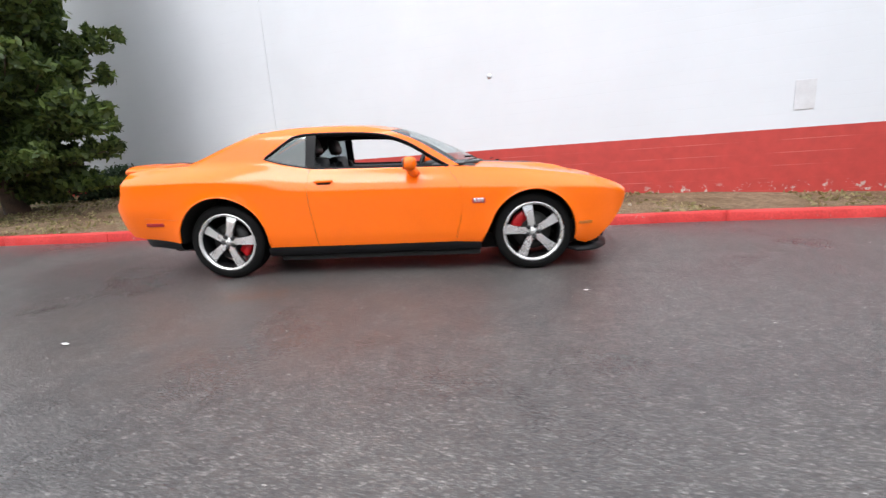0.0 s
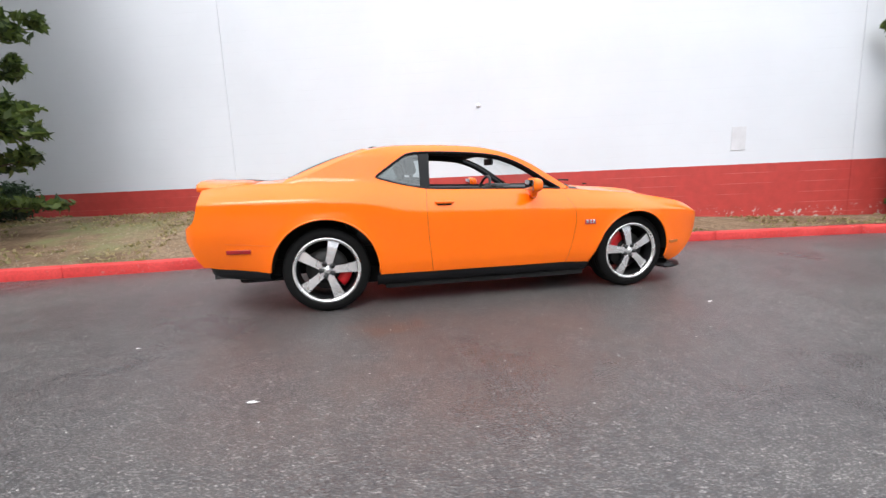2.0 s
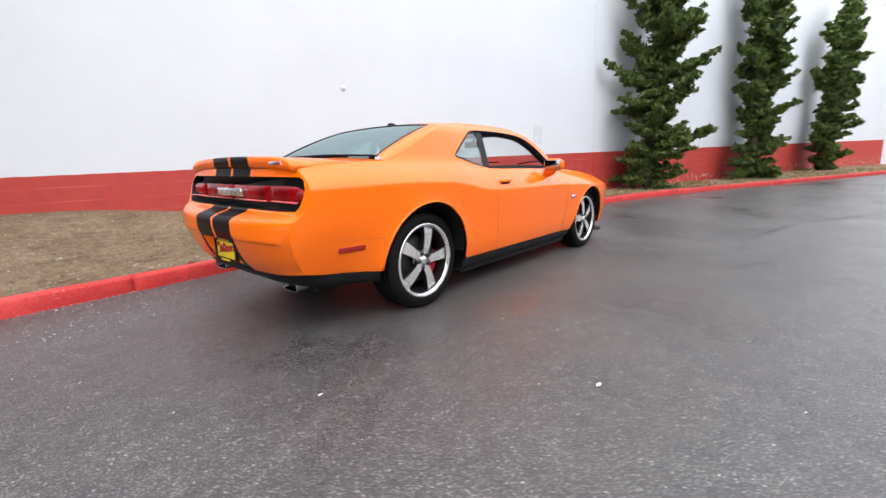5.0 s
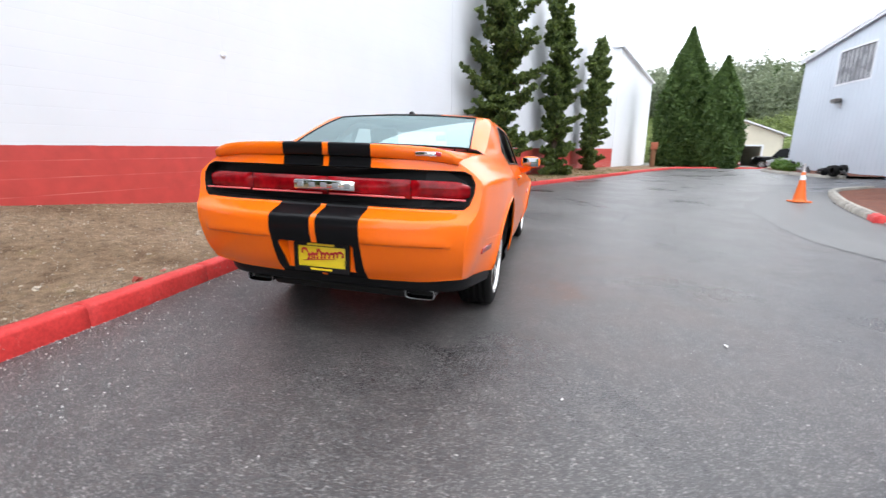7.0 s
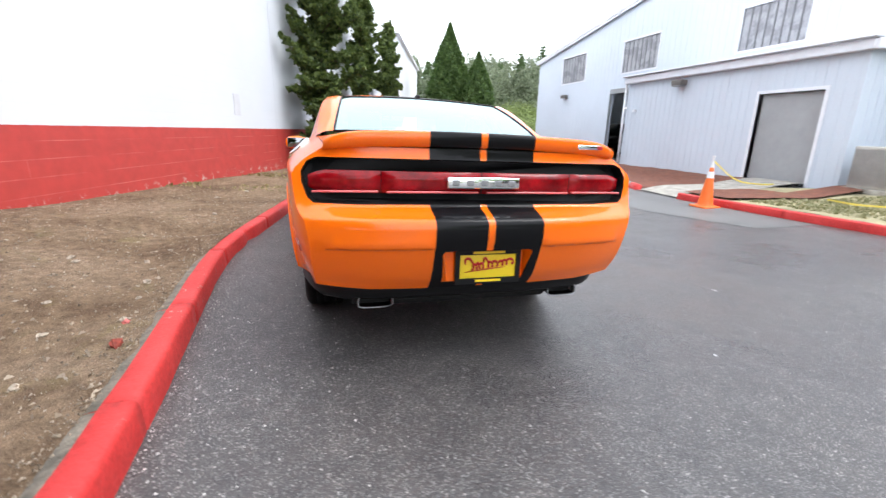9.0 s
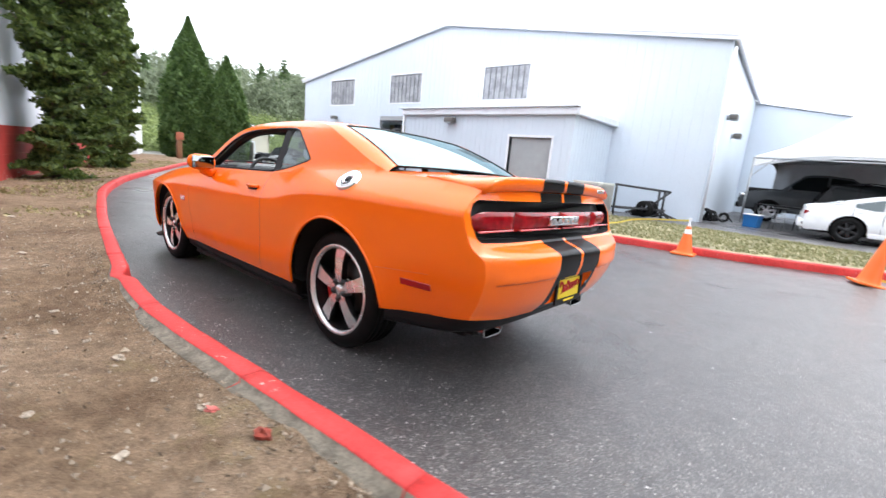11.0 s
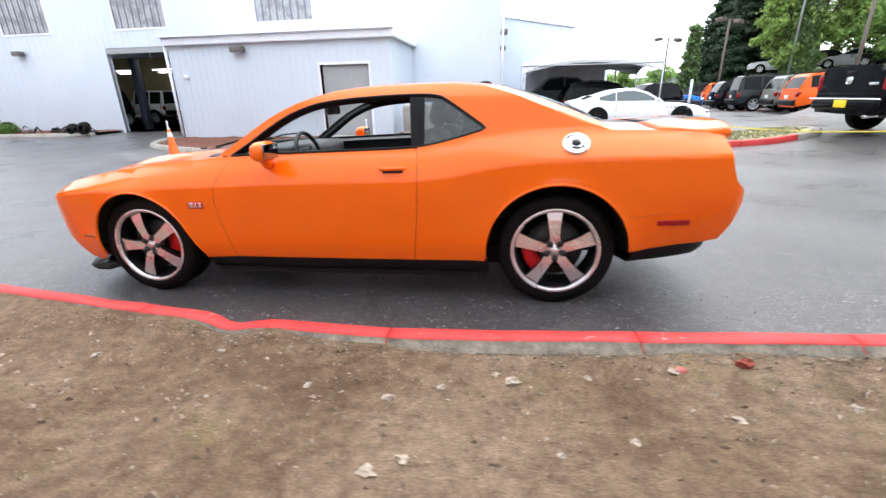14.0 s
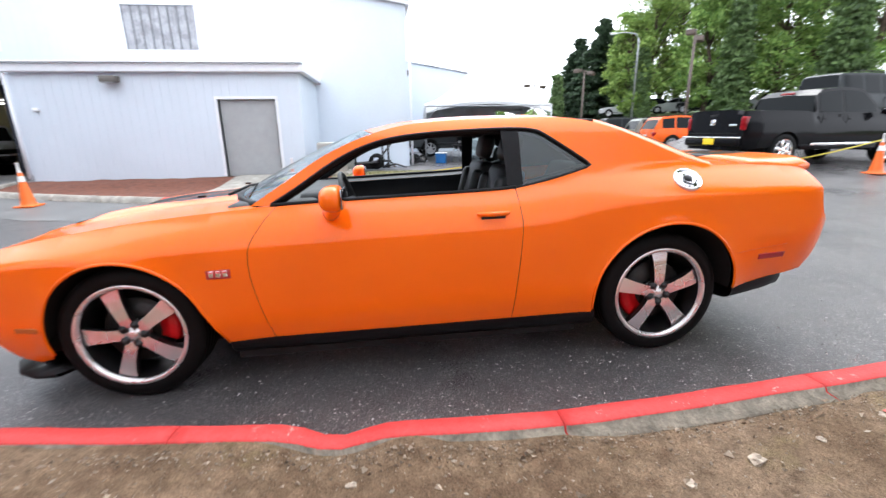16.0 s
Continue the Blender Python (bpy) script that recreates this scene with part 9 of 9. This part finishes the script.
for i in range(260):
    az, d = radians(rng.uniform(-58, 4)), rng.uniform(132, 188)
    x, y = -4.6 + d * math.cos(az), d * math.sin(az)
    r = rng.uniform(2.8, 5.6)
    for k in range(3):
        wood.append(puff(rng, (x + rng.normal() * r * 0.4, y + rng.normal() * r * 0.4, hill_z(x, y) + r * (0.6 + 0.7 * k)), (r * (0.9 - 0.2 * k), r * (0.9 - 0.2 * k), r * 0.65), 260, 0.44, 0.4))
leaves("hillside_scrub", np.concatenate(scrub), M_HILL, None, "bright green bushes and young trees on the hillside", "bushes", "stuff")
# distance haze is put into these leaves as paler, greyer greens
leaves("hillside_wood", np.concatenate(wood), leaf_mat("haze_paled_leaves", (0.14, 0.175, 0.11), (0.28, 0.32, 0.20)), None, "green wood along the top of the hillside, its colours paled for haze", "wood", "stuff")
for az, d, h, w_, sd in ((-22.4, 150, 13.0, 6.5, 61), (-24.9, 158, 15.0, 9.0, 62), (-27.4, 165, 17.0, 12.0, 63), (-13.5, 142, 14.0, 11.0, 64), (-17.5, 152, 12.0, 8.0, 65)):
    x, y = -4.6 + d * math.cos(radians(az)), d * math.sin(radians(az))
    fir(x, y, hill_z(x, y), h, w_, sd, "dark conifer on the crest of the hillside", M_DEEP, 0.42, 18, 4000, "conifers on the crest")

# inside the open workshop bay
JEEP = vehicle("jeep", "open_jeep", P_WHITE, 18.6, -19.7, 0, "white square jeep inside the workshop", z=0.06)
vehicle("jeep", "open_jeep", P_BLACK, 19.7, -17.2, 97, "black square jeep with its bonnet towards the open bay", z=0.06)

M_TUBE = bpy.data.materials.new("lit_tube")
M_TUBE.use_nodes = True
M_TUBE.node_tree.nodes["Principled BSDF"].inputs["Emission Color"].default_value = (1.0, 0.95, 0.85, 1)
M_TUBE.node_tree.nodes["Principled BSDF"].inputs["Emission Strength"].default_value = 5.0
M_INNER = mat("yellowed_workshop_wall", (0.42, 0.36, 0.2), 0.8, var=0.2, scale=1.0)
tagged(obj("wall_bay_back", box((16.0, -20.7, 1.9), (13.4, 0.08, 3.6)), M_INNER, None, False), "yellowed inner wall of the workshop bay", "wall", kind="structure")
for x, y in ((15.6, -16.6), (17.8, -16.8), (17.0, -18.6), (19.4, -18.6)):
    tl = tagged(empty("tube_lamp", pose(x, y, 2.75)), "lit strip lamp hanging in the workshop", "strip lamp", "workshop strip lamps")
    part("housing", box((0, 0, 0.05), (1.25, 0.14, 0.06), None, 0.01), M_CLADTRIM, tl)
    part("tube", box((0, 0, 0.0), (1.2, 0.04, 0.03), None, 0.015), M_TUBE, tl)
    for q in (-0.5, 0.5):
        part("hanger", tube([(q, 0, 0.08), (q, 0, 2.0)], 0.008, 4), M_STEEL, tl)
for x in (14.1, 16.2):
    tagged(obj("lift_post", box((x, -15.6, 1.6), (0.28, 0.32, 3.2), None, 0.02), mat("dark_lift_steel", (0.03, 0.035, 0.05), 0.5), None), "dark steel post of a car lift in the bay", "lift post", "lift posts")
